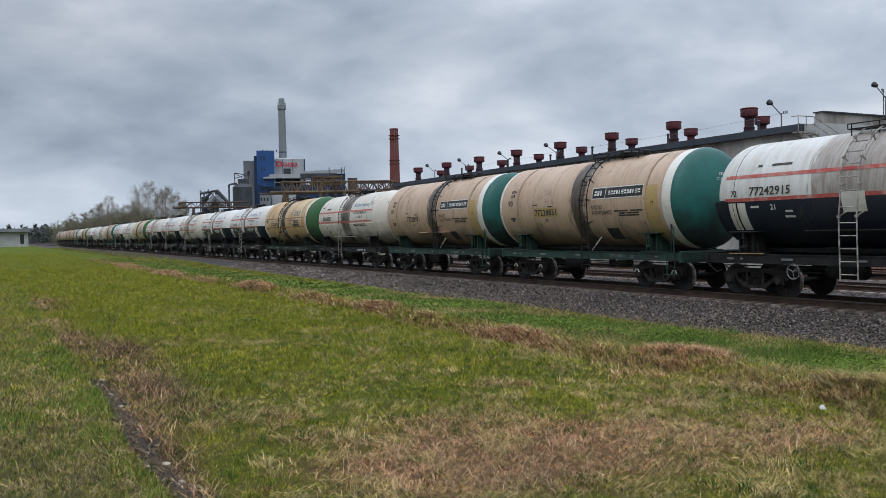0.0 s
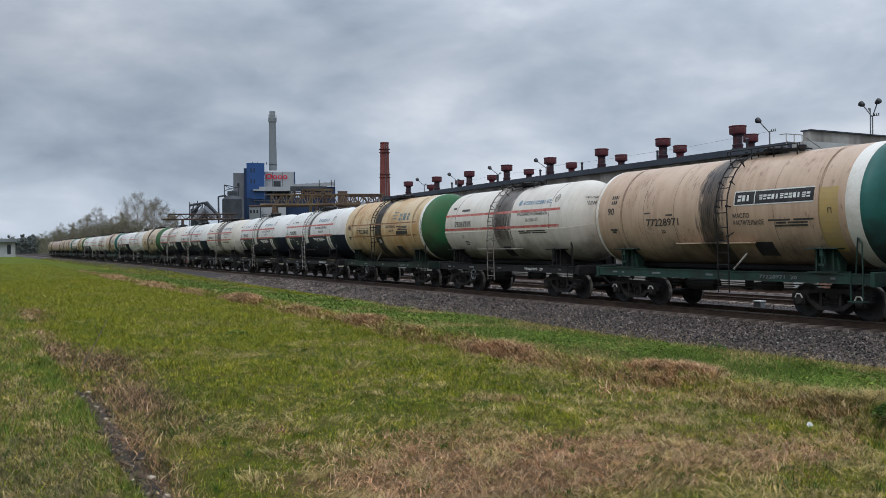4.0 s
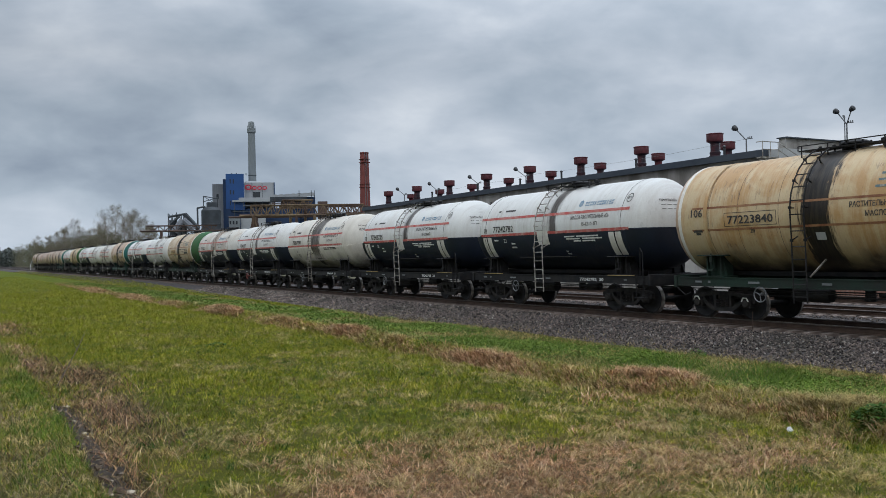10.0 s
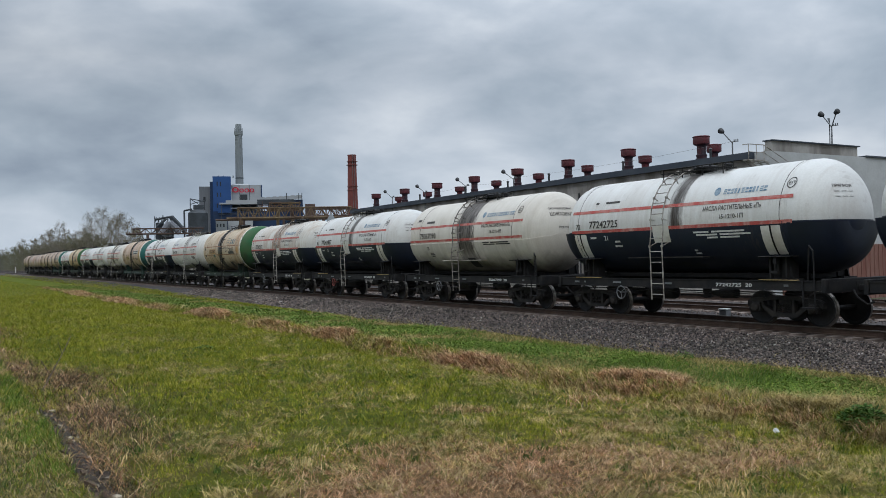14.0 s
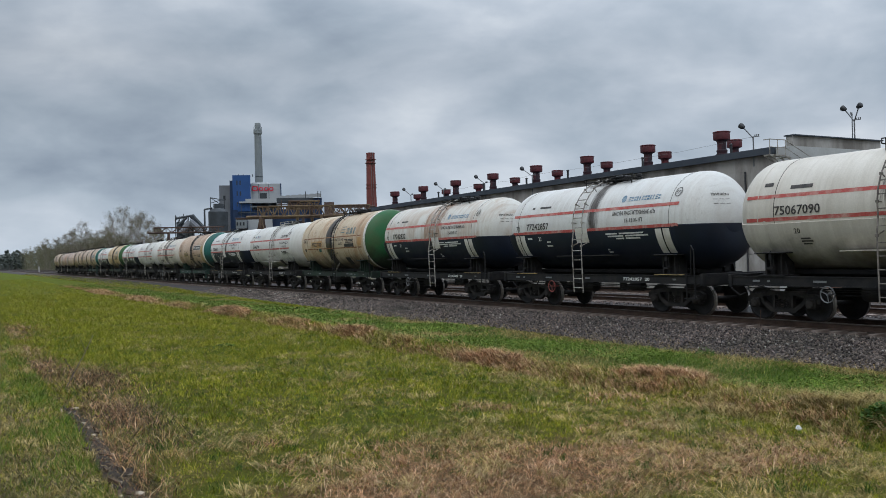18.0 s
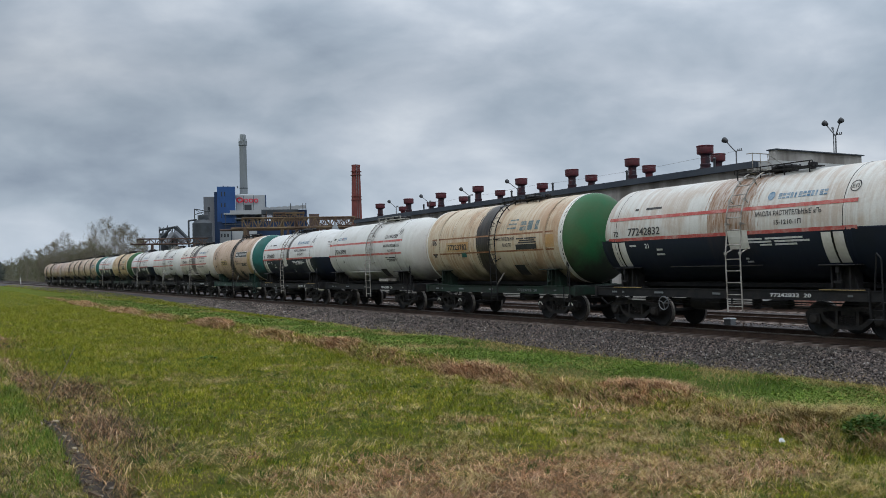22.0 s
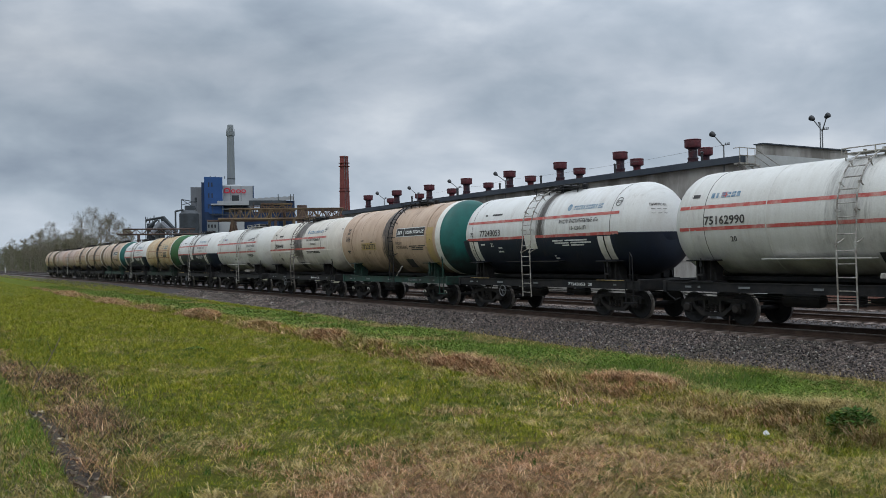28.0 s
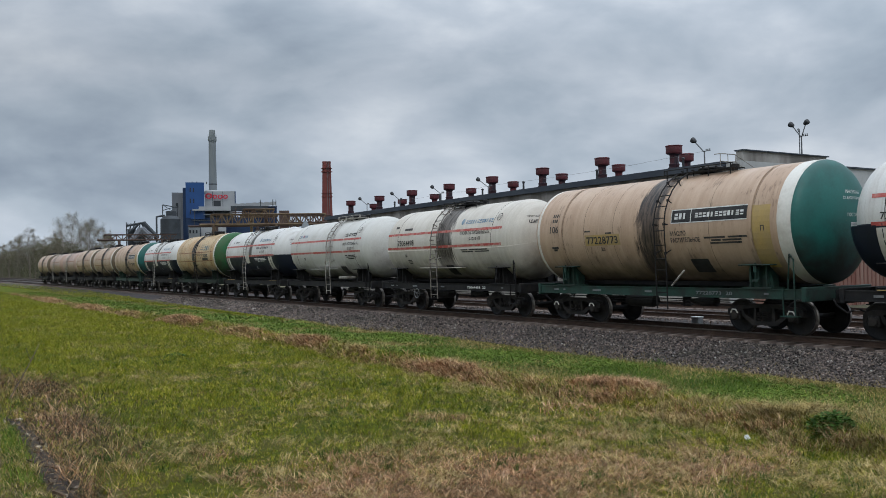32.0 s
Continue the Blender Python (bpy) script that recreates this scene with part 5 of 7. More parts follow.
TRAIN_SET = [
    ("wb", "77242915", ""), ("beige", "77228831", "90"), ("beige", "77228971", "90"), ("white", "75067595", ""), ("yellow", "77223840", ""),
    ("wb", "77242782", ""), ("wb", "77242725", ""), ("white", "75067090", ""), ("wb", "77242857", ""), ("rusty", "77242832", ""),
    ("yellow", "77223782", ""), ("grey", "75162990", ""), ("wb", "77243053", ""), ("beige", "77228773", "106"), ("white", "75064498", ""),
    ("grey", "", ""), ("wb", "", ""), ("yellow", "", ""), ("wb", "", ""), ("beige", "", ""), ("tail", "", ""), ("tail", "", ""),
    ("pink", "", ""), ("pink", "", ""), ("tail", "", ""),
]
WAGONS = [wagon(i, "tank", num, liv, code) for i, (liv, num, code) in enumerate(TRAIN_SET)]


# ---- warehouse behind the sidings ----
WX = 36.5


def warehouse():
    wh = thing("warehouse", pose(0, 0, 0), "long grey concrete-panel warehouse with dark felt roof", "building")
    y_end, y_start, top = 79.0, 29.6, 6.8
    for j in range(8):
        a = y_start + (y_end - y_start) * j / 8
        b = y_start + (y_end - y_start) * (j + 1) / 8
        for z0, z1 in ((0, 2.4), (2.42, 4.8), (4.82, top - 0.02)):
            part("wall_panel", Shape().box(WX, WX + 0.3, a + 0.012, b - 0.012, z0, z1), "wall", wh)
    part("wall_core", Shape().box(WX + 0.15, WX + 20, y_start + 0.02, y_end, 0, top - 0.05), "wall", wh)
    # the felt roof edge rises a little towards the near end
    part("roof_edge", Shape().prism([(y_start, top + 0.75), (y_start, top + 1.10), (y_end, top + 0.98), (y_end, top + 0.62)], WX - 0.25, WX + 0.2), "coping", wh, "dark blue-grey roof edge")
    part("wall_head", Shape().prism([(y_start, top - 0.018), (y_start, top + 0.746), (y_end, top + 0.616), (y_end, top - 0.018)], WX + 0.004, WX + 0.168), "wall", wh, "stained concrete course under the roof edge")
    part("roof", Shape().prism([(y_start, top), (y_start, top + 1.02), (y_end, top + 0.92), (y_end, top)], WX + 0.17, WX + 20), "coping", wh, "flat felt roof")
    for y in (31.5, 37.5, 43.5, 49.5, 55.5, 61.5, 67.5):
        part("downpipe", Shape().rod((WX - 0.08, y, 0), (WX - 0.08, y, top), 0.05, n=8), "lamp_dark", wh)
    for y in np.arange(33, 76, 6):
        win = part("window", Shape().box(WX - 0.03, WX + 0.02, y, y + 2.4, 4.95, 5.95), "lamp_dark", wh, "dirty strip window")
        for k in range(4):
            part("pane", Shape().box(WX - 0.045, WX - 0.032, y + 0.05 + k * 0.6, y + 0.55 + k * 0.6, 5.0, 5.9), "glass", win)
    # end wall towards the meadow, with a weathered parapet at the corner
    tall = thing("warehouse_end", pose(0, 0, 0), "pale rendered end wall of the warehouse with a stained parapet", "building")
    part("wall", Shape().box(WX, WX + 30, y_start - 0.9, y_start - 0.02, 0, 7.85), "wall_light", tall)
    part("parapet", Shape().prism([(y_start - 0.5, 7.852), (y_start - 0.5, 8.45), (y_start - 0.1, 8.45), (y_start - 0.1, 7.852)], WX + 0.72, WX + 8.0), "wall", tall, "weathered concrete parapet")
    part("parapet_cap", Shape().box(WX + 0.66, WX + 8.1, y_start - 0.62, y_start, 8.452, 8.51), "coping", tall)
    part("wall_cap", Shape().box(WX + 8.12, WX + 30, y_start - 1.0, y_start, 7.852, 7.94), "coping", tall)
    part("red_cladding", Shape().box(WX + 0.8, WX + 29, y_start - 0.98, y_start - 0.902, 0, 3.0), "wall_red", tall, "rusty red corrugated cladding")
    for k in range(70):
        part("rib", cached("clad_rib", lambda: Shape().box(-0.05, 0.05, -0.03, 0.0, 0, 2.98).mesh("rib")), "wall_red", tall, at=pose(WX + 1.0 + k * 0.4, y_start - 0.98, 0))


warehouse()


def roof_vent(x, y, base, height, r, dark):
    v = thing("roof_vent", pose(x, y, base), "dark red mushroom roof ventilator on the warehouse", "roof vent", "red roof ventilators")
    part("shaft", Shape().lathe([(r * 0.62, -0.6), (r * 0.62, height * 0.30), (r * 0.66, height * 0.32), (r * 0.66, height * 0.36), (r * 0.55, height * 0.38), (r * 0.55, height * 0.66), (r * 0.75, height * 0.70)], n=20).mesh("shaft", True), dark, v)
    part("cap", Shape().lathe([(r * 0.70, height * 0.69), (r * 0.98, height * 0.72), (r, height * 0.74), (r, height * 0.98), (r * 0.95, height), (0.02, height * 1.02)], n=24).mesh("cap", True), "vent_red", v, "wide red cap")
    part("cap_rim", Shape().lathe([(r * 0.98, height * 0.955), (r * 1.06, height * 0.965), (r * 1.06, height * 0.985), (r * 0.96, height * 1.0)], n=24), "vent_red", v)
    part("collar", Shape().lathe([(r * 0.72, height * 0.16), (r * 0.74, height * 0.17), (r * 0.74, height * 0.23), (r * 0.70, height * 0.24)], n=20), "vent_dark", v)


for k in range(8):
    y_tall = 38.2 * (0.907 + 0.158 * k)
    roof_vent(38.2, y_tall, 7.78 - 0.015 * k, 1.68 - 0.01 * k, 0.47, "vent_dark")
    roof_vent(41.7, 41.7 * (0.883 + 0.1432 * k), 7.78 - 0.015 * k, 1.64 - 0.02 * k, 0.45, "vent_red" if k % 2 else "vent_dark")
for k, (yy, hh) in enumerate(((33.0, 0.7), (40.0, 0.75), (47.5, 0.7), (52.5, 0.6), (58.5, 0.7), (66.0, 0.6))):
    solid("vent_pipe", Shape().rod((0, 0, -0.3), (0, 0, hh), 0.07, n=10).lathe([(0.10, hh), (0.11, hh + 0.05), (0.02, hh + 0.12)], n=10), "lamp_dark", "thin dark vent pipe on the warehouse roof", "pipe", pose(WX + 0.6, yy, 7.72), "roof vent pipes")


def roof_lamp(x, y, base, h, arms):
    """A mast on the roof edge; arms: how far each lamp head reaches along the edge, and how high above the crossbar."""
    l = thing("roof_lamp", pose(x, y, base), "grey bracket lamp on the roof edge" if len(arms) == 1 else "pair of floodlights on a roof mast", "lamp", "roof edge lamps")
    part("mast", Shape().rod((0, 0, -0.4), (0, 0, h), 0.045, 0.035, n=8), "lamp_grey", l)
    part("crossbar", Shape().rod((0, -0.40, h), (0, 0.1, h + 0.02), 0.02, n=6).rod((0, -0.36, h), (0, -0.36, h + 0.12), 0.03, n=6).rod((0, -0.24, h), (0, -0.24, h + 0.12), 0.03, n=6).rod((0, -0.12, h), (0, -0.12, h + 0.12), 0.03, n=6), "lamp_grey", l, "insulator bracket")
    for out, rise in arms:
        tip = (-0.25, out, h + rise)
        part("arm", Shape().rod((0, 0, h - 0.05), tip, 0.03, n=6), "lamp_grey", l)
        me = cached("lamp_head", lambda: Shape().lathe([(0.03, -0.16), (0.09, -0.12), (0.15, 0.03), (0.155, 0.13), (0.11, 0.17), (0.02, 0.18)], n=14).mesh("lamp_head", True))
        part("lamp_head", me, "lamp_dark", l, "dark lamp housing", at=Matrix.Translation(tip) @ pose(0, 0, 0, -60 if out > 0 else 60, 0, 0))
    return l


roof_lamp(WX, WX * 0.8487, 7.43, 1.15, [(0.48, 0.62)])
for yr in (1.395, 1.572, 1.754, 1.922):
    roof_lamp(WX, WX * yr, 7.43, 1.0, [(0.86, 0.56)])
mast = roof_lamp(42.4, 29.2, 8.37, 1.15, [(0.42, 0.68), (-0.48, 0.68)])
part("rod", Shape().rod((0.05, 0.16, -0.2), (0.05, 0.16, 1.6), 0.03, n=6).rod((0.05, 0.16, 1.45), (0.05, 0.24, 1.62), 0.05, n=6), "lamp_grey", mast, "thin lightning rod beside the mast")


def stair_platform():
    p = thing("roof_stair", pose(0, 0, 0), "light steel stair platform with railings on the roof", "stairs")
    x0, x1, ya, yb, z = 34.5, 35.64, 28.3, 28.68, 7.25
    part("deck", Shape().box(x0, x1, ya, yb, z, z + 0.06), "white_steel", p)
    for x in (x0, (x0 + x1) / 2, x1):
        part("post", Shape().rod((x, ya, z), (x, ya, z + 0.8), 0.022, n=6), "white_steel", p)
    part("handrail", Shape().path([(x0, yb, z + 0.8), (x0, ya, z + 0.8), (x1, ya, z + 0.8)], 0.022).path([(x0, ya, z + 0.42), (x1, ya, z + 0.42)], 0.018), "white_steel", p)
    part("stringer", Shape().path([(x1, ya, z), (x1 + 2.4, ya, z - 1.1)], 0.035).path([(x1, ya, z + 0.8), (x1 + 2.4, ya, z - 0.2)], 0.022).path([(x1, ya, z + 0.42), (x1 + 2.4, ya, z - 0.6)], 0.018).path([(x1, yb, z), (x1 + 2.4, yb, z - 1.1)], 0.035), "white_steel", p)
    part("bracket", Shape().rod((x0 + 0.1, ya, z), (WX + 0.05, yb + 0.05, z - 0.8), 0.03, n=6).rod((x0 + 0.1, yb, z), (WX + 0.05, yb + 0.05, z - 0.8), 0.03, n=6).rod((x1, ya, z + 0.02), (WX + 0.05, yb + 0.05, z + 0.02), 0.03, n=6).rod((x1 + 2.3, ya, z - 1.1), (x1 + 2.3, yb + 0.05, z - 1.6), 0.03, n=6), "white_steel", p)
    for k in range(8):
        part("tread", cached("stair_tread", lambda: Shape().box(-0.12, 0.12, 0, 0.66, 0, 0.03).mesh("tread")), "white_steel", p, at=pose(x1 + 0.3 * k + 0.15, ya, z - 0.1375 * (k + 0.5)))


stair_platform()
solid("roof_cable", Shape().path([(WX, WX * 0.8487, 8.6), (WX, 36.5, 8.42), (WX, 44, 8.38), (WX, WX * 1.395, 8.48)], 0.007, 4).path([(WX, WX * 1.395, 8.48), (WX, 54, 8.3), (WX, WX * 1.572, 8.45), (WX, 60.6, 8.28), (WX, WX * 1.754, 8.45)], 0.007, 4), "lamp_grey", "thin overhead cable strung between roof lamps", "cable")


# ---- works in the distance ----
def polar(az, dist):
    a = radians(az)
    return dist * math.sin(a), dist * math.cos(a)


def block(name, az0, az1, dist, depth, z0, z1, material, parent, label=""):
    """A building body whose front spans two bearings from the meadow."""
    (xa, ya), (xb, yb) = polar(az0, dist), polar(az1, dist)
    am = radians((az0 + az1) / 2)
    dx, dy = depth * math.sin(am), depth * math.cos(am)
    base = [(xa, ya), (xb, yb), (xb + dx, yb + dy), (xa + dx, ya + dy)]
    s = Shape().add([(x, y, z) for z in (z0, z1) for x, y in base], [(3, 2, 1, 0), (4, 5, 6, 7), (0, 1, 5, 4), (1, 2, 6, 5), (2, 3, 7, 6), (3, 0, 4, 7)])
    return part(name, s, material, parent, label)


def height(el, dist):
    return EYE[2] + dist * math.tan(radians(el + 0.2))


def power_plant():
    d = 300
    p = thing("power_plant", pose(0, 0, 0), "grey and blue clad heat and power plant", "factory")
    block("boiler_house", 14.95, 15.62, d + 3, 22, 0, height(4.72, d), "clad_mid", p)
    for k in range(5):
        block("panel_joint", 15.03 + 0.12 * k, 15.04 + 0.12 * k, d + 2.9, 0.2, 12, height(4.70, d), "stack_grey", p)
    block("corner_strip", 15.62, 15.80, d + 1, 22, 0, height(5.0, d), "clad_navy", p)
    block("blue_tower", 15.80, 16.95, d, 18, 0, height(5.33, d), "clad_blue", p, "bright blue stair tower")
    main = block("main_hall", 16.97, 18.93, d + 2, 24, 0, height(4.80, d), "clad_grey", p, "light grey panel hall")
    for az in (17.45, 18.1):
        block("panel_joint", az, az + 0.03, d + 1.9, 0.2, 12, height(4.78, d), "clad_dark", p)
    block("hall_window", 17.52, 17.98, d + 1.8, 0.3, height(3.82, d), height(4.18, d), "glass", p, "dark window")
    block("hall_edge", 18.86, 18.93, d + 1.7, 0.3, 0, height(4.80, d), "clad_navy", p)
    for az in (16.05, 16.25):
        for el in (2.6, 3.3, 4.0, 4.7):
            block("window", az, az + 0.07, d - 0.1, 0.2, height(el, d), height(el + 0.28, d), "glass", p)
    block("side_door", 15.2, 15.34, d + 2.8, 0.3, height(3.75, d), height(4.05, d), "glass", p)
    block("deck", 16.2, 18.6, d - 8, 10, height(3.42, d), height(3.52, d), "clad_grey", p, "pale service deck")
    block("deck_rail", 16.6, 18.6, d - 8, 0.2, height(3.52, d), height(3.68, d), "clad_grey", p)
    block("lower_hall", 15.8, 20.5, d - 6, 14, 0, height(3.0, d), "clad_navy", p)
    for az in (16.3, 16.9, 17.5, 18.1, 18.6):
        block("deck_post", az, az + 0.04, d - 8.5, 0.4, height(2.4, d), height(3.42, d), "clad_dark", p)
    block("pipe_run", 16.9, 18.4, d - 8.6, 0.5, height(3.14, d), height(3.19, d), "stack_grey", p)
    block("lower_pipe_run", 16.2, 18.9, d - 8.8, 0.5, height(2.78, d), height(2.82, d), "clad_dark", p)
    block("brown_house", 21.7, 22.35, d - 20, 8, 0, height(3.25, d), "gantry_dark", p, "red-brown cabin beside the fuel hall")
    block("lower_blue", 16.1, 17.0, d - 7, 2, height(2.9, d), height(3.4, d), "clad_blue", p)
    block("white_annex", 16.7, 18.3, d - 12, 8, 0, height(2.55, d), "clad_grey", p)
    block("entrance", 15.95, 16.65, d - 14, 6, 0, height(2.35, d), "stack_grey", p)
    for az in (16.0, 16.2, 16.4):
        block("window", az, az + 0.1, d - 14.1, 0.2, height(1.95, d), height(2.15, d), "glass", p)
    # sign letters as plain red shapes
    for az, w, hh in ((17.02, 0.42, 0.36), (17.48, 0.28, 0.27), (17.80, 0.30, 0.27), (18.14, 0.28, 0.27)):
        z = height(4.30, d)
        (xa, ya), (xb, yb) = polar(az, d + 1.4), polar(az + w, d + 1.4)
        u, hgt, t = Vector((xb - xa, yb - ya, 0)), hh * d * 0.01745, 0.55
        s = Shape()
        ring = [0.35 + 2 * math.pi * q / 16 for q in range(16)]
        pts = [(xa + u.x * (0.5 + 0.5 * math.cos(an)), ya + u.y * (0.5 + 0.5 * math.cos(an)), z + hgt * (0.5 + 0.5 * math.copysign(abs(math.sin(an)) ** 0.6, math.sin(an)))) for an in ring]
        mx, my, mz = (xa + xb) / 2, (ya + yb) / 2, z + hgt / 2
        inner = [(mx + (q[0] - mx) * t, my + (q[1] - my) * t, mz + (q[2] - mz) * t) for q in pts]
        s.add(pts + inner, [(q, (q + 1) % 16, 16 + (q + 1) % 16, 16 + q) for q in range(16)])
        part("sign_stroke", s, "sign_red", p, "red sign on the hall front")
    # fuel hall with a bulging roof beside the tower
    block("fuel_hall", 19.3, 21.55, d - 3, 16, 0, height(3.75, d), "clad_navy", p)
    block("fuel_hall_front", 18.6, 21.0, d - 5, 3, height(3.45, d), height(3.75, d), "clad_dark", p)
    # pale tarpaulin-like covers over the fuel hall, sagging between their hoops
    hoops = 7
    for k in range(hoops):
        (xa, ya), (xb, yb) = polar(18.75 + 2.75 * k / hoops, d - 4), polar(18.75 + 2.75 * (k + 1) / hoops, d - 4)
        lo, hi = height(3.62 + 0.03 * k, d), height(3.92 + 0.02 * k, d)
        cover = Shape()
        am = radians(20.2)
        for back in (0.0, 6.0, 12.0):
            for f, lift in ((0.0, 0.82), (0.3, 1.0), (0.7, 1.0), (1.0, 0.82)):
                x, y = xa + (xb - xa) * f + back * math.sin(am), ya + (yb - ya) * f + back * math.cos(am)
                cover.v += [(x, y, lo), (x, y, lo + (hi - lo) * lift * (1.0 if back < 12 else 0.8))]
        for r in range(2):
            for c in range(3):
                u, o = r * 8 + c * 2, (r + 1) * 8 + c * 2
                cover.f.append((u + 1, u + 3, o + 3, o + 1))
        cover.f += [(c * 2, c * 2 + 2, c * 2 + 3, c * 2 + 1) for c in range(3)]
        part("roof_cover", cover, "clad_grey", p, "pale sagging roof cover")
    for az in (18.9, 19.5, 20.1, 20.7, 21.3):
        block("frame_post", az, az + 0.05, d - 6, 0.5, height(2.6, d), height(3.62, d), "gantry_dark", p)
    for el in (2.95, 3.3):
        block("frame_rail", 18.7, 21.3, d - 6.2, 0.3, height(el, d), height(el + 0.06, d), "gantry_dark", p)
    for az in (20.5, 21.3, 21.5):
        x, y = polar(az, d - 5)
        part("roof_post", Shape().rod((x, y, height(3.7, d)), (x, y, height(4.15, d)), 0.12, n=6), "clad_dark", p)
    for az in (16.2, 16.5, 17.1):
        x, y = polar(az, d + 4)
        part("roof_post", Shape().rod((x, y, height(5.3, d)), (x, y, height(5.45, d)), 0.15, n=6), "clad_dark", p)
    for k in range(4):
        az = 17.2 + 0.25 * k
        x, y = polar(az, d + 10)
        part("roof_drum", Shape().lathe([(1.5, height(4.7, d)), (1.5, height(4.88, d)), (0.8, height(5.0, d)), (0.02, height(5.02, d))], (x, y, 0), n=14), "clad_grey", p)


power_plant()


def tall_stack():
    x, y = polar(17.5, 312)
    s = thing("tall_stack", pose(x, y, 0), "tall slim grey flue stack with top platform", "chimney")
    top = height(8.72, 312)
    part("shaft", Shape().lathe([(2.0, 0), (1.42, top * 0.55), (1.22, top - 3.2)], n=28).mesh("shaft", True), "stack_grey", s)
    part("platform", Shape().lathe([(1.2, top - 4.2), (1.5, top - 4.1), (1.5, top - 2.6), (1.2, top - 2.5)], n=24), "stack_grey", s, "ring platform")
    part("flue_tip", Shape().lathe([(1.1, top - 3), (1.05, top - 0.4), (0.95, top - 0.2)], n=20).mesh("flue_tip", True), "stack_grey", s)
    for k in range(4):
        a = math.pi / 2 * k
        part("mast", Shape().rod((1.4 * math.cos(a), 1.4 * math.sin(a), top - 3), (1.4 * math.cos(a), 1.4 * math.sin(a), top - 1.6), 0.08, n=5), "stack_grey", s)
    part("seam_ring", Shape().lathe([(1.36, top * 0.62), (1.42, top * 0.62 + 0.1), (1.42, top * 0.62 + 0.4), (1.36, top * 0.62 + 0.5)], n=24), "clad_dark", s)


tall_stack()


def brick_chimney():
    d = 190
    x, y = polar(24.85, d)
    c = thing("brick_chimney", pose(x, y, 0), "tapered red chimney with two ring galleries", "chimney")
    top = height(6.70, d)
    part("shaft", Shape().lathe([(1.45, 0), (0.92, top - 0.3), (0.98, top - 0.28), (0.98, top)], n=24).mesh("shaft", True), "brick", c)
    for zz in (height(6.0, d), height(4.35, d)):
        part("gallery", Shape().lathe([(1.0, zz), (1.25, zz + 0.05), (1.25, zz + 0.15), (1.0, zz + 0.2)], n=20).lathe([(1.22, zz + 0.8), (1.25, zz + 0.8), (1.25, zz + 0.86), (1.22, zz + 0.86)], n=20), "brick", c, "ring gallery")
    part("ladder", Shape().path([(-0.5, -1.35, 3), (-0.35, -1.0, top)], 0.05).path([(0.0, -1.45, 3), (0.05, -1.02, top)], 0.05), "lamp_grey", c)


brick_chimney()


def silo():
    d = 285
    x, y = polar(14.85, d)
    s = thing("steel_silo", pose(x, y, 0), "dark grey round steel silo beside the plant", "silo")
    r = d * math.sin(radians(0.62))
    part("drum", Shape().lathe([(r, 0), (r, height(2.95, d)), (r * 0.7, height(3.15, d)), (0.1, height(3.25, d))], n=32).mesh("drum", True), "clad_dark", s)
    top = height(3.2, d)
    part("head_frame", Shape().box(-1.2, 1.6, -1, 1, top, top + 1.4).path([(-2.4, 0, top - 1), (-2.4, 0, top + 3.4), (2.2, 0, top + 2.6), (2.2, 0, top - 1)], 0.14).path([(-2.4, 0, top + 1.6), (2.2, 0, top + 3.0)], 0.12).path([(-2.4, 0, top + 3.4), (2.2, 0, top + 0.4)], 0.10), "clad_dark", s, "elevator head")
    part("pipe", Shape().path([(-r - 1.5, -1, 0), (-r - 1.5, -1, height(3.1, d)), (-r + 1, -1, height(3.2, d))], 0.28, 8), "clad_dark", s)
    for k in range(5):
        part("hoop", Shape().lathe([(r + 0.02, 3 * k + 2), (r + 0.1, 3 * k + 2.05), (r + 0.1, 3 * k + 2.2), (r + 0.02, 3 * k + 2.25)], n=32), "clad_dark", s)


silo()


def conveyor_house():
    d = 270
    c = thing("conveyor_house", pose(0, 0, 0), "dark steel fuel conveyor tower with sloping gallery", "conveyor")
    block("tower", 12.25, 12.75, d, 5, 0, height(2.35, d), "clad_dark", c)
    block("mid_house", 12.75, 13.35, d, 5, 0, height(2.2, d), "stack_grey", c)
    def bar(a0, e0, a1, e1, r, name="gallery"):
        xa, ya = polar(a0, d - 1)
        xb, yb = polar(a1, d - 1)
        part(name, Shape().rod((xa, ya, height(e0, d)), (xb, yb, height(e1, d)), r, n=6), "clad_dark", c)
    bar(13.2, 2.72, 14.05, 1.75, 0.75)
    for a0, e0, a1, e1 in ((12.55, 1.6, 13.1, 2.35), (13.1, 2.35, 13.75, 1.7)):
        (xa, ya), (xb, yb) = polar(a0, d - 2), polar(a1, d - 2)
        part("sloping_cover", Shape().rod((xa, ya, height(e0, d)), (xb, yb, height(e1, d)), 1.0, n=8), "clad_mid", c, "pale sloping conveyor cover")
    bar(12.3, 2.1, 12.9, 2.6, 0.4)
    bar(12.2, 2.55, 13.3, 2.75, 0.35)
    for az in (12.2, 12.45, 12.7, 13.0, 13.25):
        bar(az, 1.2, az, 2.75 + 0.1 * math.sin(az * 9), 0.13, "leg")
    for k in range(6):
        bar(12.2 + 0.18 * k, 2.3 + 0.05 * (k % 2), 12.3 + 0.18 * k, 2.72, 0.1, "brace")


conveyor_house()


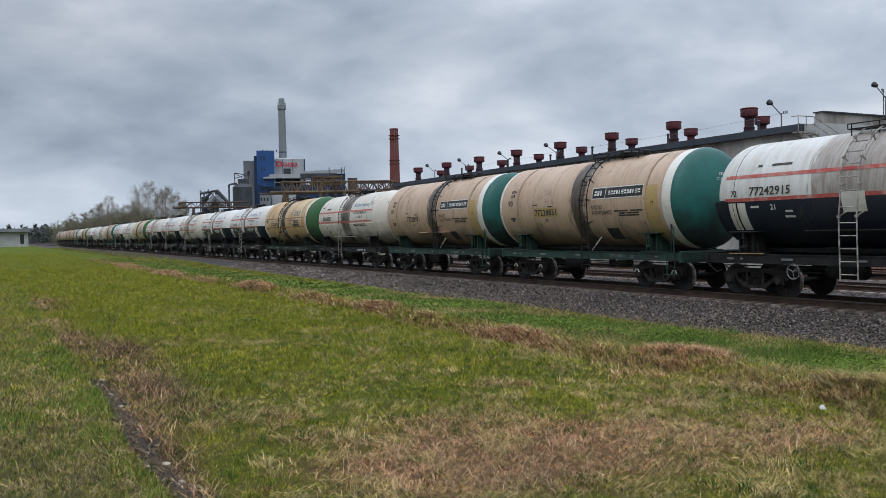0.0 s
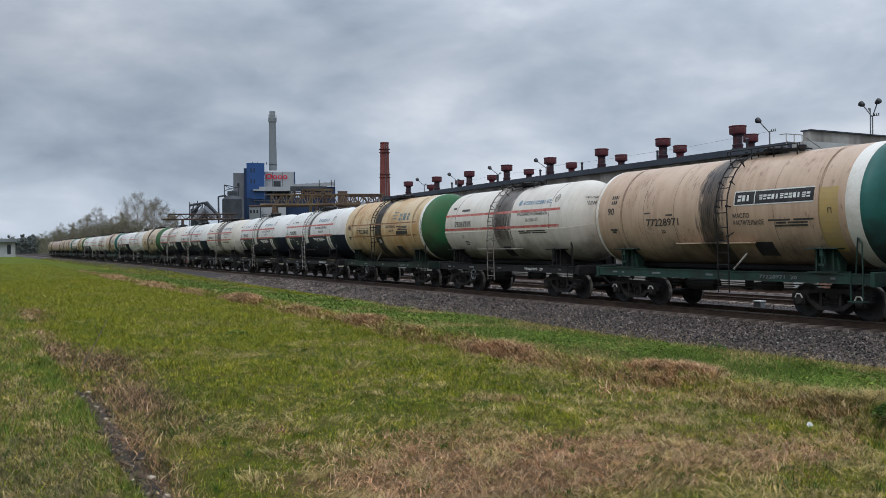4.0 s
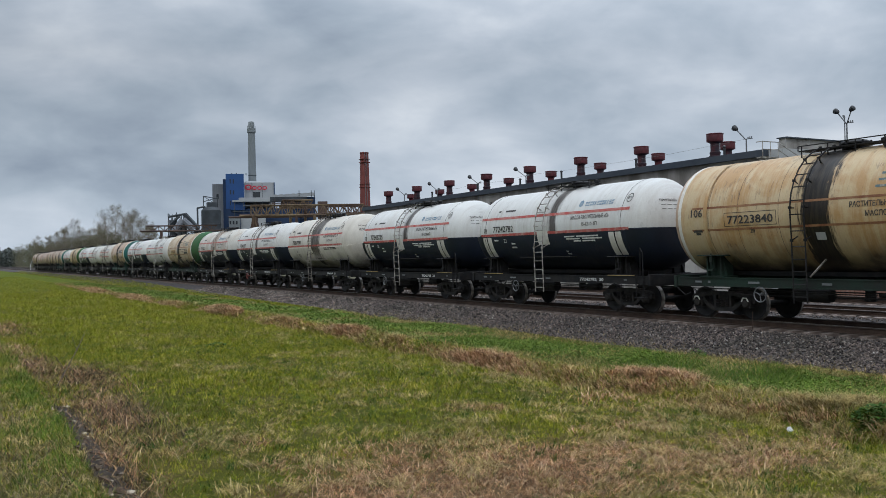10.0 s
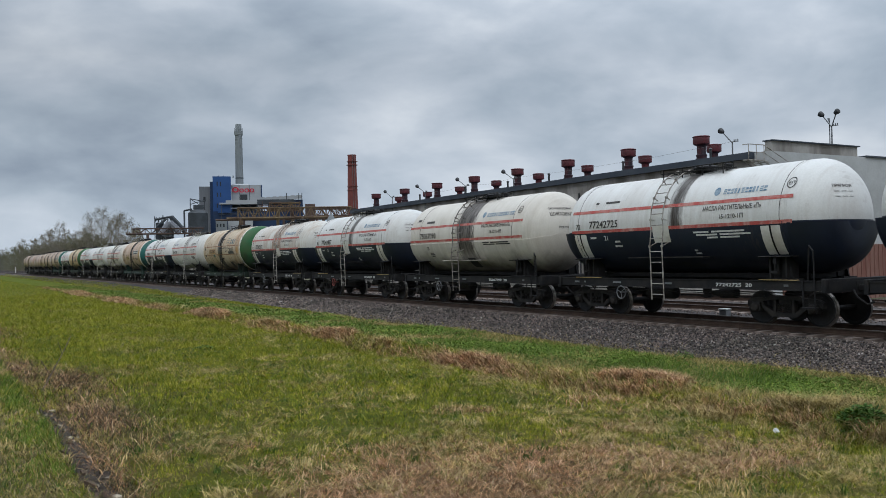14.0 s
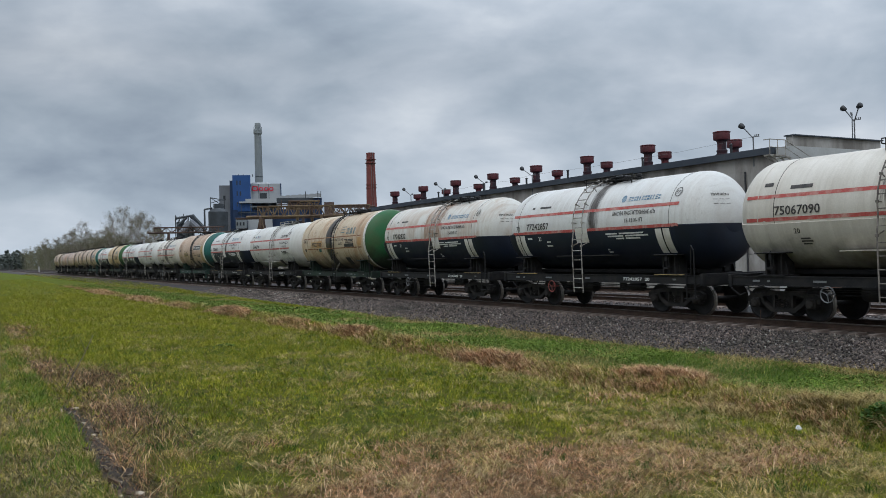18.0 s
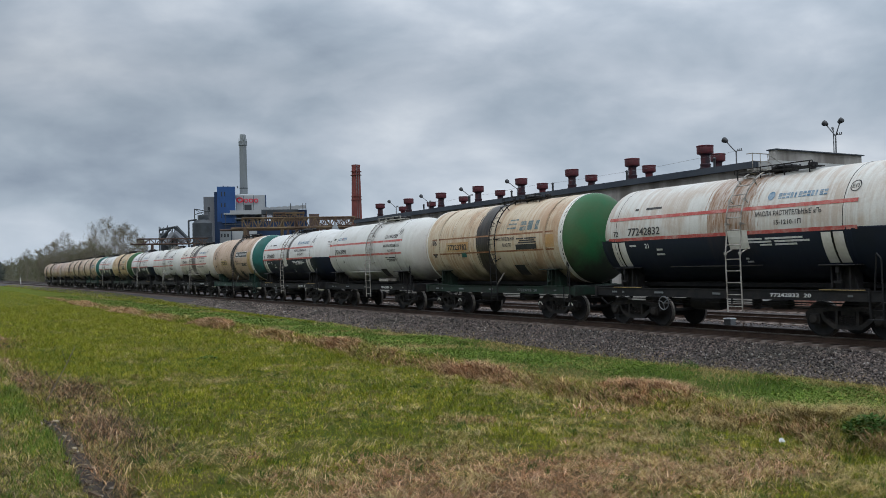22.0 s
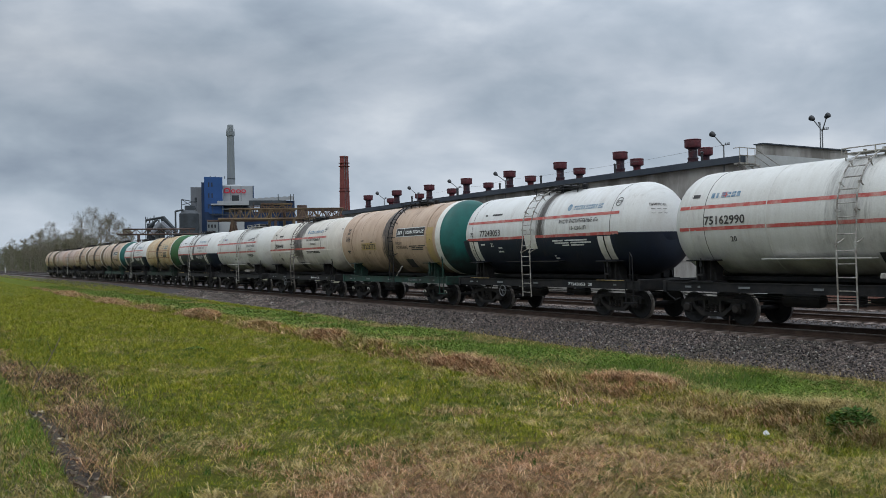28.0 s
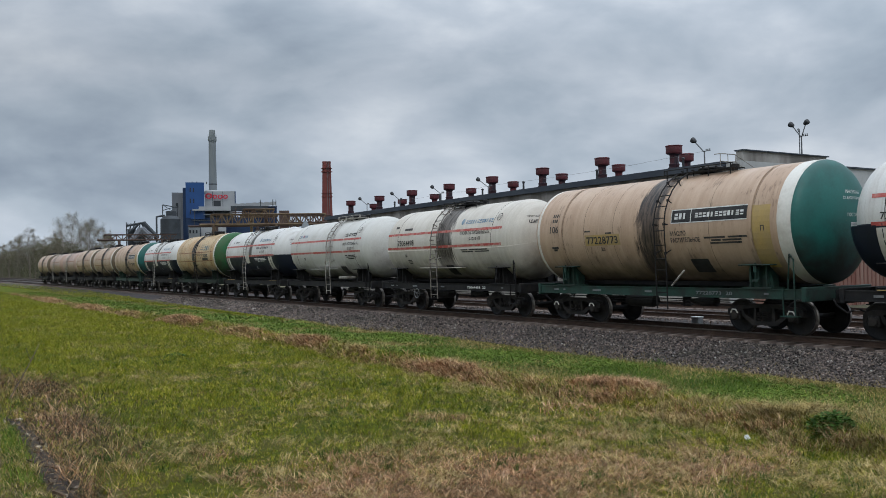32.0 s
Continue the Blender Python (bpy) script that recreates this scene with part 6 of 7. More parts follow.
def gantry(name, az0, az1, d, el, depth_el, mat, label, panels=12, legs=(0.1, 0.55, 0.9)):
    g = thing(name, pose(0, 0, 0), label, "gantry")
    (xa, ya), (xb, yb) = polar(az0, d), polar(az1, d)
    zt, zb = height(el, d), height(el - depth_el, d)
    n = Vector((yb - ya, -(xb - xa), 0)).normalized() * 2.4
    for side in (0, 1):
        o = n * side
        P = lambda f, z: (xa + (xb - xa) * f + o.x, ya + (yb - ya) * f + o.y, z)
        part("bottom_chord", Shape().rod(P(0, zb), P(1, zb), 0.15, n=6), mat, g)
        part("top_chord", Shape().rod(P(0.08, zt), P(0.92, zt), 0.11, n=6), mat, g)
        for k in range(panels):
            f0, f1 = 0.08 + 0.84 * k / panels, 0.08 + 0.84 * (k + 1) / panels
            part("lattice", Shape().rod(P(f0, zb if k % 2 else zt), P(f1, zt if k % 2 else zb), 0.075, n=5), mat, g)
            part("upright", Shape().rod(P(f0, zb), P(f0, zt), 0.06, n=5), mat, g)
        for f in legs:
            part("leg", Shape().rod(P(f, 0), P(f, zb), 0.28, n=6).rod(P(f - 0.04, zb * 0.55), P(f, zb), 0.12, n=5).rod(P(f + 0.04, zb * 0.55), P(f, zb), 0.12, n=5), mat, g)
    return g


gantry("crane_gantry", 16.7, 25.4, 165, 3.22, 0.66, "gantry", "rusty yellow lattice crane gantry", 22)
gantry("crane_gantry", 16.0, 24.6, 178, 2.62, 0.14, "gantry_dark", "low rusty runway beam behind the crane", 10, (0.2, 0.5, 0.8))
gantry("crane_gantry", 19.2, 21.6, 168, 3.55, 0.42, "gantry", "rusty yellow crane trolley frame on the gantry", 6, (0.3, 0.7))
gantry("crane_gantry", 22.0, 25.3, 172, 3.12, 0.46, "gantry_dark", "dark brown lattice runway beside the chimney", 10, (0.15, 0.8))
gantry("pipe_bridge", 10.5, 15.6, 200, 1.98, 0.33, "gantry_dark", "dark brown lattice pipe bridge on legs", 12, (0.25, 0.75))


def shed(az0, az1, d, top, mat, label, roof="coping"):
    s = thing("factory_shed", pose(0, 0, 0), label, "shed")
    block("wall", az0, az1, d, 14, 0, top, mat, s)
    block("roof", az0 - 0.1, az1 + 0.1, d - 0.6, 15, top + 0.004, top + 0.6, roof, s)
    for k in range(6):
        a = az0 + (az1 - az0) * (k + 0.25) / 6
        w = block("window", a, a + (az1 - az0) / 14, d - 0.1, 0.2, top * 0.45, top * 0.75, "glass", s)


shed(14.2, 20.2, 235, 9.5, "wall", "low concrete factory shed")
shed(20.2, 27.0, 150, 7.0, "wall_red", "low red-brown factory shed")
for k, az in enumerate((21.9, 22.5, 23.4)):
    x, y = polar(az, 155)
    solid("roof_hood", Shape().lathe([(0.9, 6.5), (0.9, 8.4), (1.2, 8.5), (1.2, 9.1), (0.1, 9.3)] if k != 2 else [(1.3, 7), (1.2, 9.0), (0.2, 11.0)], (0, 0, 0), n=14), "vent_red" if k != 2 else "stack_grey", "roof hood on the factory shed", "roof vent", pose(x, y, 0), "factory roof hoods")

# low station building and wall far down the line
far_b = thing("station_building", pose(0, 0, 0), "low pale building with a grey-blue roof beyond the meadow", "building")
block("wall", -1.2, 2.1, 420, 12, 0, height(0.28, 420), "wall_light", far_b)
block("roof", -1.4, 2.2, 418, 15, height(0.30, 420), height(0.50, 420), "stack_grey", far_b)
for k in range(8):
    block("window", -1.0 + 0.38 * k, -0.8 + 0.38 * k, 419.9, 0.05, 1.2, height(0.15, 420), "glass", far_b)


# ---- trees and woods ----
def leaf_cloud(centres, radii, per, size):
    """Small tilted leaves scattered round many twig ends."""
    n = len(centres) * per
    c = np.repeat(np.array(centres), per, 0) + rng.normal(0, 1, (n, 3)) * np.repeat(np.array(radii), per)[:, None]
    a, b = rng.normal(0, 1, (n, 3)), rng.normal(0, 1, (n, 3))
    a /= np.linalg.norm(a, axis=1)[:, None]
    b -= a * (a * b).sum(1)[:, None]
    b /= np.linalg.norm(b, axis=1)[:, None]
    s = (size * (0.6 + 0.8 * rng.random(n)))[:, None]
    return np.stack([c - a * s, c + b * s * 0.45, c + a * s, c - b * s * 0.45], 1)


def tree(name, x, y, tall, seed, label, leaf_mat="leaves", per=10, leaf=0.11, bare=0.5, bark="bark"):
    r = random.Random(seed)
    t = thing(name, pose(x, y, 0), label, "tree", "trees by the line")
    trunk = Shape()
    pts = [Vector((0, 0, -0.2))]
    for k in range(1, 9):
        pts.append(Vector((r.uniform(-0.02, 0.02) * tall + pts[-1].x * 0.7, r.uniform(-0.02, 0.02) * tall + pts[-1].y * 0.7, tall * k / 8 * 0.96)))
    base = tall * 0.014 + 0.03
    for k in range(8):
        trunk.rod(pts[k], pts[k + 1], base * (1 - k / 8.6), base * (1 - (k + 1) / 8.6), n=7, caps=False)
    limbs, ends, rad = Shape(), [], []
    for k in range(int(26 + tall)):
        f = r.uniform(0.22, 0.98)
        i = min(7, int(f * 8))
        o = pts[i].lerp(pts[i + 1], f * 8 - i)
        ang, reach = r.uniform(0, 6.283), tall * (0.07 + 0.20 * (1 - f) ** 0.7) * r.uniform(0.6, 1.15)
        mid = o + Vector((math.cos(ang) * reach * 0.55, math.sin(ang) * reach * 0.55, reach * r.uniform(0.5, 0.85)))
        end = mid + Vector((math.cos(ang) * reach * 0.45, math.sin(ang) * reach * 0.45, reach * r.uniform(0.15, 0.6)))
        w = base * 0.34 * (1.1 - f)
        limbs.rod(o, mid, w + 0.015, w * 0.6 + 0.01, n=4, caps=False)
        limbs.rod(mid, end, w * 0.6 + 0.01, 0.008, n=4, caps=False)
        for q in range(7):
            s0 = mid.lerp(end, r.random()) if q else end
            s1 = s0 + Vector((r.gauss(0, 1), r.gauss(0, 1), r.gauss(0.3, 1))) * reach * 0.24
            limbs.rod(s0, s1, 0.014, 0.006, n=3, caps=False)
            ends += [tuple(s1), tuple(s0.lerp(s1, 0.5))]
            rad += [tall * 0.022, tall * 0.018]
    part("trunk", trunk, bark, t)
    part("branchwork", limbs, "twigs", t, "bare twiggy limbs")
    v = leaf_cloud(ends, rad, per, leaf)
    soup("crown", v, [(0, 1, 2, 3)], leaf_mat, "", "", parent=t)
    return t


k = 0
for az, d, el in ((8.55, 262, 2.95), (9.0, 250, 3.25), (9.5, 244, 2.9), (10.15, 238, 2.98), (10.6, 236, 2.5), (6.2, 352, 2.0), (6.65, 330, 2.3), (7.0, 318, 1.9), (5.2, 415, 1.35), (11.2, 226, 1.9), (4.6, 470, 1.35), (5.6, 390, 1.55), (5.9, 372, 1.75), (7.4, 300, 1.7), (7.8, 288, 1.9), (8.2, 275, 2.2), (9.9, 246, 2.7), (10.9, 232, 2.2)):
    x, y = polar(az, d)
    tree("birch_tree" if k % 3 else "aspen_tree", x, y, height(el, d), 40 + k, "slender early-spring tree in thin leaf behind the sidings", per=9 if el > 2.2 else 14, leaf=0.075, bark="bark" if el > 2.4 else "twigs")
    k += 1


def woods(name, az0, az1, d, spread, n, el0, el1, mat, label, leaf=0.5, per=60, along=False):
    """A far edge of wood: many crowns, each a loose heap of leaf clumps."""
    c, r, sticks = [], [], Shape()
    for i in range(n):
        f = rng.random()
        az = az0 + (az1 - az0) * f
        dd = d + spread * rng.random() ** 1.5
        if along:
            dd = dd / math.sin(radians(az))
        x, y = polar(az, dd)
        h = height((el0 + (el1 - el0) * f) * (0.5 + 0.62 * rng.random() ** 1.4), dd)
        sticks.rod((x, y, 0), (x, y, h * 0.9), 0.12, 0.03, n=4, caps=False)
        for q in range(7):
            g = (q + 0.6) / 7
            c.append((x + rng.normal() * h * 0.10, y + rng.normal() * h * 0.10, h * (0.08 + 0.88 * g)))
            r.append(h * 0.085 * (1.25 - 0.8 * g))
    ob = tagged(new(name), label, "woods", kind="stuff")
    part("stems", sticks, "twigs", ob)
    soup("foliage", leaf_cloud(c, r, per, leaf), [(0, 1, 2, 3)], mat, "", "", parent=ob)


woods("wood_edge", 3.3, 9.0, 38, 16, 330, 0.85, 1.75, "woods", "scrubby spring wood edge beside the line", 0.16, 95, along=True)
woods("wood_edge", 9.0, 13.0, 225, 30, 60, 1.3, 1.2, "woods", "scrubby spring bushes behind the pipe bridge", 0.18, 70)
woods("far_woods", -12, 3.4, 640, 90, 170, 0.75, 0.72, "woods_dark", "dark far woods on the horizon", 1.0, 20)
woods("far_woods", -60, -12, 700, 90, 200, 0.6, 0.7, "woods_dark", "dark far woods on the horizon", 1.4, 14)
woods("far_woods", 26, 120, 330, 60, 240, 1.2, 1.2, "woods_dark", "dark far woods behind the warehouse", 1.2, 14)


# ---- grass ----
def wave(x, y, s, seed):
    """Cheap smooth field in 0..1 for patchiness."""
    a = np.sin(x * s + seed) + np.sin(y * s * 0.83 + seed * 1.7) + np.sin((x + y) * s * 0.61 + seed * 2.3) + np.sin((x - y) * s * 1.37 + seed * 0.7)
    return 0.5 + a / 8


def scatter(n, y0, y1, x_left, x_right):
    """Random places in the wedge that the meadow shows, thinning with distance."""
    u = rng.random(n)
    y = y0 * (y1 / y0) ** u
    xl, xr = x_left(y), x_right(y)
    return xl + (xr - xl) * rng.random(n), y


def blades(x, y, z0, h, w, lean, flat=0.0, toward=None, fan=1.0):
    """Bent two-segment grass blades."""
    n = len(x)
    a = rng.random(n) * 2 * math.pi if toward is None else toward + rng.normal(0, fan, n)
    d = np.stack([np.cos(a), np.sin(a), np.zeros(n)], 1)
    face = rng.random(n) * 2 * math.pi
    s = np.stack([np.cos(face), np.sin(face), np.zeros(n)], 1)
    p = np.stack([x, y, z0 - 0.01], 1)
    ln = (lean * (0.4 + 1.2 * rng.random(n)))[:, None]
    hh = h[:, None] if isinstance(h, np.ndarray) else np.full((n, 1), h)
    up = np.array([[0, 0, 1.0]])
    mid = p + up * hh * (0.62 - 0.4 * flat) + d * hh * ln * 0.35
    tip = p + up * hh * (1.0 - 0.85 * flat) + d * hh * ln
    ww = w[:, None] if isinstance(w, np.ndarray) else w
    return np.stack([p - s * ww, p + s * ww, mid + s * ww * 0.8, tip, mid - s * ww * 0.8], 1)


FACES5 = [(0, 1, 2), (0, 2, 4), (4, 2, 3)]
KERB = lambda y: 1.76 + 0.05 * np.sin(y * 0.9)
LEFT = lambda y: -1.6 - 0.02 * y
RIGHT = lambda y: np.minimum(12.3, 1.4 + 1.75 * y)


def bumps(x, y, spots):
    """Sum of soft oval spots (x, y, half width, half length, strength)."""
    return sum(k * np.exp(-((x - a) / p) ** 2 - ((y - b) / q) ** 2) for a, b, p, q, k in spots)


RED_SPOTS = ((5.0, 10.2, 1.3, 1.2, 1.0), (7.0, 9.0, 1.5, 1.1, 1.1), (5.5, 8.6, 1.4, 0.8, 1.0), (4.3, 8.9, 0.8, 1.0, 0.7), (9.6, 10.6, 0.9, 0.5, 0.55), (10.2, 8.3, 1.0, 0.6, 0.55), (8.9, 7.6, 1.0, 0.7, 0.6), (10.9, 12.4, 0.6, 0.9, 0.5), (8.3, 13.5, 0.7, 0.5, 0.4), (3.6, 12.6, 0.7, 0.6, 0.4))
DEBRIS = ((2.55, 16.8, 0.55, 2.2, 1.0), (2.75, 22.0, 0.6, 2.0, 0.9), (1.95, 25.5, 0.5, 2.0, 0.7), (1.65, 31.0, 0.5, 2.5, 0.7), (2.1, 42.0, 0.7, 4.0, 0.6), (1.95, 11.5, 0.22, 2.6, 0.7), (2.6, 13.2, 0.5, 0.8, 0.35))
GREEN_SPOTS = ((6.6, 13.4, 1.6, 1.1, 0.5), (9.3, 14.8, 1.2, 1.6, 0.5), (8.2, 11.4, 0.8, 0.9, 0.45), (5.0, 17.0, 2.2, 3.0, 0.45), (7.5, 26.0, 3.0, 5.0, 0.45), (11.4, 8.4, 0.7, 1.0, 0.5), (3.2, 30.0, 2.0, 8.0, 0.4), (9.0, 19.5, 1.6, 1.6, 0.3))


def tufted(n, per, y0, y1, spread):
    """Places gathered in tufts."""
    tx, ty = scatter(n, y0, y1, LEFT, RIGHT)
    k = np.clip(np.hypot(tx, ty) / 14, 0.8, 3.0) * (0.5 + rng.random(n))
    return np.repeat(tx, per) + rng.normal(0, 1, n * per) * np.repeat(k, per) * spread, np.repeat(ty, per) + rng.normal(0, 1, n * per) * np.repeat(k, per) * spread


def cells(x, y, wide, deep, seed):
    """A random value in 0..1 for each ragged cell of the meadow, so that like grows beside like."""
    i = np.floor(x / wide + 0.8 * np.sin(y * 2.3 / deep) + 0.5 * np.sin(y * 0.31)).astype(np.int64)
    j = np.floor(y / deep + 0.8 * np.sin(x * 2.9 / wide)).astype(np.int64)
    h = np.sin(i * 127.1 + j * 311.7 + seed * 74.7) * 43758.5453
    return h - np.floor(h)


def meadow():
    ax, ay = scatter(310000, 4.6, 200, LEFT, RIGHT)
    bx, by = tufted(13000, 15, 4.8, 90, 0.055)
    x, y = np.concatenate([ax, bx]), np.concatenate([ay, by])
    tuft = np.arange(len(x)) >= len(ax)
    dist = np.hypot(x, y)
    dry = wave(x, y, 0.9, 2.0) * 0.4 + wave(x, y, 2.7, 5.0) * 0.35 + wave(x, y, 7.1, 1.0) * 0.25
    red = np.clip(bumps(x, y, RED_SPOTS) + 0.9 * (wave(x, y, 4.3, 3.0) - 0.5), 0, 0.95)
    red = np.where(bumps(x, y, RED_SPOTS) > 0.12, red, 0)
    near_ditch = np.clip((x - 6.5) / 4, 0, 1) * np.clip((26 - y) / 10, 0, 1)
    p_dry = np.clip(0.19 + 2.1 * (dry - 0.48) + 0.24 * np.clip((15 - y) / 6, 0, 1) + 0.15 * near_ditch - bumps(x, y, GREEN_SPOTS) + 0.9 * (cells(x, y, 0.26, 0.38, 1.0) - 0.62) + 0.5 * (cells(x, y, 0.7, 1.1, 2.0) - 0.55), 0.03, 0.85) * np.clip((50 - y) / 28, 0.3, 1)
    kind = np.where(rng.random(len(x)) < red * 0.9, 2, np.where(rng.random(len(x)) < p_dry, 1, 0))
    path = 1.3 * np.exp(-((x - KERB(y) - 0.03) / 0.17) ** 4) * np.clip((19 - y) / 3, 0, 1) + bumps(x, y, DEBRIS) * 1.15
    keep = rng.random(len(x)) > np.clip(path, 0, 0.95)
    z = ground_z(x, y)
    size = np.clip(dist / 15, 0.75, 3.2)
    tall = (0.55 + 0.7 * wave(x, y, 1.7, 6.0)) * (0.65 + 0.8 * cells(x, y, 0.2, 0.28, 3.0) ** 1.5)
    for code, name, mat, label, h, w, lean, flat in (
            (0, "meadow_grass", "grass", "fresh green meadow grass", 0.064, 0.0036, 0.75, 0.0),
            (1, "dry_grass", "straw", "dry straw lying in the meadow", 0.145, 0.0040, 1.05, 0.80),
            (2, "dead_stalks", "reed", "reddish-brown dead stalks in the meadow", 0.16, 0.0046, 1.05, 0.66)):
        m = keep & (kind == code)
        n = m.sum()
        hh = h * (0.45 + 0.9 * rng.random(n)) * np.clip(size[m], 0.8, 2.0) * np.where(code == 0, tall[m], 1.0) * np.where(tuft[m], 1.35, 1.0)
        v = blades(x[m], y[m], z[m], hh, w * size[m] * np.where(tuft[m], 1.15, 1.0), np.full(n, lean), flat)
        away = dist[m] > 22
        soup(name, v[~away], FACES5, mat, label, "grass")
        soup("far_" + name, v[away][:, [0, 1, 3]], [(0, 1, 2)], mat, label, "grass")
    # bleached straw stands out of the meadow in separate tufts
    cx, cy = tufted(420, 34, 5.5, 38, 0.08)
    ok = bumps(cx, cy, GREEN_SPOTS) < 0.3
    cx, cy = cx[ok], cy[ok]
    soup("straw_tufts", blades(cx, cy, ground_z(cx, cy), 0.17 * (0.5 + 0.8 * rng.random(len(cx))), np.full(len(cx), 0.0046), np.full(len(cx), 1.0), 0.45), FACES5, "straw", "bleached straw tufts in the meadow", "grass")
    # flattened mats of straw, each combed one way
    n, per = 170, 60
    mx, my = scatter(n, 6.0, 30, lambda v: np.full_like(v, 2.6), RIGHT)
    comb = rng.random(n) * 2 * math.pi
    cx, cy = np.repeat(mx, per) + rng.normal(0, 0.13, n * per), np.repeat(my, per) + rng.normal(0, 0.16, n * per)
    ok = bumps(cx, cy, GREEN_SPOTS) < 0.35
    cx, cy, way = cx[ok], cy[ok], np.repeat(comb, per)[ok]
    soup("straw_mats", blades(cx, cy, ground_z(cx, cy) + 0.02 + 0.03 * rng.random(len(cx)), 0.26 * (0.5 + 0.7 * rng.random(len(cx))), np.full(len(cx), 0.0044), np.full(len(cx), 1.0), 0.9, way, 0.35), FACES5, "straw", "flattened mats of bleached straw in the meadow", "grass")
    # darker fresh tufts between the straw
    cx, cy = tufted(360, 26, 5.5, 40, 0.07)
    soup("grass_tufts", blades(cx, cy, ground_z(cx, cy), 0.12 * (0.5 + 0.8 * rng.random(len(cx))), np.full(len(cx), 0.0042), np.full(len(cx), 0.7), 0.0), FACES5, "leafy", "dark fresh grass tufts in the meadow", "grass")
    # ranker growth left of the broken kerb: matted straw with fresh blades pushing through
    x, y = scatter(64000, 6.5, 60, LEFT, lambda v: KERB(v) - 0.12)
    lie = cells(x, y, 0.34, 0.55, 5.0) * 0.55 + wave(x, y, 1.3, 8.0) * 0.6 + 0.22 * np.clip((15 - y) / 5, 0, 1) - 0.25 * np.exp(-((x - 1.45) / 0.3) ** 2) - 0.2 * np.exp(-((y - 22) / 3.5) ** 2)
    pick = rng.random(len(x)) * 0.5 + lie
    for m, name, mat, label, h, flat in ((pick < 0.64, "verge_grass", "lush", "taller fresh grass along the broken kerb", 0.17, 0.0), ((pick >= 0.64) & (pick < 0.86), "verge_straw", "straw", "matted dry straw along the broken kerb", 0.20, 0.6), (pick >= 0.86, "verge_stalks", "verge_dead", "dark rotting stalks along the broken kerb", 0.20, 0.7)):
        k = m.sum()
        soup(name, blades(x[m], y[m], ground_z(x[m], y[m]), h * (0.4 + 0.9 * rng.random(k)), 0.0040 * np.clip(y[m] / 14, 0.8, 3), np.full(k, 0.8), flat), FACES5, mat, label, "grass")


# heaps of dead stalks along the ditch: x, y, half width, half length, mound height, share of pale straw
HEAPS = ((12.6, 13.15, 0.80, 1.20, 0.13, 0.15), (12.0, 18.9, 0.42, 2.2, 0.15, 0.15), (12.0, 15.3, 0.14, 0.5, 0.03, 0.8), (11.75, 10.7, 0.25, 0.8, 0.03, 0.95), (12.35, 9.3, 0.35, 0.6, 0.04, 1.0), (12.9, 8.9, 0.7, 0.5, 0.03, 1.0),
         (12.15, 24.2, 0.16, 0.9, 0.03, 0.8), (12.2, 28.2, 0.42, 1.9, 0.13, 0.25), (12.2, 34.5, 0.25, 1.6, 0.06, 0.6), (12.1, 44.0, 0.50, 4.0, 0.16, 0.25), (12.0, 55.0, 0.3, 2.5, 0.08, 0.5), (11.9, 67.0, 0.6, 5.5, 0.18, 0.3), (11.8, 88.0, 0.7, 8.0, 0.2, 0.3))


def clumps(name, x, y, wide, tall, per, leaf, mat, label):
    """Low domes of broad leaves."""
    n = len(x)
    a = rng.random(n * per) * 2 * math.pi
    rr = np.sqrt(rng.random(n * per))
    w, h = np.repeat(wide, per), np.repeat(tall, per)
    px, py = np.repeat(x, per) + rr * w * np.cos(a), np.repeat(y, per) + rr * w * np.sin(a)
    pz = ground_z(px, py) + h * (1 - rr ** 2) * (0.45 + 0.55 * rng.random(n * per))
    c = np.stack([px, py, pz], 1)
    f = a + rng.normal(0, 0.8, n * per)
    d = np.stack([np.cos(f), np.sin(f), rng.normal(0.15, 0.35, n * per)], 1)
    s = np.stack([-np.sin(f), np.cos(f), rng.normal(0, 0.35, n * per)], 1)
    k = (leaf * (0.6 + 0.8 * rng.random(n * per)) * np.clip(py / 22, 0.8, 2))[:, None]
    v = np.stack([c, c + d * k * 0.55 + s * k * 0.34, c + d * k * 1.15 - np.array([[0, 0, 0.012]]), c + d * k * 0.55 - s * k * 0.34], 1)
    return soup(name, v, [(0, 1, 2, 3)], mat, label, "herbs")


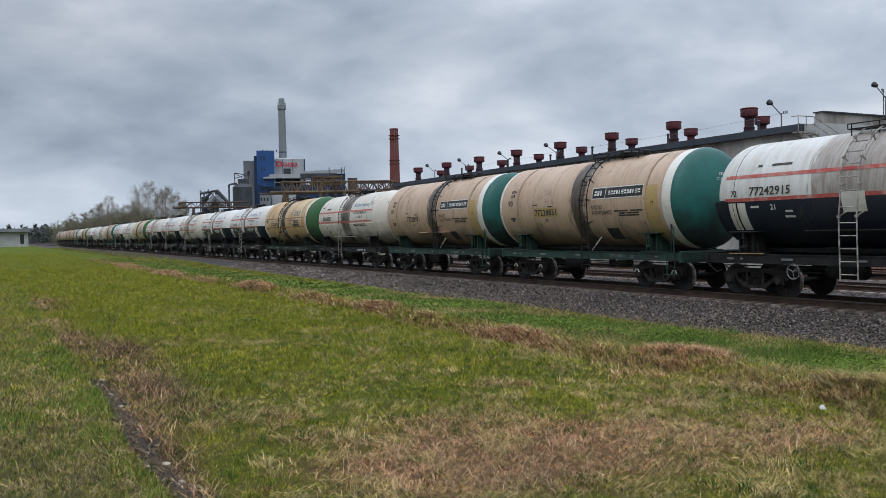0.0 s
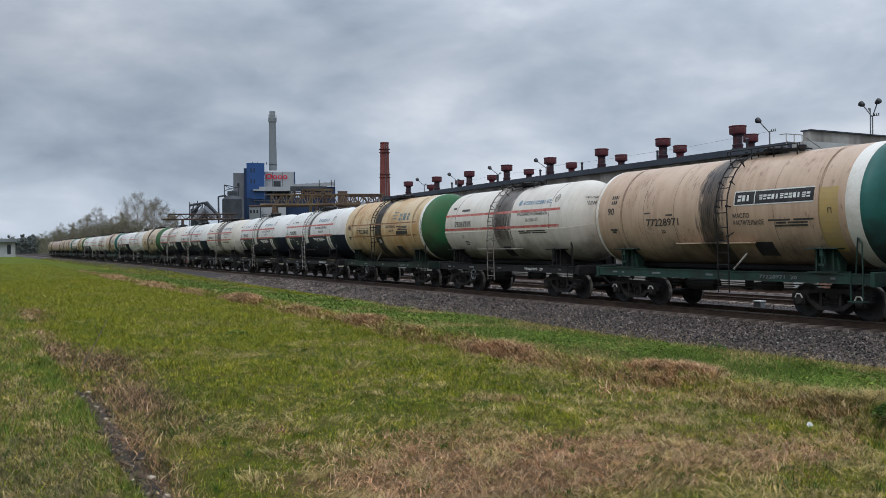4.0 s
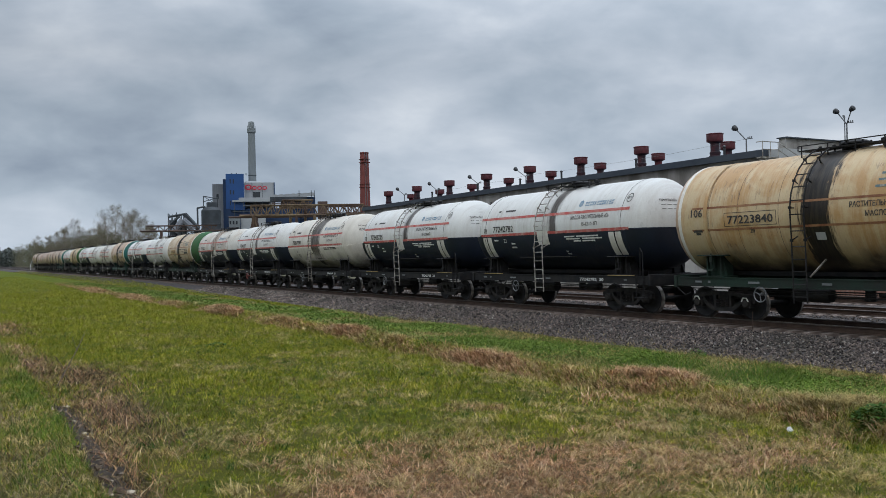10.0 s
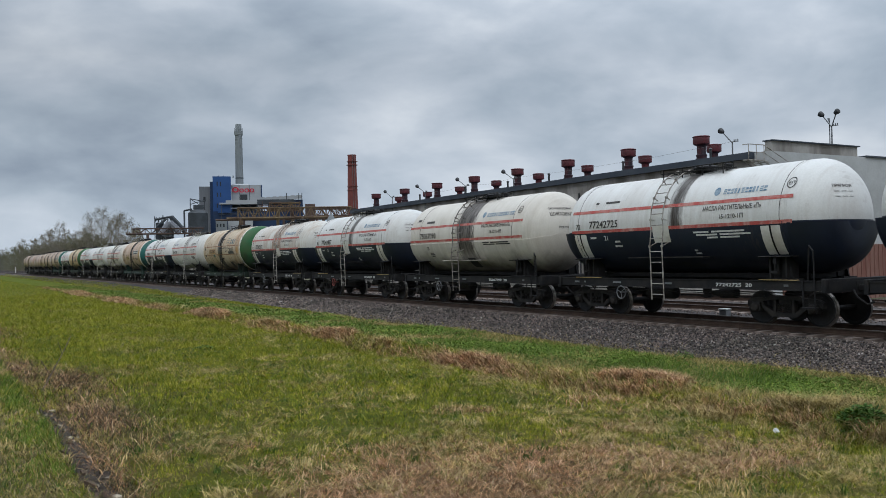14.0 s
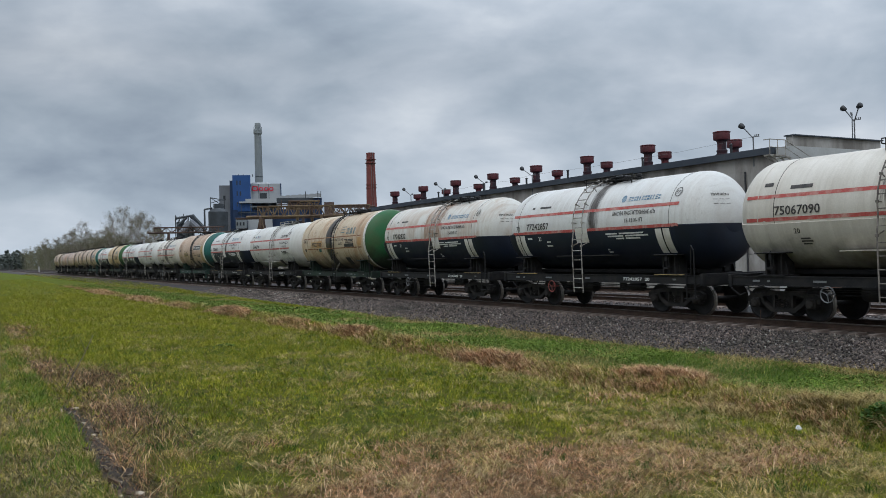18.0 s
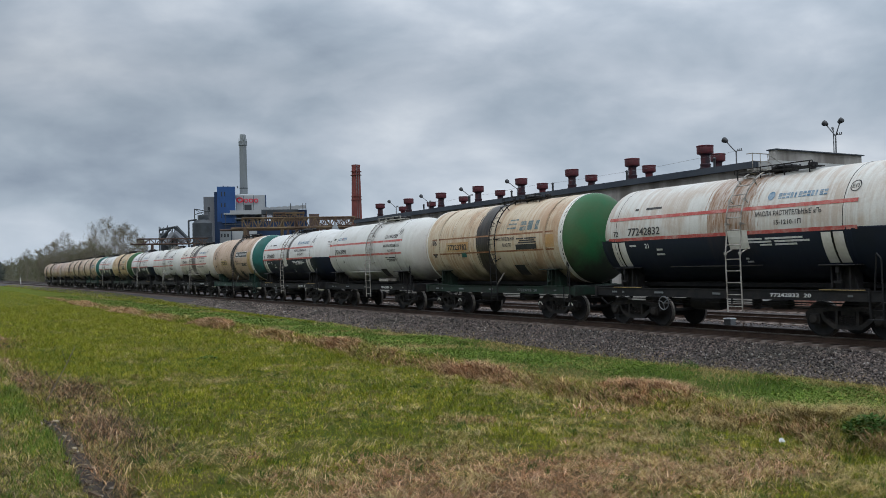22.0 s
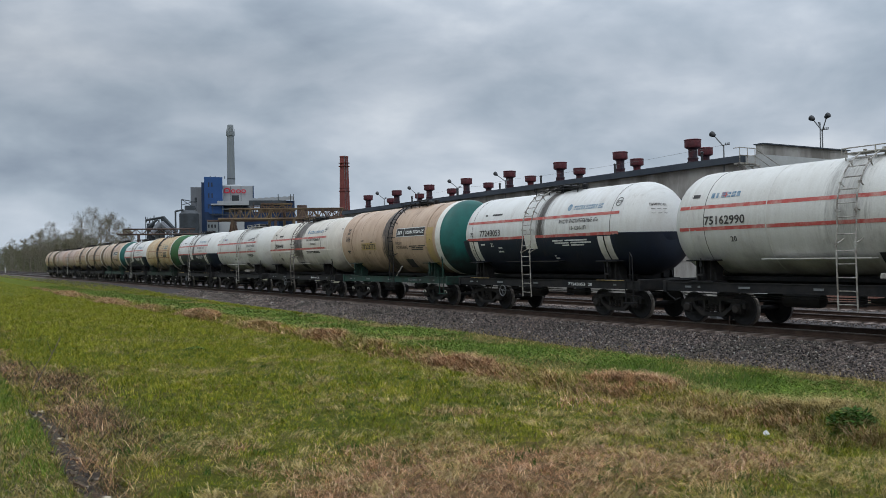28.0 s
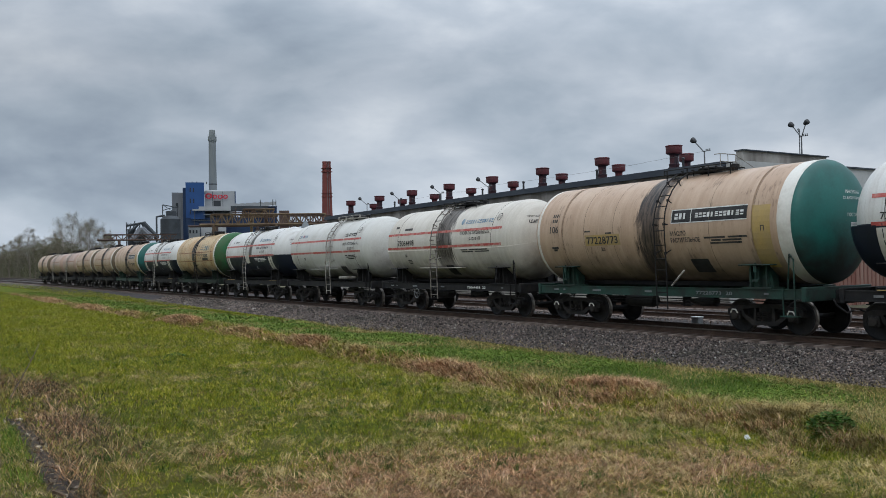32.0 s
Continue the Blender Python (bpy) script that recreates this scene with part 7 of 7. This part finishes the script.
def bank():
    """Brown dead stalks draped in patches over the ditch edge, green herbs up to the ballast."""
    xs, ys, zs, pale = [], [], [], []
    for hx, hy, wide, long, tall, dry in HEAPS:
        n = int(6200 * wide * long * min(1.0, 22.0 / hy) ** 1.2) + 250
        a, q = 2 * math.pi * rng.random(n), np.sqrt(rng.random(n)) * (0.8 + 0.35 * rng.random(n))
        px, py = hx + wide * q * np.cos(a), hy + long * q * np.sin(a)
        px += 0.12 * np.sin(py * 2.1) + 0.07 * np.sin(py * 5.3)
        whole = cells(px, py, 0.22, 0.30, 9.0) > 0.15 + 0.55 * q * q
        px, py, q, n = px[whole], py[whole], q[whole], whole.sum()
        xs.append(px)
        ys.append(py)
        zs.append(tall * np.clip(1 - q ** 2, 0, 1) * (0.35 + 0.65 * rng.random(n)) * (0.6 + 0.8 * wave(px, py, 2.6, 1.0)))
        pale.append(rng.random(n) < dry * (0.6 + 0.8 * wave(px, py, 1.9, 4.0)))
    # thin straw hangs over the edge between the heaps
    py = 5.5 * (120 / 5.5) ** rng.random(15000)
    px = 11.95 + rng.normal(0, 0.20, len(py)) + 0.14 * np.sin(py * 0.7) + 0.08 * np.sin(py * 2.1)
    ok = cells(px, py, 0.4, 0.9, 8.0) > 0.50 + 0.25 * np.clip((12 - py) / 4, 0, 1)
    xs.append(px[ok])
    ys.append(py[ok])
    zs.append(0.06 * rng.random(ok.sum()))
    pale.append(rng.random(ok.sum()) < 0.5)
    x, y, lift, pale = np.concatenate(xs), np.concatenate(ys), np.concatenate(zs), np.concatenate(pale)
    for q, name, mat, label in ((~pale, "ditch_stalks", "reed", "heaps of pinkish-brown dead stalks along the ditch"), (pale, "ditch_straw", "straw", "pale dead straw draped over the ditch edge")):
        k = q.sum()
        soup(name, blades(x[q], y[q], ground_z(x[q], y[q]) + lift[q], 0.36 * (0.35 + 0.8 * rng.random(k)), 0.0060 * np.clip(y[q] / 16, 0.9, 4), np.full(k, 1.0), 0.60, math.pi, 2.0), FACES5, mat, label, "dead grass")
    y = 4.6 * (130 / 4.6) ** rng.random(96000)
    x = 11.55 + (17.3 - 11.55) * rng.random(len(y)) ** 1.05 + 0.3 * np.sin(y * 0.5)
    z = ground_z(x, y)
    worn = np.clip((11.2 - y) / 2, 0, 1) * np.clip((x - 12.4) / 1.2, 0.3, 1) * 0.85 + 0.25 * np.exp(-((x - 17.0) / 0.5) ** 2) + 0.55 * np.exp(-((x - 14.6) / 0.5) ** 2 - ((y - 26) / 2.5) ** 2)
    pick = wave(x, y, 1.1, 4.0) + rng.normal(0, 0.09, len(x))
    m = (pick > 0.36 + 0.16 * cells(x, y, 0.8, 1.3, 12.0)) & (x < 17.4)
    m &= rng.random(len(x)) > worn
    soup("bank_grass", blades(x[m], y[m], z[m], 0.11 * (0.5 + 0.9 * rng.random(m.sum())), 0.0046 * np.clip(y[m] / 18, 0.9, 3), np.full(m.sum(), 0.9), 0.1), FACES5, "lush", "green grass on the bank below the ballast", "grass")
    m = ~m & (x < 17.5)
    soup("bank_straw", blades(x[m], y[m], z[m], 0.15 * (0.5 + 0.9 * rng.random(m.sum())), 0.0040 * np.clip(y[m] / 18, 0.9, 3), np.full(m.sum(), 1.0), 0.5), FACES5, "straw", "dry straw among the bank's herbs", "grass")
    y = 6.0 * (95 / 6.0) ** rng.random(6400)
    x = 12.6 + 4.5 * rng.random(len(y))
    m = (wave(x, y, 0.85, 4.0) > 0.40) & (rng.random(len(y)) > np.clip((11.0 - y) / 2, 0, 1) * 0.9) & (cells(x, y, 0.9, 1.4, 12.0) < 0.72)
    x, y = x[m], y[m]
    far = np.clip(y / 20, 0.8, 2.4)
    clumps("bank_herbs", x, y, (0.14 + 0.28 * rng.random(len(x))) * far, 0.05 + 0.10 * rng.random(len(x)), 34, 0.044, "lush", "low leafy green herbs on the bank")
    y = 5.0 * (90 / 5.0) ** rng.random(4200)
    x = 17.25 + rng.normal(0, 0.40, len(y))
    soup("ballast_weeds", blades(x, y, np.maximum(0, (x - 17.4) * 0.18), 0.17 * (0.4 + rng.random(len(y))), 0.005 * np.clip(y / 18, 0.9, 3), np.full(len(y), 1.0), 0.35), FACES5, "straw", "dry weeds at the foot of the ballast", "weeds")

    # rank grass and straw on the slope of the ditch
    y = 5.5 * (45 / 5.5) ** rng.random(15000)
    x = 11.5 + 1.1 * rng.random(len(y)) + 0.14 * np.sin(y * 0.7) + 0.08 * np.sin(y * 2.1)
    fresh = cells(x, y, 0.3, 0.5, 14.0) + rng.normal(0, 0.12, len(x)) > 0.42
    for m, name, mat, label in ((fresh, "ditch_grass", "grass", "rank green grass on the ditch slope"), (~fresh, "ditch_slope_straw", "straw", "dry straw on the ditch slope")):
        k = m.sum()
        soup(name, blades(x[m], y[m], ground_z(x[m], y[m]), 0.15 * (0.5 + 0.8 * rng.random(k)), 0.0046 * np.clip(y[m] / 16, 0.9, 3), np.full(k, 0.9), 0.2), FACES5, mat, label, "grass")

    # further off the grass creeps up the ballast shoulder
    y = 42 * (300 / 42) ** rng.random(16000)
    x = 16.9 + rng.random(len(y)) * np.clip((y - 42) / 70, 0.0, 1.0) * 2.6
    z = np.interp(x, [17.15, 17.5, 19.75], [0.0, 0.02, 0.385])
    soup("shoulder_grass", blades(x, y, z, 0.20 * (0.4 + 0.8 * rng.random(len(y))), 0.005 * np.clip(y / 18, 0.9, 4), np.full(len(y), 0.7), 0.1), FACES5, "grass", "grass growing up the ballast shoulder", "grass")


meadow()
bank()
for name, px, py, w, h, n, leaf, label in (
        ("hogweed_clump", 12.25, 8.05, 0.36, 0.26, 700, 0.075, "dark green leafy plant at the ditch"),
        ("green_weed", 17.0, 16.2, 0.28, 0.26, 260, 0.05, "green weed at the foot of the ballast"),
        ("green_weed", 7.4, 27.5, 0.35, 0.16, 200, 0.05, "dark green weed in the meadow")):
    one = lambda v: np.array([v])
    clumps(name, one(px), one(py), one(w), one(h), n, leaf, "leafy", label)

# ---- small things on the ground ----
lit = Shape()
lit.add([(-0.09, -0.03, 0.02), (0.0, -0.07, 0.06), (0.10, -0.02, 0.03), (0.08, 0.06, 0.09), (-0.02, 0.07, 0.12), (-0.10, 0.04, 0.07), (0.0, 0.0, 0.15), (0.02, 0.0, 0.0)], [(0, 1, 6), (1, 2, 6), (2, 3, 6), (3, 4, 6), (4, 5, 6), (5, 0, 6), (1, 0, 7), (2, 1, 7), (3, 2, 7), (4, 3, 7), (5, 4, 7), (0, 5, 7)])
solid("plastic_litter", lit, "litter", "crumpled white plastic litter in the grass", "litter", pose(11.44, 8.98, relief(11.44, 8.98) + 0.03) @ Matrix.Scale(0.62, 4))


def broken_kerb():
    kb = thing("broken_kerb", pose(0, 0, 0), "broken mossy concrete edging half sunk in the meadow", "kerb", kind="structure")
    r = random.Random(5)
    # the bare earth that the edging has slid on
    bed, n = Shape(), 46
    for k in range(n + 1):
        y = 7.6 * (18.4 / 7.6) ** (k / n)
        x, w = float(KERB(y)), 0.17 * min(1.0, (18.6 - y) / 3) + 0.02
        for e, up in ((-1.0, -0.03), (-0.45, 0.02), (0.1, 0.035), (0.6, 0.015), (1.0, -0.04)):
            xx = x + e * w + r.gauss(0, 0.018)
            bed.v.append((xx, y, relief(xx, y) + up + r.uniform(-0.012, 0.012)))
    bed.f = [(j * 5 + i, j * 5 + i + 1, j * 5 + i + 6, j * 5 + i + 5) for j in range(n) for i in range(4)]
    part("earth_edge", bed, "kerb_earth", kb, "dark rotted earth under the edging")
    for k in range(84):
        y = 7.9 * (18 / 7.9) ** ((k + r.uniform(-1.5, 1.5)) / 84)
        x = float(KERB(y)) + r.gauss(0.0, 0.06)
        a, b, c = r.uniform(0.02, 0.06), r.uniform(0.05, 0.24), r.uniform(0.015, 0.06)
        corners = [(sx * a * r.uniform(0.4, 1.1), sy * b * r.uniform(0.5, 1.1), h + r.uniform(-0.015, 0.012)) for h in (-0.04, c) for sy in (-1, 1) for sx in (-1, 1)]
        s = Shape().add(corners, [(0, 2, 3, 1), (4, 5, 7, 6), (0, 1, 5, 4), (2, 6, 7, 3), (0, 4, 6, 2), (1, 3, 7, 5)])
        part("kerb_piece", s, "concrete", kb, at=pose(x, y, relief(x, y), r.uniform(-8, 8), r.uniform(-22, 22), r.gauss(4, 14)))


broken_kerb()
dy = 8.0 * (52 / 8.0) ** rng.random(120000)
dx = 0.8 + 3.4 * rng.random(120000)
m = rng.random(120000) < np.clip(1.0 * bumps(dx, dy, DEBRIS), 0, 1) * (0.4 + 0.9 * wave(dx, dy, 3.3, 2.0))
dx, dy = dx[m], dy[m]
k = rng.random(len(dx))
for q, name, mat, tall, flat, label in ((k < 0.60, "kerb_debris", "debris", 0.17, 0.7, "dark dead twigs and debris beside the kerb"), ((k >= 0.60) & (k < 0.86), "kerb_dead_stalks", "reed", 0.20, 0.35, "brown dead stalks beside the kerb"), (k >= 0.86, "kerb_straw", "straw", 0.17, 0.6, "bleached straw beside the kerb")):
    c = q.sum()
    soup(name, blades(dx[q], dy[q], ground_z(dx[q], dy[q]) + 0.01, tall * (0.4 + rng.random(c)), 0.0042 * np.clip(dy[q] / 16, 0.8, 2.5), np.full(c, 1.1), flat), FACES5, mat, label, "debris")
tx, ty = 1.7 + 1.9 * rng.random(420), 13.5 + 12 * rng.random(420)
ok = rng.random(420) < bumps(tx, ty, DEBRIS) * 1.2
tx, ty = np.repeat(tx[ok], 3), np.repeat(ty[ok], 3)
soup("bramble_stems", blades(tx, ty, ground_z(tx, ty), 0.36 * (0.5 + 0.8 * rng.random(len(tx))), np.full(len(tx), 0.0042), np.full(len(tx), 1.1), 0.3), FACES5, "debris", "dark leafless bramble stems beside the kerb", "brambles")
solid("bent_twig", Shape().path([(0, 0, 0), (0.35, 1.2, 0.25), (0.75, 2.4, 0.62), (1.1, 3.6, 0.95)], 0.012, 5).path([(0.35, 1.2, 0.25), (0.2, 1.7, 0.55)], 0.009, 4).path([(0.75, 2.4, 0.62), (0.7, 2.9, 0.95)], 0.008, 4), "rail", "long bent dead twig leaning over the grass", "twig", pose(1.98, 20.9, 0))
stake = thing("steel_stake", pose(20.0, 16.9, 0.2), "thin rusty stake in the ballast beside the rail", "stake")
part("rod", Shape().rod((0, 0, 0), (0.03, 0.02, 0.75), 0.012, n=6), "rail", stake)
part("tip", Shape().rod((0.03, 0.02, 0.75), (0.035, 0.02, 0.80), 0.02, n=6), "rail", stake)
box_ = thing("trackside_box", pose(24.6, 21.4, 0.32), "small grey trackside cable box between the tracks", "box")
part("body", Shape().box(-0.14, 0.14, -0.16, 0.16, 0, 0.36, 0.02), "lamp_grey", box_)
part("lid", Shape().box(-0.16, 0.16, -0.18, 0.18, 0.362, 0.41, 0.015), "wall_light", box_)
mp = thing("marker_post", pose(24.0, 326, 0.2), "short white marker post beside the line", "post")
part("post", Shape().box(-0.12, 0.12, -0.12, 0.12, 0, 2.25, 0.02), "post_white", mp)
part("cap", Shape().box(-0.14, 0.14, -0.14, 0.14, 2.252, 2.40), "plate", mp)

# ---- loose ballast stones and sleepers ----
n = 34000
sy = 6.0 * (75 / 6.0) ** rng.random(n)
sxx = 17.35 + (19.95 - 17.35) * rng.random(n)
edge = np.interp(sxx, [17.15, 17.5, 19.75, 24.2], [-0.15, 0.02, BED, BED])
size = (0.022 + 0.024 * rng.random(n)) * np.clip(sy / 26, 0.9, 2.2)
octa = np.array([(1, 0, 0), (-1, 0, 0), (0, 1, 0), (0, -1, 0), (0, 0, 0.8), (0, 0, -0.8)], float)
jit = 1 + rng.normal(0, 0.28, (n, 6, 1))
ang = rng.random(n) * 6.283
tilt = rng.random(n) * 1.2
ca, sa, ct, st = np.cos(ang), np.sin(ang), np.cos(tilt), np.sin(tilt)
o = octa[None] * jit * size[:, None, None]
ox = o[:, :, 0] * ct[:, None] + o[:, :, 2] * st[:, None]
oz = -o[:, :, 0] * st[:, None] + o[:, :, 2] * ct[:, None]
vx = ox * ca[:, None] - o[:, :, 1] * sa[:, None] + sxx[:, None]
vy = ox * sa[:, None] + o[:, :, 1] * ca[:, None] + sy[:, None]
vz = oz + (edge + size * 0.35 + 0.008)[:, None]
soup("ballast_stones", np.stack([vx, vy, vz], 2), [(0, 2, 4), (2, 1, 4), (1, 3, 4), (3, 0, 4), (2, 0, 5), (1, 2, 5), (3, 1, 5), (0, 3, 5)], "stones", "loose grey crushed stones of the ballast shoulder", "ballast")
n = 9000
sy = 8.0 * (60 / 8.0) ** rng.random(n)
sxx = 22.3 + (26.5 - 22.3) * rng.random(n)
edge = np.interp(sxx, [19.75, 24.2, 24.9, 25.6, 35], [BED, BED, 0.30, BED - 0.02, BED - 0.02])
size = (0.022 + 0.024 * rng.random(n)) * np.clip(sy / 26, 0.9, 2.2)
o = octa[None] * (1 + rng.normal(0, 0.28, (n, 6, 1))) * size[:, None, None]
soup("ballast_stones", o + np.stack([sxx, sy, edge + size * 0.35], 1)[:, None, :], [(0, 2, 4), (2, 1, 4), (1, 3, 4), (3, 0, 4), (2, 0, 5), (1, 2, 5), (3, 1, 5), (0, 3, 5)], "stones", "loose grey crushed stones between the tracks", "ballast")

sl = sleeper_mesh().mesh("sleeper")
SP = 0.55
for k in range(230):
    part("sleeper", sl, "sleeper", tracks[0], at=pose(0, 3.0 + SP * k, -0.205))
for ti, (a, b) in ((1, (10, 60)), (2, (14, 60))):
    rest = Shape()
    for yy in np.arange(a, b, SP):
        rest.add([(v.co.x, v.co.y + yy, v.co.z - 0.205) for v in sl.vertices], [tuple(p.vertices) for p in sl.polygons])
    ob = part("sleepers", rest, "sleeper", tracks[ti])
    ob["kind"] = "stuff"
rest = Shape()
for yy in np.arange(3.0 + SP * 230, 420, SP):
    rest.add([(v.co.x, v.co.y + yy, v.co.z - 0.205) for v in sl.vertices], [tuple(p.vertices) for p in sl.polygons])
part("far_sleepers", rest, "sleeper", tracks[0])["kind"] = "stuff"


# ---- motion ----
def train_at(t):
    """Where the first wagon's middle is, by smooth steps between the timed places."""
    ts, ys = [a for a, _ in TRAIN], [b for _, b in TRAIN]
    i = max(0, min(len(ts) - 2, sum(1 for a in ts if a <= t) - 1))

    def slope(j):
        a, b = max(0, j - 1), min(len(ts) - 1, j + 1)
        return (ys[b] - ys[a]) / (ts[b] - ts[a])

    h = ts[i + 1] - ts[i]
    u = (t - ts[i]) / h
    return (2 * u ** 3 - 3 * u ** 2 + 1) * ys[i] + (u ** 3 - 2 * u ** 2 + u) * h * slope(i) + (3 * u ** 2 - 2 * u ** 3) * ys[i + 1] + (u ** 3 - u ** 2) * h * slope(i + 1)


def motions():
    for i, (wg, sets) in enumerate(WAGONS):
        walk(wg, [(t, pose(TRACK, train_at(t) + PITCH * i + SLACK.get(i, 0.0), RAIL)) for t in np.arange(0, 32.01, 1.0)])
    first = WAGONS[0][1][0]
    walk(first, [(t, pose(0, 0, 0, math.degrees((TRAIN[0][1] - train_at(t)) / 0.4785), 0, 0)) for t in np.arange(0, 32.01, 0.1)])
    roll = first.animation_data
    for wg, sets in WAGONS:
        for ws in sets:
            if ws is not first:
                ws.rotation_mode = "QUATERNION"
                keys = ws.animation_data_create()
                keys.action = roll.action
                keys.action_slot = roll.action_slot


motions()
